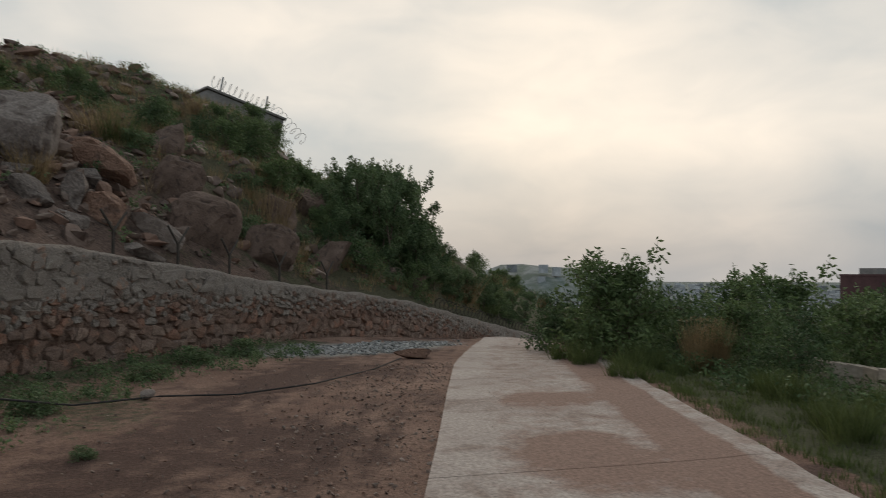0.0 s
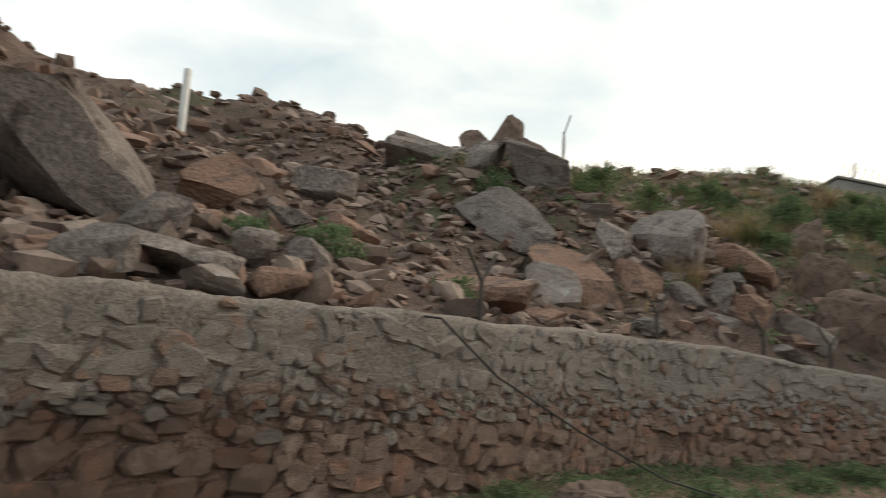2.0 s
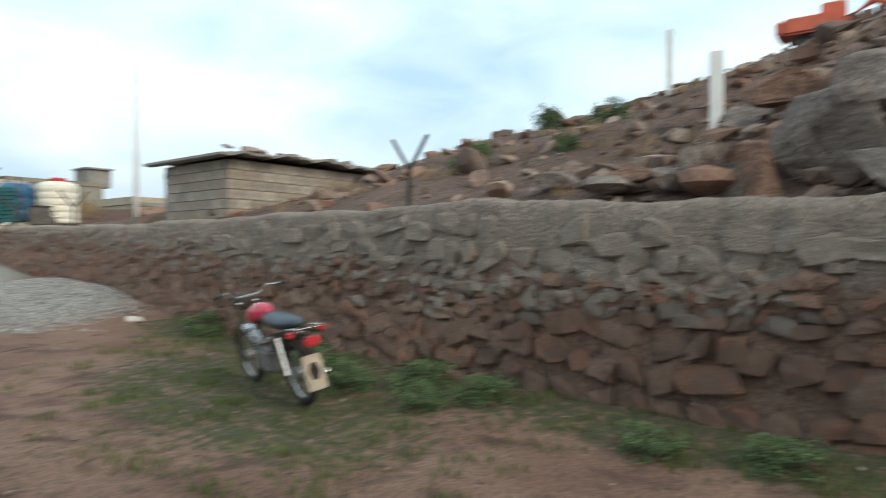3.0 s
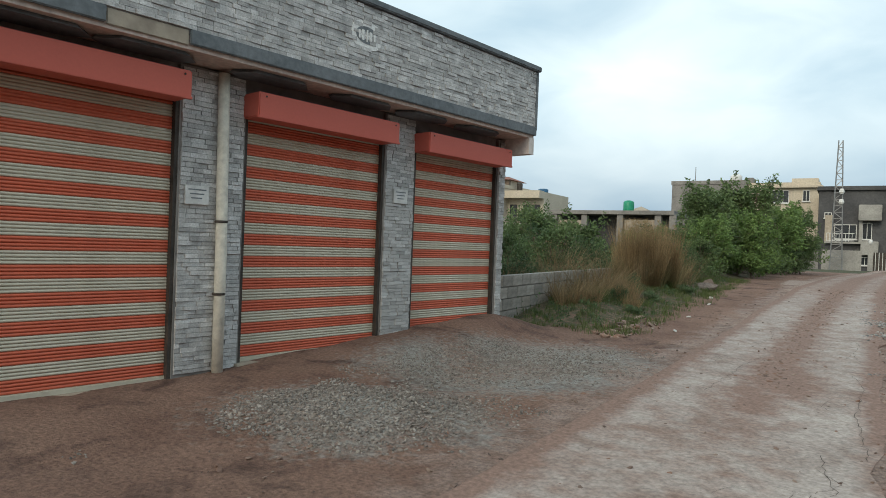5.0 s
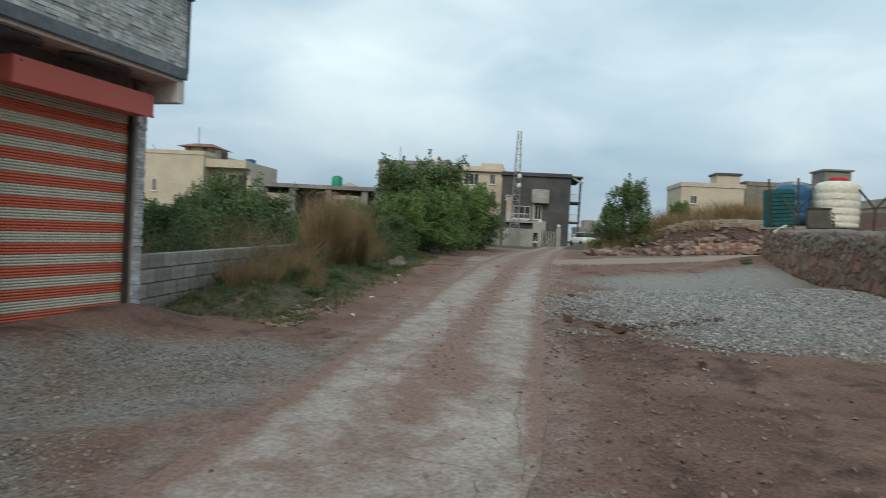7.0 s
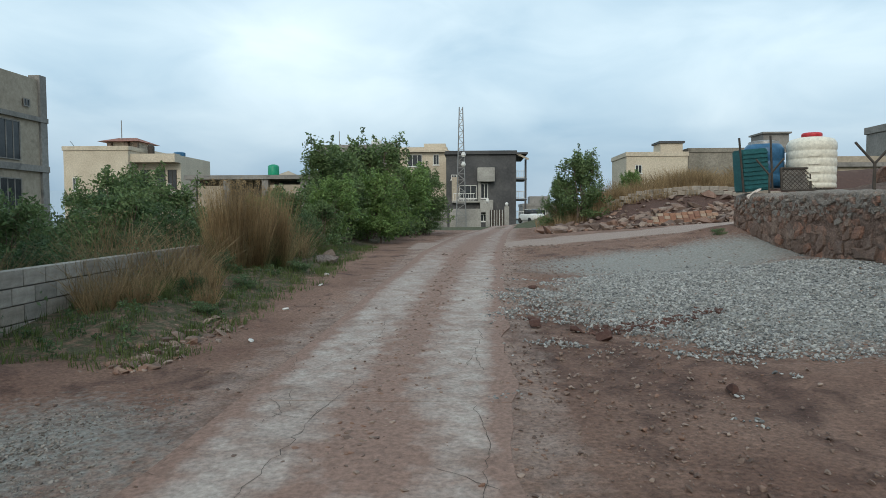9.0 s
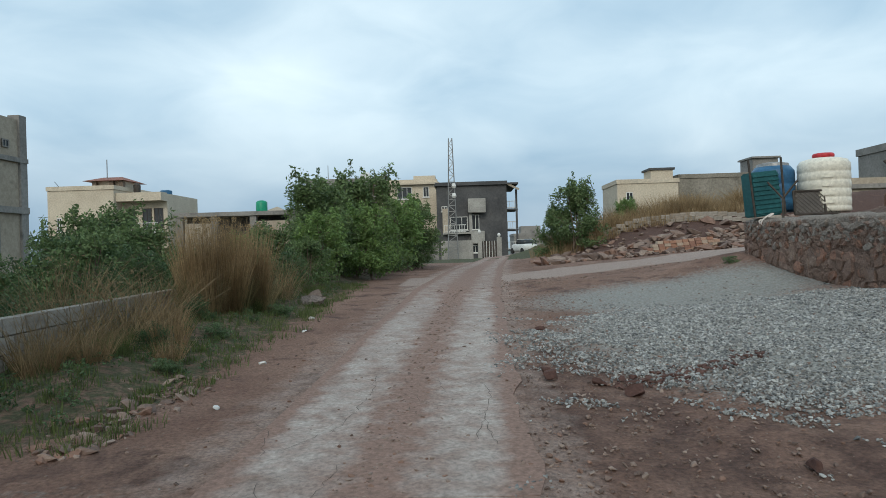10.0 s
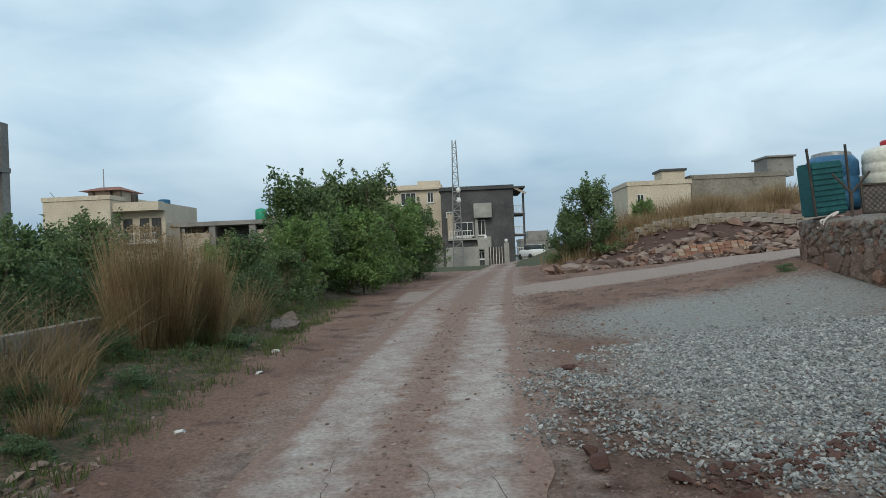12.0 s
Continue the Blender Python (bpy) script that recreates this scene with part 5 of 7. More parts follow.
scatter("south_weeds", spots(1100, -16, -4.9, -18, -2.6, lambda x, y: x < road_mid(y) - 2.7), 60, 0.3, 0.42, LEAF_DARK, "leafy weeds covering the rough field beside the road", 75, leaf=0.03)
scatter("slope_grass", spots(2300, -8, 12, -36, -9, lambda x, y: wall_near(x, y)[0] > 0.5 and rng.uniform() < float(hill_grass(x, y)) * (1 if y < -17 else 0.08)), 26, 0.28, 0.45, STRAW, "dry grass over the slope", 76, on=hill_at, width=0.007)
scatter("slope_weeds", spots(2600, -8, 12, -36, -12, lambda x, y: wall_near(x, y)[0] > 0.5 and rng.uniform() < float(hill_grass(x, y)) * 0.75), 44, 0.35, 0.4, LEAF_MID, "green weeds over the slope", 77, on=hill_at, leaf=0.045)
scatter("slope_scrub", spots(420, 6.5, 20, 2, 16, lambda x, y: wall_near(x, y)[0] > 0.6 and rng.uniform() < 0.5 + 0.5 * float(wave(x, y, 1.7, 3))), 22, 0.16, 0.2, STRAW, "sparse dry grass on the bare slope", 82, on=hill_at, width=0.006)
scatter("bank_grass", spots(500, 4, 16, 36, 43, lambda x, y: True), 24, 0.3, 0.7, STRAW, "dry grass on top of the bank", 78, width=0.008)
scatter("distant_scrub", spots(1500, -120, 60, -140, -22, lambda x, y: wall_near(x, y)[0] < -9), 40, 1.2, 1.4, LEAF_DARK, "scrub covering the valley side", 79, leaf=0.16)
scatter("distant_field", spots(900, -70, -8, 26, 95, lambda x, y: x < -6 - 0.1 * (y - 26)), 40, 0.9, 1.2, LEAF_DARK, "scrub and weeds across the vacant plots", 80, leaf=0.10)

# ---- the row of shops: local x points out to the road, y along the front to the north ----
def slat_mesh(width, material):
    """One shutter slat: a curved strip with a rolled lip, 57 mm high."""
    prof = [(0.000, 0.0), (0.011, 0.003), (0.016, 0.012), (0.012, 0.023), (0.001, 0.028), (0.011, 0.032), (0.016, 0.041), (0.011, 0.052), (0.0, 0.0575)]
    verts = [(x, y, z) for y in (0, width) for x, z in prof] + [(-0.006, y, z) for y in (0, width) for _, z in prof]
    n = len(prof)
    faces = [(k, k + 1, n + k + 1, n + k) for k in range(n - 1)] + [(3 * n + k, 3 * n + k + 1, 2 * n + k + 1, 2 * n + k) for k in range(n - 1)]
    return mesh_of("slat", verts, faces, material, True)


shop = thing("shop_row", "single-storey row of three shops with striped shutters and grey stone cladding", "shop", pose(-4.795, 8.14, 0, 0, 0, -9.787))
LO, HI = -5.3, 2.5
for a, b in ((LO, -4.72), (-2.6, -1.91), (0.02, 0.55), (2.33, HI)):
    part("pier", box(-0.4, 0.03, a, b, -0.4, 3.0), GREYWALL, shop)
part("rear_wall", box(-4.6, -0.4, LO, HI, -0.4, 3.0), GREYWALL, shop)
part("lintel", box(-0.4, -0.02, LO, HI, 2.86, 3.02), GREYWALL, shop)
part("roof_slab", box(-4.8, 0.46, LO - 0.15, HI + 0.1, 3.02, 3.14), mat("pink_plaster", (0.50, 0.40, 0.35), (0.60, 0.49, 0.43), 1.2, 0.85, 0.15, 14, (0.38, 0.30, 0.26), 0.38), shop, "plastered projecting roof slab")
part("end_beam", box(-0.4, 0.47, HI - 0.02, HI + 0.1, 2.78, 3.02), SOFFIT, shop)
part("parapet", box(0.34, 0.47, LO - 0.15, HI + 0.1, 3.14, 4.0), GREYWALL, shop)
part("parapet_return", box(-4.8, 0.34, HI - 0.03, HI + 0.1, 3.14, 4.0), GREYWALL, shop)
part("cap", box(0.30, 0.53, LO - 0.2, HI + 0.16, 4.0, 4.075, 0.012), TRIM, shop, "slate-grey parapet cap")
part("cap", box(-4.8, 0.30, HI - 0.05, HI + 0.16, 4.0, 4.075, 0.012), TRIM, shop)
part("band", box(0.46, 0.50, -2.75, HI + 0.12, 3.06, 3.19, 0.008), TRIM, shop, "slate-grey trim band under the cladding")
part("band", box(0.46, 0.50, LO, -3.45, 3.06, 3.19, 0.008), TRIM, shop)
part("bare_band", box(0.46, 0.478, -3.44, -2.76, 3.05, 3.18, 0.006), TANWALL, shop, "strip of bare broken plaster")
part("corner_trim", box(0.46, 0.50, HI + 0.08, HI + 0.13, 3.14, 4.0, 0.006), TRIM, shop)
part("doorstep", box(-0.2, 0.10, -1.95, 0.05, -0.3, 0.135), TANWALL, shop)
part("doorstep", box(-0.2, 0.12, 0.5, HI + 0.05, -0.3, 0.255), TANWALL, shop)
part("doorstep", box(-0.2, 0.08, LO, -2.55, -0.3, 0.045), TANWALL, shop)

for a, b, z0, z1 in ((-4.72, -2.6, 0.04, 2.70), (-1.91, 0.02, 0.13, 2.66), (0.55, 2.33, 0.25, 2.64)):
    shutter = part("shutter", box(-0.10, -0.06, a, b, z0, z1), DARK, shop, "roller shutter in orange and grey stripes, closed")
    m_orange, m_grey = slat_mesh(b - a - 0.02, ORANGE), slat_mesh(b - a - 0.02, SILVER)
    for k in range(int((z1 - z0 - 0.05) / 0.0575)):
        put("slat", m_orange if k % 4 < 2 else m_grey, shutter, m=pose(-0.055, a + 0.01, z0 + 0.05 + k * 0.0575))
    part("bottom_rail", box(-0.07, -0.02, a + 0.01, b - 0.01, z0, z0 + 0.05, 0.006), SILVER, shutter)
    for y in (a, b - 0.035):
        part("guide_rail", box(-0.09, 0.02, y, y + 0.035, z0 - 0.02, z1), DARK, shutter, "dark steel guide rail")
    hood = part("hood", box(0.0, 0.31, a - 0.03, b - 0.03, z1 - 0.06, z1 + 0.18, 0.01), RED, shop, "red sheet-metal shutter hood")
    part("hood_lip", box(0.28, 0.315, a - 0.035, b - 0.025, z1 - 0.075, z1 - 0.05, 0.004), RED, hood)
    for y in (a + 0.05, b - 0.10):
        part("bolt", lathe([(0.010, 0), (0.010, 0.006)], 8), DARK, hood, m=pose(0.312, y, z1 + 0.14, 0, 90))

for y in (-3.9, -3.0, -1.75, -0.55, 0.45, 1.55):
    bm = bmesh.new()
    ring = [(-0.02, -0.46), (0.17, -0.30), (0.17, 0.30), (-0.02, 0.46), (-0.16, 0.30), (-0.16, -0.30)]
    lo = [bm.verts.new((0.22 + u, y + v, 2.985)) for u, v in ring]
    hi = [bm.verts.new((0.22 + u * 0.9, y + v * 0.9, 3.02)) for u, v in ring]
    bm.faces.new(lo[::-1])
    for k in range(6):
        bm.faces.new((lo[k], lo[(k + 1) % 6], hi[(k + 1) % 6], hi[k]))
    part("soffit_panel", bm, TRIM, shop, "dark pointed panel under the roof slab")

pipe = part("drain_pipe", tube([(0.10, -2.17, 0.02), (0.10, -2.17, 1.2), (0.10, -2.19, 2.4), (0.10, -2.2, 2.98)], 0.055, 14), CREAM, shop, "cream plastic drain pipe", True)
for z in (0.85, 1.55):
    part("clip", lathe([(0.06, -0.012), (0.064, 0), (0.06, 0.012)], 14), DARK, pipe, m=pose(0.10, -2.18, z))
for y, z in ((-2.42, 1.79), (0.28, 1.99)):
    plaque = part("plaque", box(0.055, 0.072, y - 0.12, y + 0.12, z - 0.09, z + 0.09, 0.003), WHITE, shop, "small white notice plaque")
    for k in range(3):
        part("text_bar", box(0.0722, 0.0735, y - 0.09 + 0.015 * k, y + 0.09 - 0.02 * k, z + 0.045 - 0.04 * k, z + 0.057 - 0.04 * k), TRIM, plaque)
bm = bmesh.new()
ring = [bm.verts.new((0.486, -0.74 + 0.22 * math.copysign(abs(math.cos(a)) ** 0.7, math.cos(a)), 3.66 + 0.15 * math.copysign(abs(math.sin(a)) ** 0.7, math.sin(a)))) for a in np.linspace(0, 2 * math.pi, 24, endpoint=False)]
back_ring = [bm.verts.new((0.45, v.co.y, v.co.z)) for v in ring]
bm.faces.new(ring)
for k in range(24):
    bm.faces.new((ring[k], ring[(k + 1) % 24], back_ring[(k + 1) % 24], back_ring[k]))
medallion = part("medallion", bm, WHITE_STONE, shop, "white oval stone medallion")
bm = bmesh.new()
bm.faces.new([bm.verts.new((0.489, -0.74 + 0.16 * math.cos(a), 3.66 + 0.095 * math.sin(a))) for a in np.linspace(0, 2 * math.pi, 24, endpoint=False)])
part("inset", bm, TRIM, medallion, "dark inset with pale carving")
for k, (u, w, h) in enumerate(((-0.11, 0.02, 0.09), (-0.06, 0.035, 0.11), (0.0, 0.02, 0.13), (0.05, 0.035, 0.10), (0.11, 0.02, 0.08), (-0.02, 0.14, 0.018))):
    part("carving", box(0.4892, 0.494, -0.74 + u - w / 2, -0.74 + u + w / 2, 3.655 - h / 2, 3.655 + h / 2), WHITE_STONE, medallion)


def cladding(y0, y1, z0, z1, x, seed, course=0.043):
    """Split-stone courses: (y, z, length, height, proudness) of each piece."""
    rng, out, z = np.random.RandomState(seed), [], z0
    while z < z1 - 0.02:
        h = min(course * rng.uniform(0.85, 1.15), z1 - z)
        y = y0 - rng.uniform(0, 0.1)
        while y < y1 - 0.01:
            w = rng.uniform(0.08, 0.2)
            a, b = max(y, y0), min(y + w, y1)
            if b - a > 0.015:
                out.append((a, b, z, z + h, x + rng.uniform(0.006, 0.024)))
            y += w
        z += h
    return out


def joined_pieces(pieces, base, material, parent, gap=0.002):
    v, f = [], []
    for a, b, z, z2, p in pieces:
        n = len(v)
        v += [(base, a, z), (base, b, z), (base, b, z2), (base, a, z2)] + [(p, a + gap, z + gap), (p, b - gap, z + gap), (p, b - gap, z2 - gap), (p, a + gap, z2 - gap)]
        f += [(n + 4, n + 5, n + 6, n + 7), (n, n + 1, n + 5, n + 4), (n + 1, n + 2, n + 6, n + 5), (n + 2, n + 3, n + 7, n + 6), (n + 3, n, n + 4, n + 7)]
    ob = put("cladding", mesh_of("cladding", v, f, material), parent)
    ob["kind"] = "stuff"
    return ob


joined_pieces(cladding(LO - 0.15, HI + 0.1, 3.19, 4.0, 0.47, 5), 0.468, LEDGER, shop)
for a, b, z0 in ((LO, -4.74, 0), (-2.58, -1.93, 0.1), (2.36, HI, 0.24)):
    joined_pieces(cladding(a, b, z0, 2.98, 0.03, int(a * 10) % 97), 0.028, LEDGER, shop)
pieces = cladding(0.04, 0.53, 0.2, 2.98, 0.03, 77)
unit = mesh_of("cladding_stone", [(0, 0, 0), (0, 1, 0), (0, 1, 1), (0, 0, 1), (1, 0.02, 0.04), (1, 0.98, 0.04), (1, 0.98, 0.96), (1, 0.02, 0.96)],
               [(4, 5, 6, 7), (0, 1, 5, 4), (1, 2, 6, 5), (2, 3, 7, 6), (3, 0, 4, 7)], LEDGER_ONE)
pier_front = [o for o in shop.children if o.name.startswith("pier")][2]
for a, b, z, z2, p in pieces[:290]:
    put("cladding_stone", unit, pier_front, m=Matrix.Translation((0.028, a, z)) @ Matrix.Diagonal((p - 0.028, b - a, z2 - z, 1)))
if pieces[290:]:
    joined_pieces(pieces[290:], 0.028, LEDGER, pier_front)

# ---- things along the wall and on the plots ----
def y_post(x, y, z, turn, tall=0.55):
    ob = thing("fence_post", "rusty steel Y-shaped fence post set in the wall top", "fence post", pose(x, y, z - 0.05, 0, 0, turn), "posts on the wall")
    part("stem", box(-0.022, 0.022, -0.022, 0.022, 0, tall, 0.004), DARK, ob)
    for s in (-1, 1):
        part("arm", tube([(0, 0, tall - 0.02), (0, s * 0.28, tall + 0.34)], 0.022, 6), DARK, ob)
    return ob


pts, outs = wall_path(WALL, 0.3)
def wall_top(y):
    k = int(np.argmin(np.abs(pts[:, 1] - y)))
    return pts[k][0] - outs[k][0] * 0.23, pts[k][1] - outs[k][1] * 0.23, pts[k][2], math.degrees(math.atan2(outs[k][1], outs[k][0]))


for y in (-6.3, -10.2, -12.4, -13.8, -15.0, -16.6, -18.4, 5.9, 16.6, 20.6):
    x, y2, z, turn = wall_top(y)
    y_post(x, y2, z, turn + (0 if y < 10 else 70), 0.5 if y != -6.3 else 0.55)


def concrete_post(x, y, z, tall, width=0.16, label="slim concrete fence post standing on the slope"):
    bm = box(-width / 2, width / 2, -width / 2, width / 2, -0.4, tall, 0.01)
    return tagged(part("concrete_post", bm, POLE, m=pose(x, y, z, 0, 0, 20)), label, "post", "posts on the slope")


concrete_post(9.2, 3.47, hill_at(9.2, 3.47), 1.15)
concrete_post(17.5, -9.0, hill_at(17.5, -9.0), 1.9)
concrete_post(18.1, 7.4, hill_at(18.1, 7.4), 1.7)
concrete_post(18.1, -0.25, hill_at(18.1, -0.25), 1.2)
pole = thing("wire_pole", "thin bent steel pole with a coil of wire on the ridge", "pole", pose(13.05, -22.9, hill_at(13.05, -22.9), 0, 0, 40))
part("shaft", tube([(0, 0, -0.3), (0, 0, 2.1)], 0.04, 8), STEEL, pole)
part("bracket", tube([(0, 0, 2.0), (0, 0.55, 2.15), (0, 1.2, 2.35)], 0.03, 6), STEEL, pole)
part("coil", tube([(0, -0.3 * math.sin(a), 1.5 + 0.45 * math.cos(a)) for a in np.linspace(0, 6.28, 20)], 0.012, 5), STEEL, pole)
white_pole = thing("street_pole", "tall white painted steel pole behind the wall", "pole", pose(10.45, 21.4, 1.9))
part("shaft", tube([(0, 0, -0.5), (0, 0, 2.5), (0, 0, 5.1)], 0.085, 12, None, 0.8), POLE, white_pole, smooth=True)
part("collar", lathe([(0.12, 0), (0.12, 0.3), (0.10, 0.34)], 12), POLE, white_pole)


def coil(a, b, radius, turns, name="razor_wire"):
    a, b = Vector(a), Vector(b)
    d = (b - a).normalized()
    u = d.cross(Vector((0, 0, 1))).normalized()
    w = u.cross(d)
    p = [a + (b - a) * t + radius * (math.cos(6.2832 * turns * t) * u + math.sin(6.2832 * turns * t) * w) for t in np.linspace(0, 1, int(turns * 12))]
    return tagged(part(name, tube(p, 0.014, 4), DARK), "coil of razor wire strung along the wall", "razor wire")


for (xa, ya, za, _), (xb, yb, zb, _) in zip(WALL[5:1:-1], WALL[4:0:-1]):
    coil((xa + 0.25, ya, za + 0.25), (xb + 0.25, yb, zb + 0.25), 0.24, math.hypot(xa - xb, ya - yb) / 0.45)

# ridge outbuilding with wire
ridge = thing("ridge_hut", "low dark stone enclosure half buried in the ridge", "outbuilding", pose(2.3, -39.0, 8.75, 0, -11, 32))
part("wall", box(-1.0, 3.8, -3, 0, -4, 1.85, 0.05), GREYWALL, ridge)
part("roof", box(-1.1, 3.9, -3.1, 0.1, 1.85, 1.98, 0.02), GREYWALL, ridge)
for x in (0.2, 3.0):
    part("wire_post", tube([(x, -0.2, 1.9), (x, -0.2, 2.9)], 0.05, 6), STEEL, ridge)
coil((5.0, -37.4, 11.8), (1.6, -39.5, 10.85), 0.3, 12)
coil((1.6, -39.5, 10.85), (0.0, -38.4, 8.9), 0.3, 6)

# slack cable from the wall top to the ground
cable_points = [wall_top(-4.9)[:3], (4.9, -5.0, 1.8), (4.6, -5.6, 1.25), (4.1, -6.5, 0.7), (3.5, -7.4, 0.2), (2.9, -8.3, -0.08), (2.1, -8.9, -0.12), (1.2, -9.0, -0.15), (0.2, -9.7, -0.16), (-0.8, -11.0, -0.17), (-1.6, -12.2, -0.1)]
fine = []
for a, b in zip(cable_points, cable_points[1:]):
    fine += [Vector(a).lerp(Vector(b), t) for t in (0, 0.25, 0.5, 0.75)]
fine = [Vector((p.x, p.y, max(p.z, ground_at(p.x, p.y) + 0.015))) for p in fine]
tagged(part("cable", tube(fine, 0.012, 5), RUBBER), "slack black cable hanging down the wall to the ground", "cable")

# hut of blocks behind the wall
hut = thing("block_hut", "low hut of bare concrete blocks with a rubble-weighted sheet roof", "hut", pose(8.1, 12.6, 1.75))
part("wall", box(0.03, 3.87, 0.03, 2.47, -0.6, 1.48), TANWALL, hut)
BLOCK_UNIT = box(0, 1, 0, 1, 0, 1)
me_block = bpy.data.meshes.new("block")
bmesh.ops.bevel(BLOCK_UNIT, geom=list(BLOCK_UNIT.edges), offset=0.025, segments=1, affect="EDGES")
BLOCK_UNIT.to_mesh(me_block)
me_block.materials.append(BLOCK)
hut_wall = hut.children[0]
for row in range(8):
    z = -0.12 + row * 0.2
    off = 0.2 * (row % 2)
    for k in range(11):
        a, b = max(0.0, k * 0.4 - off), min(3.9, k * 0.4 + 0.4 - off)
        if b - a > 0.05:
            put("block", me_block, hut_wall, m=Matrix.Translation((a + 0.006, 0, z)) @ Matrix.Diagonal((b - a - 0.012, 0.12, 0.188, 1)))
    for k in range(7):
        a, b = max(0.14, k * 0.4 - off), min(2.5, k * 0.4 + 0.4 - off)
        if b - a > 0.05:
            put("block", me_block, hut_wall, m=Matrix.Translation((0.0, a + 0.006, z)) @ Matrix.Diagonal((0.12, b - a - 0.012, 0.188, 1)))
roof = bmesh.new()
n = 26
top = [[roof.verts.new((-0.35 + 4.6 * k / n, y, 1.55 - 0.05 * math.cos(k) * (k % 2) + 0.10 * math.sin(math.pi * k / n))) for k in range(n + 1)] for y in (-0.35, 2.8)]
low = [[roof.verts.new((v.co.x, v.co.y, v.co.z - 0.05)) for v in r] for r in top]
for k in range(n):
    roof.faces.new((top[0][k], top[0][k + 1], top[1][k + 1], top[1][k]))
    roof.faces.new((low[0][k + 1], low[0][k], low[1][k], low[1][k + 1]))
    roof.faces.new((top[0][k + 1], top[0][k], low[0][k], low[0][k + 1]))
for k in (0, n):
    roof.faces.new((top[0][k], top[1][k], low[1][k], low[0][k]))
part("roof", roof, GREYWALL, hut, "weathered grey sheet roof")
rng = np.random.RandomState(8)
for k in range(46):
    v, f = rock_shape(300 + k % 6, 2, 6, 0)
    r = rng.uniform(0.07, 0.19)
    put("roof_stone", array_mesh("roof_stone", v * (r * 1.5, r, r * 0.5), f, ROCK_PALE), hut, m=pose(rng.uniform(-0.3, 4.2), rng.uniform(-0.3, 0.6) if k < 34 else rng.uniform(0.6, 2.6), 1.66 + rng.uniform(-0.02, 0.06), 0, 0, rng.uniform(0, 360)))

# water tanks on the wall's corner
tank = thing("water_tank", "ribbed cream plastic water tank with a red lid", "water tank", pose(8.25, 21.55, 2.1))
prof = [(0.50, 0.0), (0.535, 0.04)]
for k in range(5):
    z = 0.10 + k * 0.19
    prof += [(0.535, z), (0.526, z + 0.02), (0.526, z + 0.05), (0.535, z + 0.07)]
prof += [(0.53, 1.08), (0.47, 1.17), (0.30, 1.22), (0.21, 1.23)]
part("body", lathe(prof, 28), CREAM, tank, smooth=True)
part("lid", lathe([(0.22, 1.23), (0.225, 1.30), (0.20, 1.33), (0.05, 1.345)], 24), LID, tank, "red screw lid", True)
for k in range(4):
    part("rib_panel", box(0.49, 0.548, -0.12, 0.12, 0.16 + k * 0.19, 0.24 + k * 0.19, 0.02), CREAM, tank, m=pose(0, 0, 0, 0, 0, -110))
blue = thing("water_tank", "blue plastic water tank with a grey hatch", "water tank", pose(7.35, 22.05, 2.15))
part("body", lathe([(0.44, 0), (0.47, 0.05), (0.47, 0.3), (0.45, 0.33), (0.47, 0.36), (0.47, 0.62), (0.45, 0.65), (0.47, 0.68), (0.46, 0.95), (0.38, 1.06)], 26), BLUE, blue, smooth=True)
part("hatch", lathe([(0.36, 1.06), (0.34, 1.13), (0.2, 1.16)], 22), STEEL, blue, "grey hatch cover")
teal = thing("crate", "dark teal ribbed plastic crate leaning on the wall's corner", "crate", pose(6.78, 21.3, 2.05, 0, -5, 10))
part("body", box(-0.33, 0.33, -0.2, 0.2, 0, 0.98, 0.03), TEAL, teal)
for k in range(9):
    part("rib", box(-0.32, 0.32, -0.225, -0.2, 0.06 + k * 0.1, 0.10 + k * 0.1, 0.008), TEAL, teal)
for x in (-0.36, 0.36):
    part("side_bar", tube([(x, -0.24, 0), (x * 1.08, -0.24, 1.25)], 0.025, 6), DARK, teal)
grille = thing("gate_panel", "old lattice gate panel leaning on the wall top", "gate", pose(7.35, 21.05, 2.06, -8, 0, 0))
for a, b in (((0, 0, 0), (0.95, 0, 0)), ((0, 0, 0.52), (0.95, 0, 0.52)), ((0, 0, 0), (0, 0, 0.52)), ((0.95, 0, 0), (0.95, 0, 0.52)), ((0.66, 0, 0), (0.66, 0, 0.52))):
    part("frame_bar", tube([a, b], 0.025, 6), DARK, grille)
for k in range(-4, 10):
    for s in (1, -1):
        p, q2 = (k * 0.1, 0.0), (k * 0.1 + 0.52, 0.52)
        t0, t1 = max(0, -p[0] / 0.52), min(1, (0.95 - p[0]) / 0.52)
        if t1 > t0:
            za, zb = 0.52 * t0, 0.52 * t1
            part("lattice_bar", tube([(p[0] + 0.52 * t0, 0.01 * s, za if s > 0 else 0.52 - za), (p[0] + 0.52 * t1, 0.01 * s, zb if s > 0 else 0.52 - zb)], 0.009, 4), DARK, grille)
part("sheet", box(0.02, 0.93, 0.03, 0.045, 0.02, 0.5), GREYWALL, grille)
rope = [(6.95 + 0.12 * math.sin(a * 1.3), 21.15 + 0.02 * a, 2.07 + 0.10 * math.sin(a) - 0.02 * a) for a in np.linspace(0, 14, 60)]
tagged(part("rope", tube([(p[0] - 0.25, p[1] - 0.25, p[2] - 0.05) for p in rope], 0.018, 5), SOFFIT), "loop of pale rope lying over the wall corner", "rope")

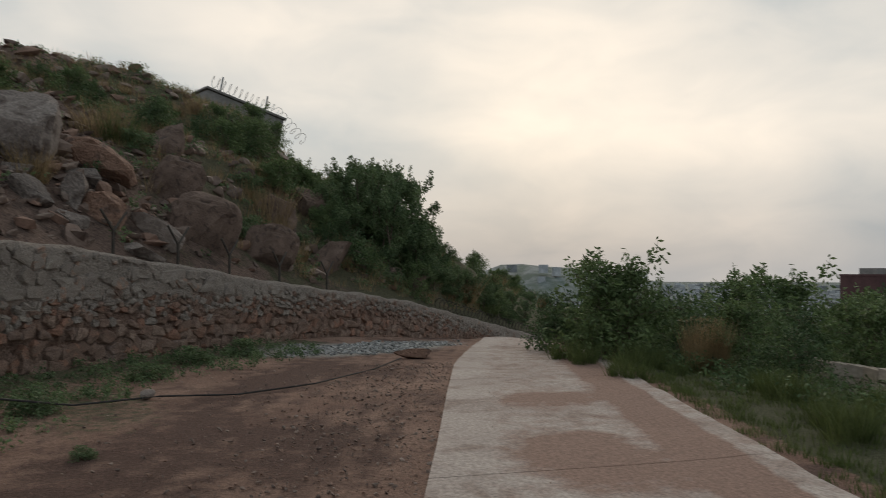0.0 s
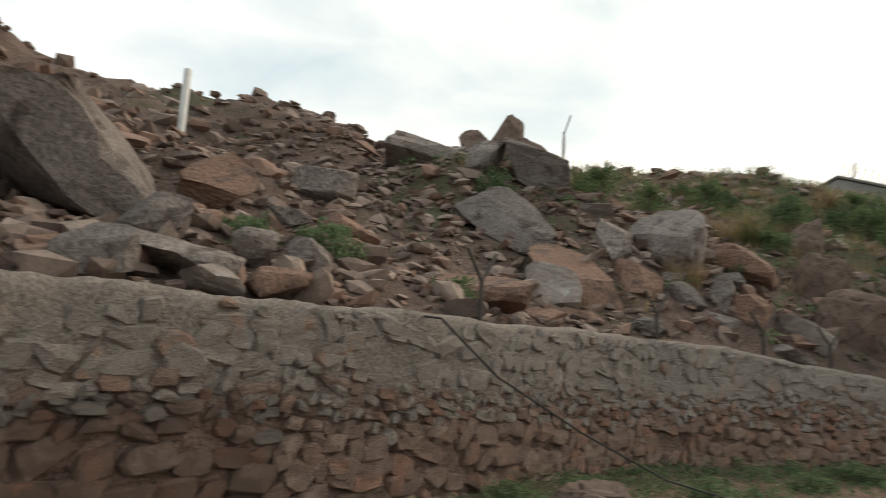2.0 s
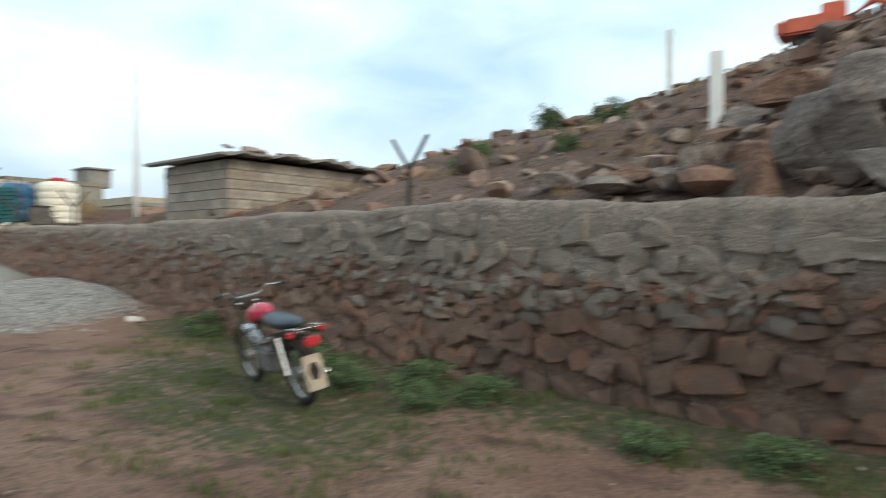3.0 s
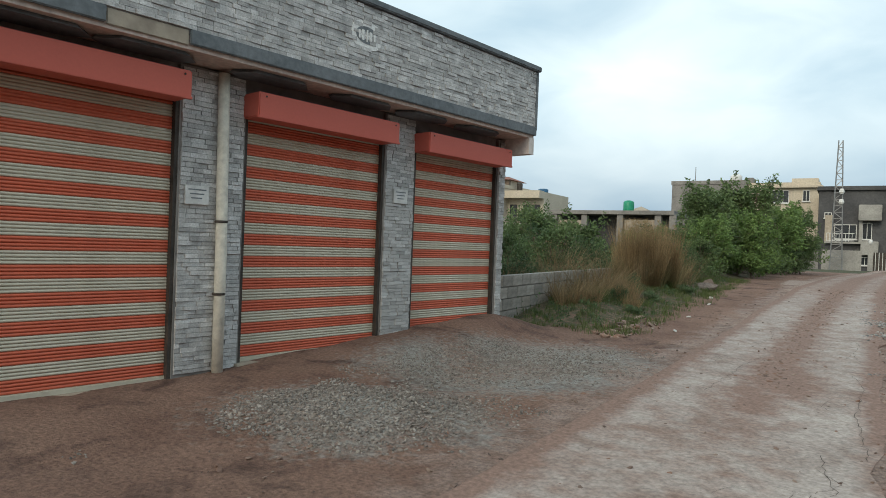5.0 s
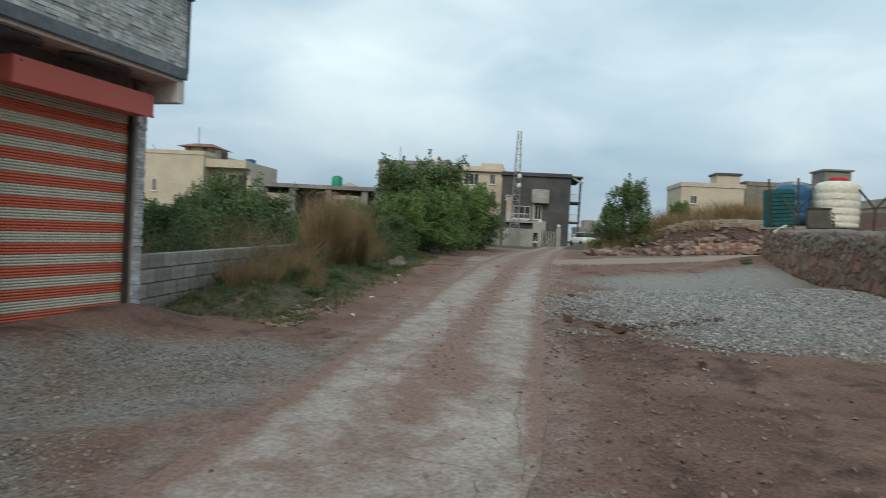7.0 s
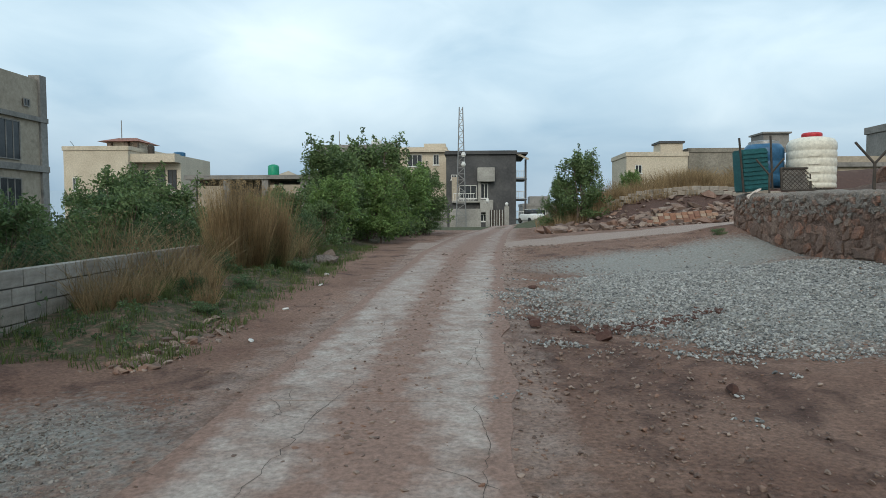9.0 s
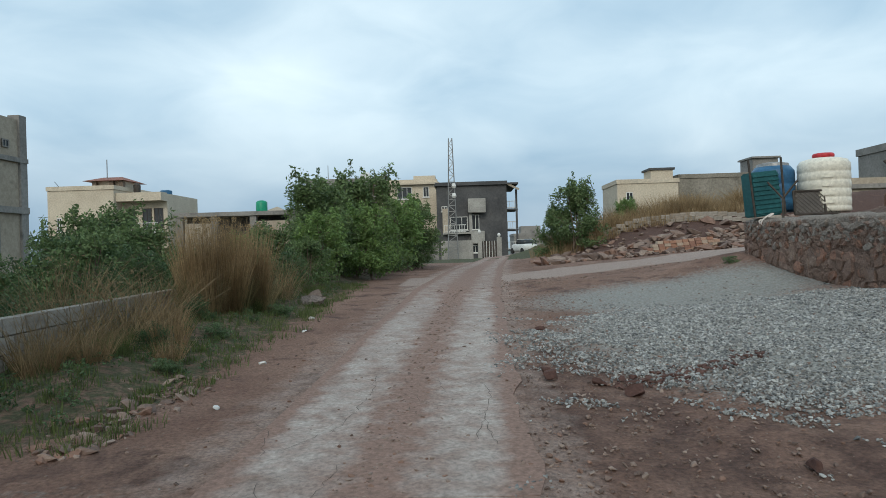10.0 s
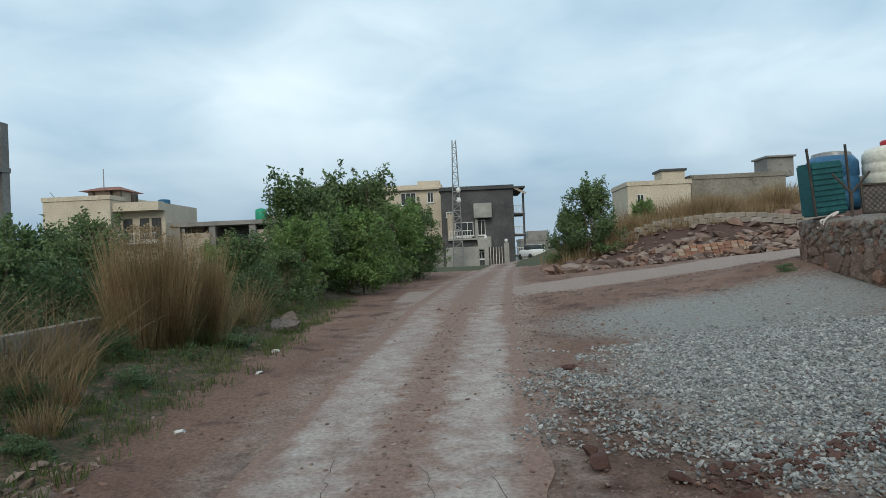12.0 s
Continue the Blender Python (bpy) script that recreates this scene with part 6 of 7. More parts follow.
# ---- motorcycle: local y forward ----
bike = thing("motorcycle", "parked small red motorcycle with a black seat on its side stand", "motorcycle", pose(4.36, 5.45, 0.055, 0, -11, -14))
def ring_tube(r, t, sides=28, cx=0.0, cy=0.0, cz=0.0):
    return tube([(cx, cy + r * math.cos(a), cz + r * math.sin(a)) for a in np.linspace(0, 2 * math.pi, sides + 1)], t, 8)
for y in (0.0, 1.2):
    wheel = part("wheel", tube([(-0.06, y, 0.29), (0.06, y, 0.29)], 0.055, 12), STEEL, bike, "wire-spoked wheel")
    part("tyre", ring_tube(0.255, 0.038, 28, 0, y, 0.29), RUBBER, wheel, "black tyre", True)
    part("rim", ring_tube(0.222, 0.014, 28, 0, y, 0.29), CHROME, wheel, "", True)
    for k in range(18):
        a = k * math.pi / 9
        part("spoke", tube([(0.03 * (-1) ** k, y + 0.05 * math.cos(a), 0.29 + 0.05 * math.sin(a)), (0, y + 0.22 * math.cos(a + 0.15), 0.29 + 0.22 * math.sin(a + 0.15))], 0.0025, 4), STEEL, wheel)
def fender(y, a0, a1, r, width):
    bm = bmesh.new()
    rows = [[bm.verts.new((x, y + (r - 0.25 * x * x / width) * math.cos(a), 0.29 + (r - 2.2 * x * x) * math.sin(a))) for x in np.linspace(-width, width, 7)] for a in np.linspace(radians(a0), radians(a1), 14)]
    for p, q3 in zip(rows, rows[1:]):
        for k in range(6):
            bm.faces.new((p[k], p[k + 1], q3[k + 1], q3[k]))
    bmesh.ops.solidify(bm, geom=bm.faces[:], thickness=0.006)
    return bm
part("rear_fender", fender(0.0, 60, 200, 0.33, 0.065), DARK, bike, "", True)
part("front_fender", fender(1.2, 15, 150, 0.33, 0.06), CHROME, bike, "chrome front fender", True)
part("mud_flap", box(-0.085, 0.085, -0.40, -0.385, 0.12, 0.42, 0.01), TANWALL, bike, "tan rubber mud flap", m=pose(0, 0.02, 0, -12, 0, 0))
v, f = ICO[3]
tank_v = v * (0.125, 0.25, 0.115)
tank_v[:, 2] = np.where(tank_v[:, 2] < -0.05, -0.05, tank_v[:, 2])
tank_v[:, 0] *= 1 - 0.35 * np.clip(-tank_v[:, 1] / 0.25, 0, 1)
put("fuel_tank", array_mesh("fuel_tank", tank_v, f, mat("tank_enamel", (0.42, 0.03, 0.06), (0.50, 0.05, 0.09), 3, 0.25, 0.0, coat=0.5), True), bike, "glossy crimson fuel tank", pose(0, 0.68, 0.76, -8))
seat_v = v * (0.125, 0.36, 0.07)
seat_v[:, 2] = np.where(seat_v[:, 2] < -0.035, -0.035, seat_v[:, 2]) + 0.25 * seat_v[:, 1] ** 2
put("seat", array_mesh("seat", seat_v, f, mat("seat_vinyl", (0.03, 0.045, 0.065), (0.05, 0.07, 0.09), 5, 0.35, 0.05), True), bike, "black vinyl seat", pose(0, 0.18, 0.735, 2))
part("frame", tube([(0, 1.0, 0.80), (0, 0.75, 0.55), (0, 0.62, 0.26), (0, 0.35, 0.24), (0, 0.0, 0.62), (0, -0.3, 0.68)], 0.02, 7), DARK, bike)
part("engine", box(-0.11, 0.11, 0.40, 0.72, 0.24, 0.46, 0.03), STEEL, bike, "finned alloy engine")
for k in range(5):
    part("cooling_fin", box(-0.085, 0.085, 0.62, 0.80, 0.38 + k * 0.028, 0.39 + k * 0.028), STEEL, bike)
part("exhaust", tube([(0.10, 0.74, 0.36), (0.14, 0.62, 0.20), (0.15, 0.3, 0.20), (0.15, -0.25, 0.30)], 0.028, 10), CHROME, bike, "chrome exhaust pipe", True)
for x in (-0.11, 0.11):
    part("fork", tube([(x * 0.75, 1.2, 0.29), (x * 0.75, 1.0, 0.86)], 0.021, 8), CHROME, bike)
    part("shock_absorber", tube([(x, 0.0, 0.30), (x, 0.10, 0.62)], 0.028, 8), CHROME, bike)
    mirror = part("mirror", lathe([(0.055, 0), (0.06, 0.012), (0.03, 0.02)], 16), DARK, bike, m=pose(x * 2.2, 0.93, 1.19, 90))
    part("mirror_stalk", tube([(x * 2.1, 0.94, 1.0), (x * 2.2, 0.93, 1.18)], 0.007, 5), DARK, bike)
    part("grip", tube([(x * 2.6, 0.86, 0.99), (x * 3.4, 0.83, 0.99)], 0.018, 8), RUBBER, bike)
    part("indicator", lathe([(0.01, 0), (0.03, 0.02), (0.03, 0.05), (0.01, 0.06)], 10), LID, bike, m=pose(x * 1.3, -0.28, 0.66))
part("handlebar", tube([(-0.33, 0.84, 0.99), (-0.2, 0.92, 0.99), (-0.1, 0.97, 0.92), (0.1, 0.97, 0.92), (0.2, 0.92, 0.99), (0.33, 0.84, 0.99)], 0.012, 7), CHROME, bike)
part("headlight", lathe([(0.05, 0), (0.085, 0.04), (0.09, 0.11), (0.06, 0.13)], 18), DARK, bike, "", True, pose(0, 1.04, 0.86, -90))
part("windscreen", box(-0.06, 0.06, 1.10, 1.106, 0.90, 0.97, 0.002), DARK, bike, "small dark fly screen", m=pose(0, 0.02, 0, 8))
part("tail_light", box(-0.07, 0.07, -0.40, -0.33, 0.58, 0.66, 0.02), LID, bike, "red tail light")
part("side_panel", box(-0.115, 0.115, 0.1, 0.36, 0.46, 0.62, 0.04), DARK, bike)
part("luggage_rack", tube([(-0.10, -0.15, 0.72), (-0.10, -0.38, 0.74), (0.10, -0.38, 0.74), (0.10, -0.15, 0.72)], 0.009, 6), CHROME, bike)
part("side_stand", tube([(-0.08, 0.5, 0.28), (-0.20, 0.46, 0.0)], 0.012, 6), DARK, bike)

# ---- excavator on the ridge: local x along its length ----
digger = thing("excavator", "orange tracked excavator standing on the ridge", "excavator", pose(35.3, 6.6, hill_at(35.3, 6.6) - 0.4, 0, 0, -85) @ Matrix.Scale(0.85, 4))
for y in (-0.9, 0.9):
    track = part("track", box(-1.6, 1.6, y - 0.25, y + 0.25, 0.0, 0.75, 0.25), RUBBER, digger)
    for k in range(5):
        part("roller", tube([(-1.2 + 0.6 * k, y - 0.27, 0.3), (-1.2 + 0.6 * k, y + 0.27, 0.3)], 0.16, 10), DARK, track)
part("house", box(-1.9, 0.9, -1.1, 1.1, 0.85, 1.75, 0.12), ORANGE, digger, "orange engine housing")
cab = part("cab", box(-0.2, 1.0, 0.1, 1.1, 1.7, 2.65, 0.08), ORANGE, digger)
part("cab_window", box(0.0, 0.85, 1.09, 1.115, 1.85, 2.5), GLASS, cab)
part("boom", tube([(0.9, -0.2, 1.3), (2.2, -0.2, 2.25), (3.3, -0.2, 1.8)], 0.2, 6), ORANGE, digger)
part("stick", tube([(3.3, -0.2, 1.85), (3.6, -0.2, 0.6)], 0.16, 6), ORANGE, digger)
part("bucket", box(3.4, 4.1, -0.65, 0.25, 0.05, 0.75, 0.15), DARK, digger)
part("counterweight", box(-2.3, -1.85, -1.05, 1.05, 0.9, 1.7, 0.12), ORANGE, digger)

# ---- low block walls ----
def block_wall(name, points, courses, label, base=None, z_step=0.2):
    """A garden wall of concrete blocks along points, course on course."""
    ob = thing(name, label, "block wall", kind="structure")
    for (xa, ya), (xb, yb) in zip(points, points[1:]):
        length, turn = math.hypot(xb - xa, yb - ya), math.degrees(math.atan2(yb - ya, xb - xa))
        count = max(1, round(length / 0.4))
        for row in range(courses):
            for k in range(count + (row % 2)):
                a, b = max(0, k - 0.5 * (row % 2)), min(count, k + 1 - 0.5 * (row % 2))
                x, y = xa + (xb - xa) * (a + b) / 2 / count, ya + (yb - ya) * (a + b) / 2 / count
                z = (base(x, y) if base else ground_at(x, y)) - 0.12 + row * z_step
                m = pose(x, y, z, 0, 0, turn) @ Matrix.Translation((-(b - a) * length / count / 2 + 0.006, -0.075, 0)) @ Matrix.Diagonal(((b - a) * length / count - 0.012, 0.15, z_step - 0.012, 1))
                put("block", me_block, ob, m=m)
    return ob


flat = lambda x, y: 0.12 + 0.05 * (y - 11) / 6.4
block_wall("wall_north", [(-4.62, 10.75), (-4.72, 14.2), (-4.78, 17.4)], 5, "low wall of grey concrete blocks beside the shops", flat, 0.19)
block_wall("wall_plot", [(-4.66, 17.9), (-4.6, 18.3)], 3, "broken end of a block wall in the weeds", lambda x, y: 0.35)
block_wall("wall_south", [(-6.9, -5.6), (-7.9, -8.4), (-8.4, -10.4)], 3, "low grey block wall half hidden by shrubs")
block_wall("wall_bank", [(6.6, 37.0), (8.5, 36.8), (10.5, 36.2), (12.5, 35.0), (13.6, 34.2)], 2, "line of pale blocks along the top of the bank", lambda x, y: ground_at(x, y) + 0.12)
stack = thing("brick_stack", "long low stack of red bricks beside the side road", "bricks")
brick = piece_mat("red_brick", [(0.36, 0.20, 0.14), (0.42, 0.28, 0.21), (0.30, 0.17, 0.13), (0.45, 0.36, 0.29)], 9)
me_brick = me_block.copy()
me_brick.materials.clear()
me_brick.materials.append(brick)
rng = np.random.RandomState(17)
for row in range(4):
    for k in range(15 - 2 * row):
        x, y = 6.9 + 0.24 * k + 0.2 * row, 31.7 + 0.02 * k
        put("brick", me_brick, stack, m=pose(x, y, ground_at(x, y) - 0.02 + row * 0.115, 0, 0, rng.uniform(-5, 5) + 4) @ Matrix.Diagonal((0.225, 0.2, 0.11, 1)))

# ---- houses ----
def window(parent, x0, x1, z0, z1, y, axis="y", sill=True, name="window", frame_mat=None):
    """A window set in a face: frame, recessed pane, mullion and sill. The face lies at y (or x) and looks towards -y (or +x)."""
    w = x1 - x0
    ob = new(name)
    ob.parent = parent
    ob.matrix_basis = pose(x0, y, z0) if axis == "y" else pose(y, x0, z0, 0, 0, 90)
    fm = frame_mat or WHITE
    h = z1 - z0
    part("pane", box(0, w, -0.02, 0.0, 0, h), GLASS, ob)
    bm = bmesh.new()
    for b in ((0, w, -0.06, 0, 0, 0.07), (0, w, -0.06, 0, h - 0.07, h), (0, 0.07, -0.06, 0, 0.07, h - 0.07), (w - 0.07, w, -0.06, 0, 0.07, h - 0.07)):
        box(*b, 0, bm)
    part("frame", bm, fm, ob)
    for k in range(1, max(2, round(w / 0.7))):
        part("mullion", box(w * k / max(2, round(w / 0.7)) - 0.03, w * k / max(2, round(w / 0.7)) + 0.03, -0.05, -0.021, 0.07, h - 0.07), fm, ob)
    if sill:
        part("sill", box(-0.1, w + 0.1, -0.16, 0, -0.1, -0.005), fm, ob)
    return ob


def house(name, label, x0, x1, y0, y1, z0, z1, material, roof=True, rim=0.5):
    ob = thing(name, label, "house", pose(0, 0, 0))
    part("wall", box(x0, x1, y0, y1, z0, z1, 0.03), material, ob)
    if roof:
        bm = bmesh.new()
        for b in ((x0 - 0.1, x1 + 0.1, y0 - 0.1, y0 + 0.12, z1 + 0.004, z1 + rim), (x0 - 0.1, x1 + 0.1, y1 - 0.12, y1 + 0.1, z1 + 0.004, z1 + rim), (x0 - 0.1, x0 + 0.12, y0 + 0.12, y1 - 0.12, z1 + 0.004, z1 + rim), (x1 - 0.12, x1 + 0.1, y0 + 0.12, y1 - 0.12, z1 + 0.004, z1 + rim)):
            box(*b, 0, bm)
        part("parapet", bm, material, ob)
    return ob


def railing(parent, x0, x1, y, z, tall=0.9, axis="y"):
    ob = new("railing")
    ob.parent = parent
    ob.matrix_basis = pose(x0, y, z) if axis == "y" else pose(y, x0, z, 0, 0, 90)
    for h in (tall, 0.1):
        part("rail", tube([(0, 0, h), (x1 - x0, 0, h)], 0.04, 6), WHITE, ob)
    for k in range(int((x1 - x0) / 0.3) + 1):
        part("baluster", tube([(k * 0.3, 0, 0), (k * 0.3, 0, tall)], 0.025, 5), WHITE, ob)
    return ob


# dark three-storey house at the end of the road
dark = house("dark_house", "unplastered dark grey three-storey house with pale balconies", -2.9, 5.6, 86, 97, -1.5, 8.9, DARKWALL)
part("roof_slab", box(-3.1, 7.0, 85.7, 97.3, 8.95, 9.15), DARKWALL, dark)
part("sloped_eave", tube([(5.7, 85.9, 9.0), (7.1, 85.9, 8.3)], 0.16, 4), TANWALL, dark)
recess = part("porch", box(-2.2, 2.3, 85.4, 85.97, 3.1, 3.3), YARD, dark, "pale balcony slab")
railing(dark, -2.0, 0.6, 85.45, 3.3)
part("porch_wall", box(-2.2, -1.4, 85.45, 85.96, 3.3, 6.2), TANWALL, dark)
part("porch_column", box(1.0, 1.3, 85.4, 85.9, 3.3, 6.0), YARD, dark)
part("upper_balcony", box(0.9, 3.0, 84.9, 85.97, 5.6, 7.3, 0.05), YARD, dark, "pale plastered balcony front")
part("lower_balcony", box(1.2, 2.8, 84.9, 85.97, 1.9, 3.4, 0.05), YARD, dark)
window(dark, -1.3, 0.8, 3.6, 5.2, 85.98)
window(dark, 1.3, 2.2, 3.6, 5.4, 85.98)
window(dark, 0.9, 2.4, 0.8, 1.7, 85.98)
window(dark, -2.3, -1.6, 5.9, 6.5, 85.98)
for z in (0.9, 3.4, 5.9):
    part("side_balcony", box(5.6, 7.0, 87, 92, z, z + 0.18), DARKWALL, dark)
    railing(dark, 5.7, 6.95, 87.05, z + 0.18)
    window(dark, 87.4, 90.5, z + 0.2, z + 2.1, 5.63, "x")
    part("side_column", box(6.7, 6.95, 86.9, 87.0, z + 0.2, z + 2.5), DARKWALL, dark)
cream = house("cream_house", "cream house with a flat roof behind the dark house", -11.2, -3.2, 95, 104, -1, 10.3, PLASTER)
part("eave", box(-11.5, -2.8, 94.4, 104, 10.1, 10.35), PLASTER, cream)
part("stair_head", box(-6.4, -3.4, 97, 100, 10.8, 11.5), PLASTER, cream)
window(cream, -5.0, -4.2, 8.4, 9.8, 94.98)
window(cream, -8.5, -6.5, 8.2, 9.8, 94.98)
grey = house("grey_house", "grey rendered house half hidden by trees", -20.6, -11.3, 94, 103, -1, 10.6, GREYWALL)
window(grey, -18.5, -16.5, 7.5, 9.2, 93.98)
window(grey, -15, -13.4, 7.5, 9.2, 93.98)
part("roof_tank", lathe([(0.7, 10.9), (0.75, 11.9), (0.4, 12.2)], 16, None, (-13.0, 97, 0)), WHITE, grey, "white roof water tank", True)
part("roof_room", box(-11.8, -10.8, 96, 99, 10.6, 11.6), GREYWALL, grey)
part("aerial", tube([(-18, 96, 10.6), (-18, 96, 13.2)], 0.05, 5), STEEL, grey)

# boundary wall and gate before the dark house
yard = thing("yard_wall", "white and grey boundary wall with a steel gate", "wall")
part("wall_panel", box(-3.4, -1.9, 61.8, 62.0, -0.2, 2.0, 0.02), GREYWALL, yard)
part("wall_panel", box(-1.7, 1.0, 62.0, 62.2, -0.2, 2.1, 0.02), YARD, yard)
part("gate_pillar", box(1.4, 1.75, 61.9, 62.3, -0.2, 2.6, 0.03), YARD, yard)
part("gate_pillar", box(3.0, 3.4, 61.9, 62.3, -0.2, 2.3, 0.03), YARD, yard)
gate = part("gate", box(1.77, 2.98, 62.05, 62.1, 0.4, 2.0, 0.01), DARK, yard, "dark steel gate")
for k in range(5):
    part("gate_bar", tube([(1.9 + k * 0.23, 62.0, 0.4), (1.9 + k * 0.23, 62.0, 2.0)], 0.025, 5), WHITE, gate)
for x in (1.55, 3.2):
    lamp = part("gate_lamp", lathe([(0.05, 0), (0.14, 0.12), (0.14, 0.26), (0.04, 0.34)], 12), WHITE, yard, "white globe gate lamp", True, pose(x, 62.1, 2.6 if x < 2 else 2.3))

# lattice power pole
pylon = thing("lattice_pole", "tall steel lattice power pole beside the road", "pole", pose(-0.68, 60.9, 0.4))
for sx in (-1, 1):
    for sy in (-1, 1):
        part("leg", tube([(0.42 * sx, 0.3 * sy, 0), (0.14 * sx, 0.12 * sy, 10.15)], 0.045, 5), STEEL, pylon)
for k in range(20):
    z, z2 = k * 0.5 + 0.1, k * 0.5 + 0.6
    a, b = 0.42 - 0.0276 * z, 0.42 - 0.0276 * z2
    part("brace", tube([(-a, -0.3 + 0.0177 * z, z), (b, -0.3 + 0.0177 * z2, z2)] if k % 2 else [(a, -0.3 + 0.0177 * z, z), (-b, -0.3 + 0.0177 * z2, z2)], 0.035, 4), STEEL, pylon)
    part("rung", tube([(-a, -0.3 + 0.0177 * z, z), (a, -0.3 + 0.0177 * z, z)], 0.035, 4), STEEL, pylon)
for z in (6.0, 5.2):
    part("insulator", lathe([(0.12, 0), (0.2, 0.15), (0.12, 0.4)], 10), WHITE, pylon, m=pose(0.2, -0.3, z))

# white house with a tiled roof room
white = house("white_house", "weathered cream two-storey house with a red-tiled roof room", -48.3, -40.4, 82, 93, -1.5, 9.4, PLASTER)
part("wing", box(-40.4, -35.0, 84, 93, -1.5, 8.9), PLASTER, white)
part("balcony_slab", box(-40.4, -35.4, 82.6, 84, 4.2, 4.5), WHITE, white)
part("balcony_roof", box(-40.4, -35.0, 82.4, 84, 8.0, 9.0), PLASTER, white)
railing(white, -40.2, -35.6, 82.7, 4.5)
for x in (-40.0, -38.0, -36.6):
    window(white, x, x + 1.1, 4.9, 7.2, 83.98, frame_mat=DARK)
part("roof_room", box(-44.5, -40.8, 85, 89, 9.4, 10.7), PLASTER, white)
for x in (-44.3, -42.2, -41.0):
    part("room_post", box(x, x + 0.5, 84.4, 84.9, 9.4, 10.7), BARK, white)
bm = bmesh.new()
vs = [bm.verts.new(p) for p in ((-45.3, 84, 10.7), (-40.2, 84, 10.7), (-40.2, 89.8, 10.7), (-45.3, 89.8, 10.7), (-44, 86.5, 11.35), (-41.6, 86.5, 11.35))]
for q4 in ((0, 1, 5, 4), (1, 2, 5), (2, 3, 4, 5), (3, 0, 4), (3, 2, 1, 0)):
    bm.faces.new([vs[i] for i in q4])
part("tiled_roof", bm, mat("roof_tile", (0.22, 0.10, 0.075), (0.28, 0.13, 0.10), 2, 0.8, 0.3), white, "dark red tiled roof")
part("aerial", tube([(-43, 85.5, 11), (-43, 85.5, 13.4)], 0.06, 5), STEEL, white)
part("roof_tank", lathe([(0.4, 9.3), (0.42, 10.2), (0.2, 10.5)], 12, None, (-39.6, 86, 0)), DARK, white)
part("roof_tank", lathe([(0.7, 9.0), (0.7, 9.4), (0.5, 9.5)], 12, None, (-36, 86, 0)), BLUE, white)
window(white, -47.2, -46.6, 4.6, 6.2, 81.98)

# open block building between
low_b = thing("frame_building", "unfinished single-storey frame building with a flat concrete roof", "building")
part("roof_slab", box(-31.5, -16.5, 77, 86, 5.6, 6.05), GREYWALL, low_b)
for x in (-31, -27.2, -22.9, -18.6, -17):
    part("column", box(x, x + 0.7, 77.2, 77.8, -1, 5.6), GREYWALL, low_b)
part("infill", box(-31, -16.8, 80, 80.3, -1, 5.6), DARKWALL, low_b)
part("brick_infill", box(-30.2, -27.3, 77.5, 77.7, -1, 4.9), TANWALL, low_b)
part("brick_infill", box(-22.1, -18.7, 77.5, 77.7, -1, 5.0), TANWALL, low_b)
green = thing("roof_tank", "bright green plastic roof tank", "water tank", pose(-22.1, 79, 6.05))
part("body", lathe([(0.6, 0), (0.62, 0.1), (0.62, 1.05), (0.5, 1.2), (0.2, 1.3)], 16), GREEN, green, smooth=True)
for x, y, w, h in ((-26, 96, 5, 7.6), (-19.5, 100, 5, 6.8), (-31, 110, 6, 6)):
    far = house("far_house", "distant pale house with a pitched roof", x - w / 2, x + w / 2, y, y + 6, -2, h - 1.1, PLASTER, False)
    bm = bmesh.new()
    vs = [bm.verts.new(p) for p in ((x - w / 2 - 0.4, y - 0.4, h - 1.1), (x + w / 2 + 0.4, y - 0.4, h - 1.1), (x + w / 2 + 0.4, y + 6.4, h - 1.1), (x - w / 2 - 0.4, y + 6.4, h - 1.1), (x, y + 3, h + 0.4))]
    for q4 in ((0, 1, 4), (1, 2, 4), (2, 3, 4), (3, 0, 4), (3, 2, 1, 0)):
        bm.faces.new([vs[i] for i in q4])
    part("roof", bm, TANWALL, far)

# block shell on the west plots
shell = thing("block_shell", "unfinished two-storey building of bare concrete blocks", "building")
part("wall", box(-36, -27.9, 36.0, 36.3, -2, 10.3), TANWALL, shell)
part("side_wall", box(-27.9, -27.6, 36, 47.5, -2, 10.3), TANWALL, shell)
part("floor_slab", box(-36, -27.4, 36, 47.6, 4.4, 4.8), GREYWALL, shell)
part("floor_slab", box(-36, -27.4, 36, 47.6, 7.6, 7.9), GREYWALL, shell)
part("column", box(-28.2, -27.45, 46.9, 47.55, -2, 10.6), GREYWALL, shell)
for z in (5.0, 1.5):
    window(shell, 42.5, 45.0, z, z + 2.4, -27.55, "x", sill=False, frame_mat=GREYWALL)
window(shell, 45.4, 46.0, 8.4, 8.9, -27.55, "x", sill=False, frame_mat=GREYWALL)

# houses beyond the bank
STAINED = mat("stained_grey_render", (0.19, 0.172, 0.145), (0.275, 0.25, 0.212), 0.35, 0.92, 0.3, 14, (0.14, 0.125, 0.105), 0.42, grit=0.3)
tan = house("tan_house", "bare tan-grey flat-roofed house on the rise", 26.2, 37.0, 86, 95, 0, 9.0, STAINED)
part("stair_head", box(35.2, 38.2, 86.5, 90, 9.0, 11.2), GREYWALL, tan)
part("eave", box(35.0, 38.4, 86.2, 90.3, 11.2, 11.4), GREYWALL, tan)
ivory = house("ivory_house", "ivory flat-roofed house on the rise", 18.4, 25.5, 84, 92, 0, 8.4, PLASTER)
part("stair_head", box(22.6, 25.2, 85, 88, 8.4, 10.0), PLASTER, ivory)
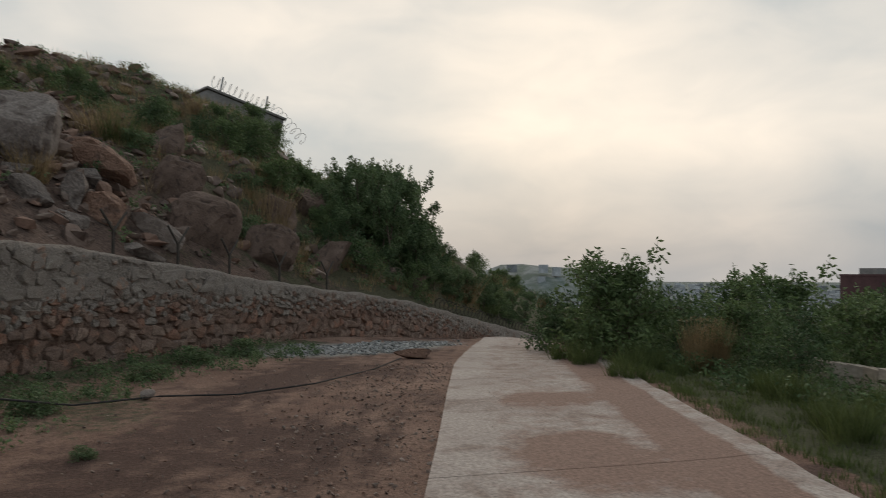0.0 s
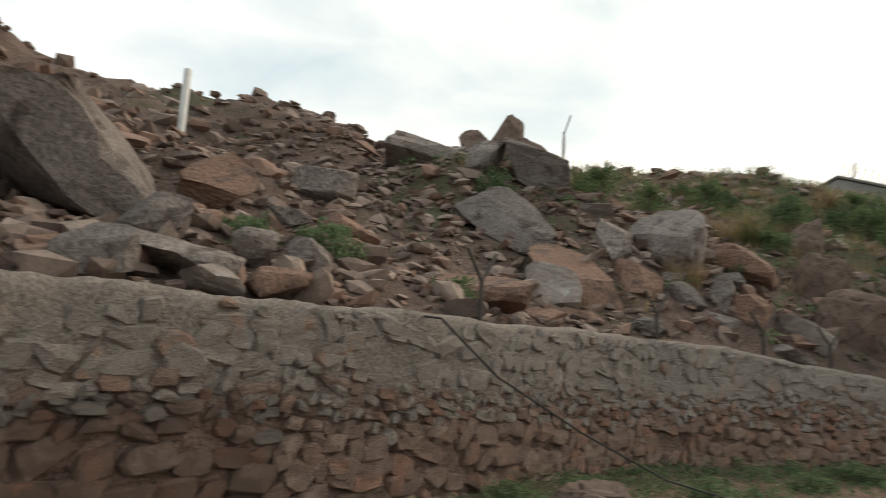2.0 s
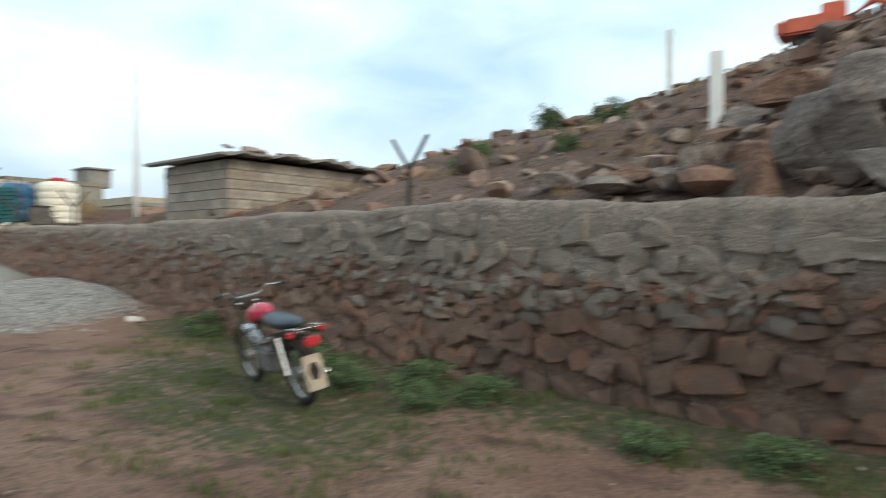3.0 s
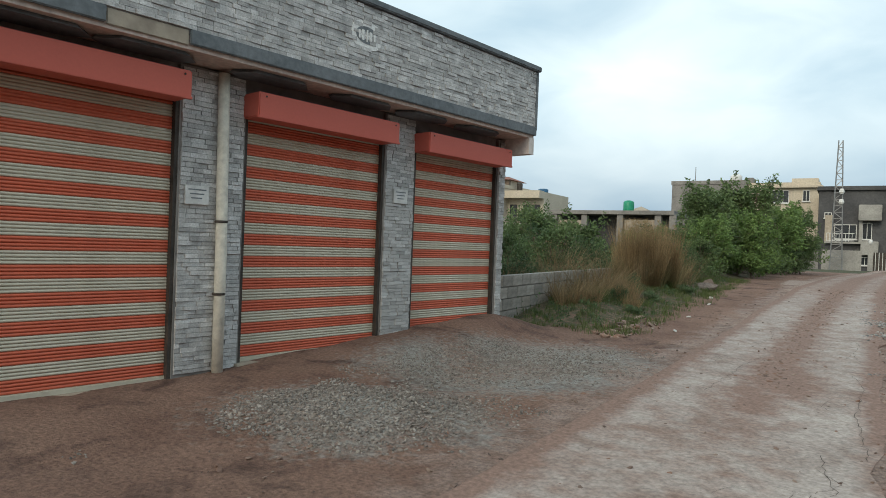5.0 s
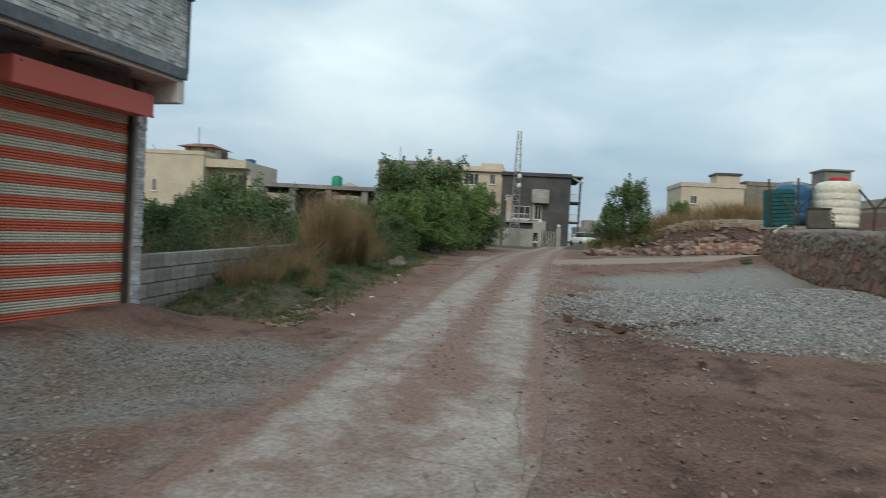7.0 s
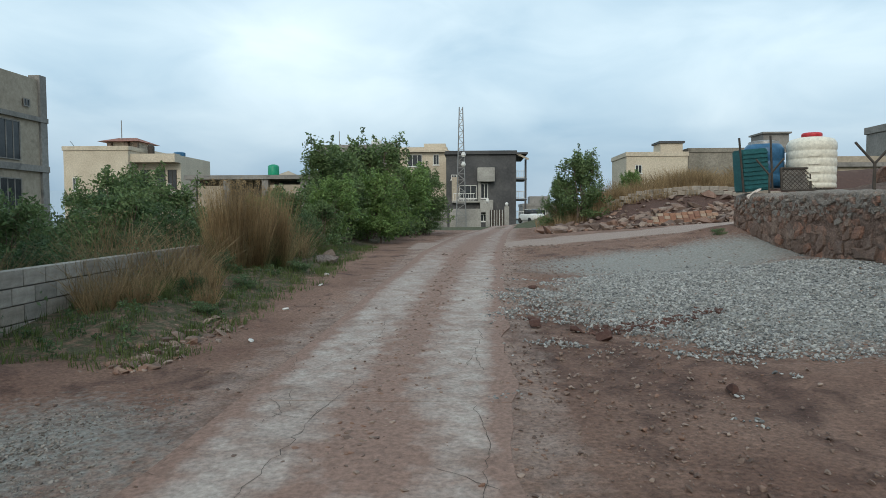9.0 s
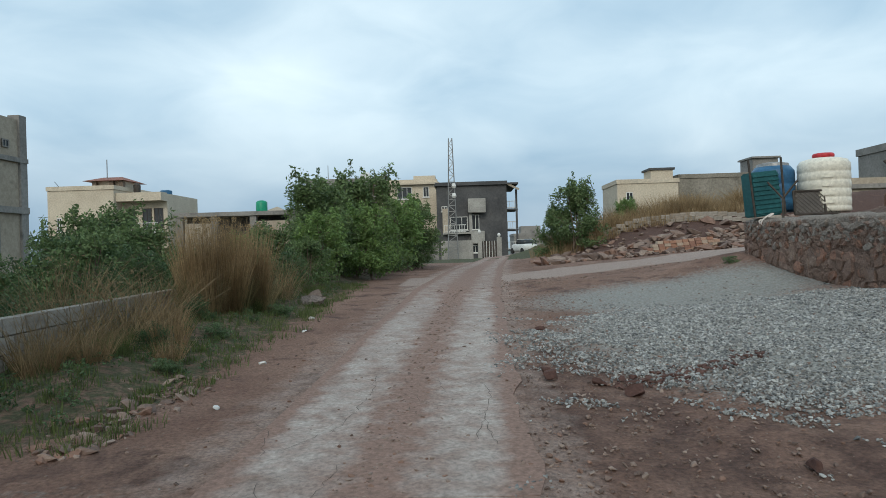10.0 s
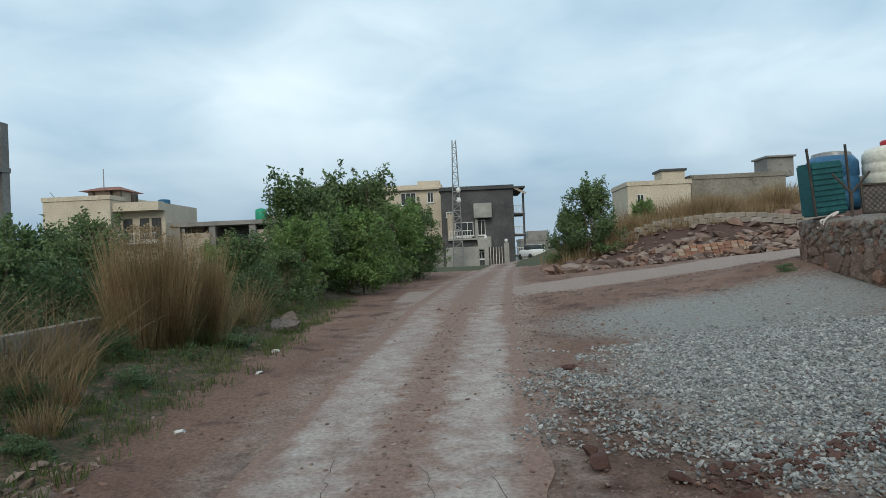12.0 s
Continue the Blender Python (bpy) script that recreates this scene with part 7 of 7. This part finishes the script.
part("stair_cap", box(22.4, 25.4, 84.8, 88.2, 10.0, 10.25), DARKWALL, ivory)
window(ivory, 19.4, 20.2, 6.4, 7.4, 83.98)
east = house("east_house", "plain grey rendered house behind the wall", 29.5, 42, 46, 56, 1, 7.4, GREYWALL)
part("upper_storey", box(32.6, 42, 47, 56, 7.4, 8.5), GREYWALL, east)
pink = house("pale_house", "low tan house with a flat roof behind the hut", 21.0, 27.5, 44, 50, 1.5, 4.3, TANWALL)
part("trim_band", box(20.8, 27.7, 43.8, 43.98, 4.2, 4.45), GREYWALL, pink)
for x, y, w in ((13.2, 29.6, 1.5), (15.5, 30, 1.8), (17.5, 30.5, 1.6)):
    v, f = rock_shape(int(x * 10), 3, 6, 0.08)
    tagged(put("earth_heap", array_mesh("earth_heap", v * (w, w * 0.8, 0.75), f, ROCK_RED), m=pose(x, y - 4, 2.3)), "heap of red excavated earth", "earth heap")

# down the far side of the road
lower = house("lower_house", "pale grey three-storey house further down the road", 10.5, 18.0, 138, 150, -12, 3.4, GREYWALL)
for z in (-5.5, -1.5, 1.2):
    for x in (11.2, 13.8, 16.0):
        window(lower, x, x + 1.2, z, z + 1.5, 137.98)
part("roof_tank", lathe([(0.7, 3.6), (0.75, 5.0), (0.4, 5.2)], 14, None, (14, 142, 0)), WHITE, lower, "", True)
part("stair_head", box(12, 16, 140, 145, 3.4, 5.4), GREYWALL, lower)
car = thing("car", "small white car parked beside the far road", "car", pose(6.6, 76, ground_at(6.6, 76), 0, 0, 20))
v, f = ICO[3]
body = v * (0.85, 1.9, 0.42)
body = np.sign(body) * np.abs(body / (0.85, 1.9, 0.42)) ** 0.45 * (0.85, 1.9, 0.42)
put("body", array_mesh("body", body + (0, 0, 0.62), f, WHITE, True), car)
cabin = np.sign(v) * np.abs(v) ** 0.5 * (0.72, 1.05, 0.36)
put("cabin", array_mesh("cabin", cabin + (0, -0.2, 1.15), f, GLASS, True), car, "dark glazed cabin")
part("roof", box(-0.6, 0.6, -0.9, 0.5, 1.44, 1.5, 0.02), WHITE, car)
for sx in (-0.8, 0.8):
    for sy in (-1.2, 1.2):
        wheel = part("wheel", tube([(sx - 0.09, sy, 0.3), (sx + 0.09, sy, 0.3)], 0.3, 16), RUBBER, car)

# small poles and wires across the plots
for x, y, tall in ((-57, 105, 12.5), (-36.5, 112, 9.5)):
    p = thing("power_pole", "concrete power pole with a crossarm", "pole", pose(x, y, -2))
    part("shaft", tube([(0, 0, 0), (0, 0, tall)], 0.16, 7), GREYWALL, p)
    part("crossarm", box(-1.6, 1.6, -0.08, 0.08, tall - 0.9, tall - 0.7), DARK, p)
wire = [(-57 + 9 * t, 105 - 22 * t, 10.3 - 3.2 * t * (1 - t) + 0.3 * t) for t in np.linspace(0, 1, 12)]
tagged(part("power_line", tube(wire, 0.03, 4), DARK), "thin power line strung to the white house", "wire")

# ---- south: town in the valley ----
red_b = house("red_house", "dark red flat-roofed block among the trees", -149, -135, -141, -129, -20, 0.9, mat("dark_red_paint", (0.09, 0.042, 0.045), (0.12, 0.058, 0.06), 0.5, 0.8, 0.1))
part("roof_room", box(-142, -138, -138, -133, 1.4, 2.9), GREYWALL, red_b)
tower = house("white_tower", "white multi-storey building in the valley", -190, -178, -330, -318, -50, -3.0, WHITE)
part("roof_room", box(-186, -180, -328, -322, -3.0, 1.5), WHITE, tower)


def town(name, count, near, far_off, lo, hi, seed, label):
    """Far roofs in the valley, too many to count."""
    rng = np.random.RandomState(seed)
    V, F = [], []
    cube = np.array([(x, y, z) for z in (0, 1) for x, y in ((0, 0), (1, 0), (1, 1), (0, 1))], float)
    quads = np.array([(4, 5, 6, 7), (0, 1, 5, 4), (1, 2, 6, 5), (2, 3, 7, 6), (3, 0, 4, 7)])
    n = 0
    for _ in range(count):
        r, a = near * (far_off / near) ** rng.uniform(), radians(rng.uniform(lo, hi))
        x, y = r * math.sin(a), r * math.cos(a)
        if ground_at(x, y) > (-42 if near > 1010 or 300 < near < 990 else 99):
            continue
        size = np.array([rng.uniform(6, 13), rng.uniform(6, 13), rng.uniform(3, 7) + 8]) * (1 + r / 5000)
        V.append(cube * size + (x, y, ground_at(x, y) - 8)), F.append(quads + n)
        n += 8
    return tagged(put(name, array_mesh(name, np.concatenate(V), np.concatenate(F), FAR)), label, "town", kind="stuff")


town("valley_town", 1500, 600, 3600, 184, 236, 5, "hazy town of pale houses spread over the valley")
town("hill_town", 110, 1000, 1320, 194, 209, 8, "pale houses scattered over the wooded hill")
town("north_town", 260, 170, 900, -40, 30, 6, "scattered pale houses beyond the road")


def far_ridge(name, lo, hi, dist, base, tall, seed, label):
    """A range on the horizon, its haze put in as the material's glow."""
    v, f = [], []
    angles = np.linspace(radians(lo), radians(hi), 160)
    for k, a in enumerate(angles):
        h = tall * (0.55 + 0.3 * math.sin(k * 0.11 + seed) + 0.15 * math.sin(k * 0.37 + seed * 2) + 0.06 * math.sin(k * 1.1))
        for r, z in ((dist, base), (dist + 300, h)):
            v.append((r * math.sin(a), r * math.cos(a), z))
    f = [(2 * k, 2 * k + 2, 2 * k + 3, 2 * k + 1) for k in range(159)]
    ob = put(name, mesh_of(name, v, f, HAZE_GLOW, True))
    return tagged(ob, label, "mountains", kind="structure")


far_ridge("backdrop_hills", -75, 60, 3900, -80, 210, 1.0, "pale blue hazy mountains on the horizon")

# ---- stones of the retaining wall ----
def rubble_shape(seed):
    """A roughly squared rubble stone: a boxy lump with skewed sides and knocked-off corners."""
    rng = np.random.RandomState(seed)
    v, f = ICO[2][0].copy(), ICO[2][1]
    v = np.sign(v) * np.abs(v) ** 0.42
    v[:, 0] += rng.uniform(-0.4, 0.4) * v[:, 2]
    v[:, 2] += rng.uniform(-0.35, 0.35) * v[:, 0]
    for _ in range(rng.randint(3, 6)):
        a = rng.uniform(0, 2 * math.pi)
        n = np.array([math.cos(a), rng.uniform(0, 0.35), math.sin(a)])
        n /= np.linalg.norm(n)
        v -= np.maximum(v @ n - rng.uniform(0.6, 0.95), 0)[:, None] * n
    off = rng.uniform(0, 90, 3)
    for k in range(len(v)):
        p = Vector(v[k] * 1.5 + off)
        v[k] *= 1 + 0.14 * noise.noise(p) + 0.09 * noise.noise(p * 3)
        v[k, 1] *= 1 + 0.7 * noise.noise(p * 1.7 + Vector((4, 9, 2)))
    return v / np.abs(v).max(0), f


SHAPES = [rubble_shape(400 + k) for k in range(20)]
near_low = [array_mesh("stone", v, f, STONE) for v, f in SHAPES]
near_high = [array_mesh("stone", v, f, STONE_HIGH) for v, f in SHAPES]
pts, outs = wall_path(WALL[3:] + CORNER[1:2], 0.12)
run = np.concatenate([[0], np.cumsum(np.hypot(np.diff(pts[:, 0]), np.diff(pts[:, 1])))])
along = lambda s, col: np.interp(s, run, col)
rng = np.random.RandomState(9)
V, F, VH, FH, placed = [], [], [], [], 0
counts = [0, 0]
level = 0.0
while level < 2.0:
    h = rng.uniform(0.09, 0.23)
    s = rng.uniform(0, 0.3)
    while s < run[-1] - 0.1:
        w = h * rng.uniform(0.9, 2.3)
        mid = s + w / 2
        x, y, top, foot = (float(along(mid, pts[:, k])) for k in range(4))
        z = foot - 0.1 + level + rng.uniform(-0.06, 0.06) + 0.07 * math.sin(mid * 1.3 + level * 5)
        s += w * rng.uniform(0.8, 1.0)
        if z + h * 1.18 > top or rng.uniform() < 0.03 + 0.1 * float(smooth((level - 0.85) / 0.5)):
            continue
        ox, oy = float(along(mid, outs[:, 0])), float(along(mid, outs[:, 1]))
        k = rng.randint(len(SHAPES))
        high = level > 1.0 + rng.uniform(-0.3, 0.3)
        proud = rng.uniform(0.024, 0.055) if high else rng.uniform(0.024, 0.062)
        m = Matrix(((oy, ox, 0, x - ox * 0.028), (-ox, oy, 0, y - oy * 0.028), (0, 0, 1, z + h / 2), (0, 0, 0, 1))) @ Matrix.Rotation(rng.normal(0, 0.2), 4, "Y") @ Matrix.Diagonal((w * rng.uniform(0.52, 0.64), 0.035 + proud, h * rng.uniform(0.56, 0.72), 1))
        if -3.4 < y < 4.6 and placed < 300:
            put("stone", (near_high if high else near_low)[k], wall_east, m=m)
            placed += 1
        else:
            a = np.array(m)
            v = SHAPES[k][0] @ a[:3, :3].T + a[:3, 3]
            (VH if high else V).append(v), (FH if high else F).append(SHAPES[k][1] + counts[high])
            counts[high] += len(v)
    level += h * 0.97
for name, vv, ff, m in (("stones", V, F, STONES), ("stones", VH, FH, STONES_HIGH)):
    ob = put(name, array_mesh(name, np.concatenate(vv), np.concatenate(ff), m), wall_east)
    ob["kind"] = "stuff"
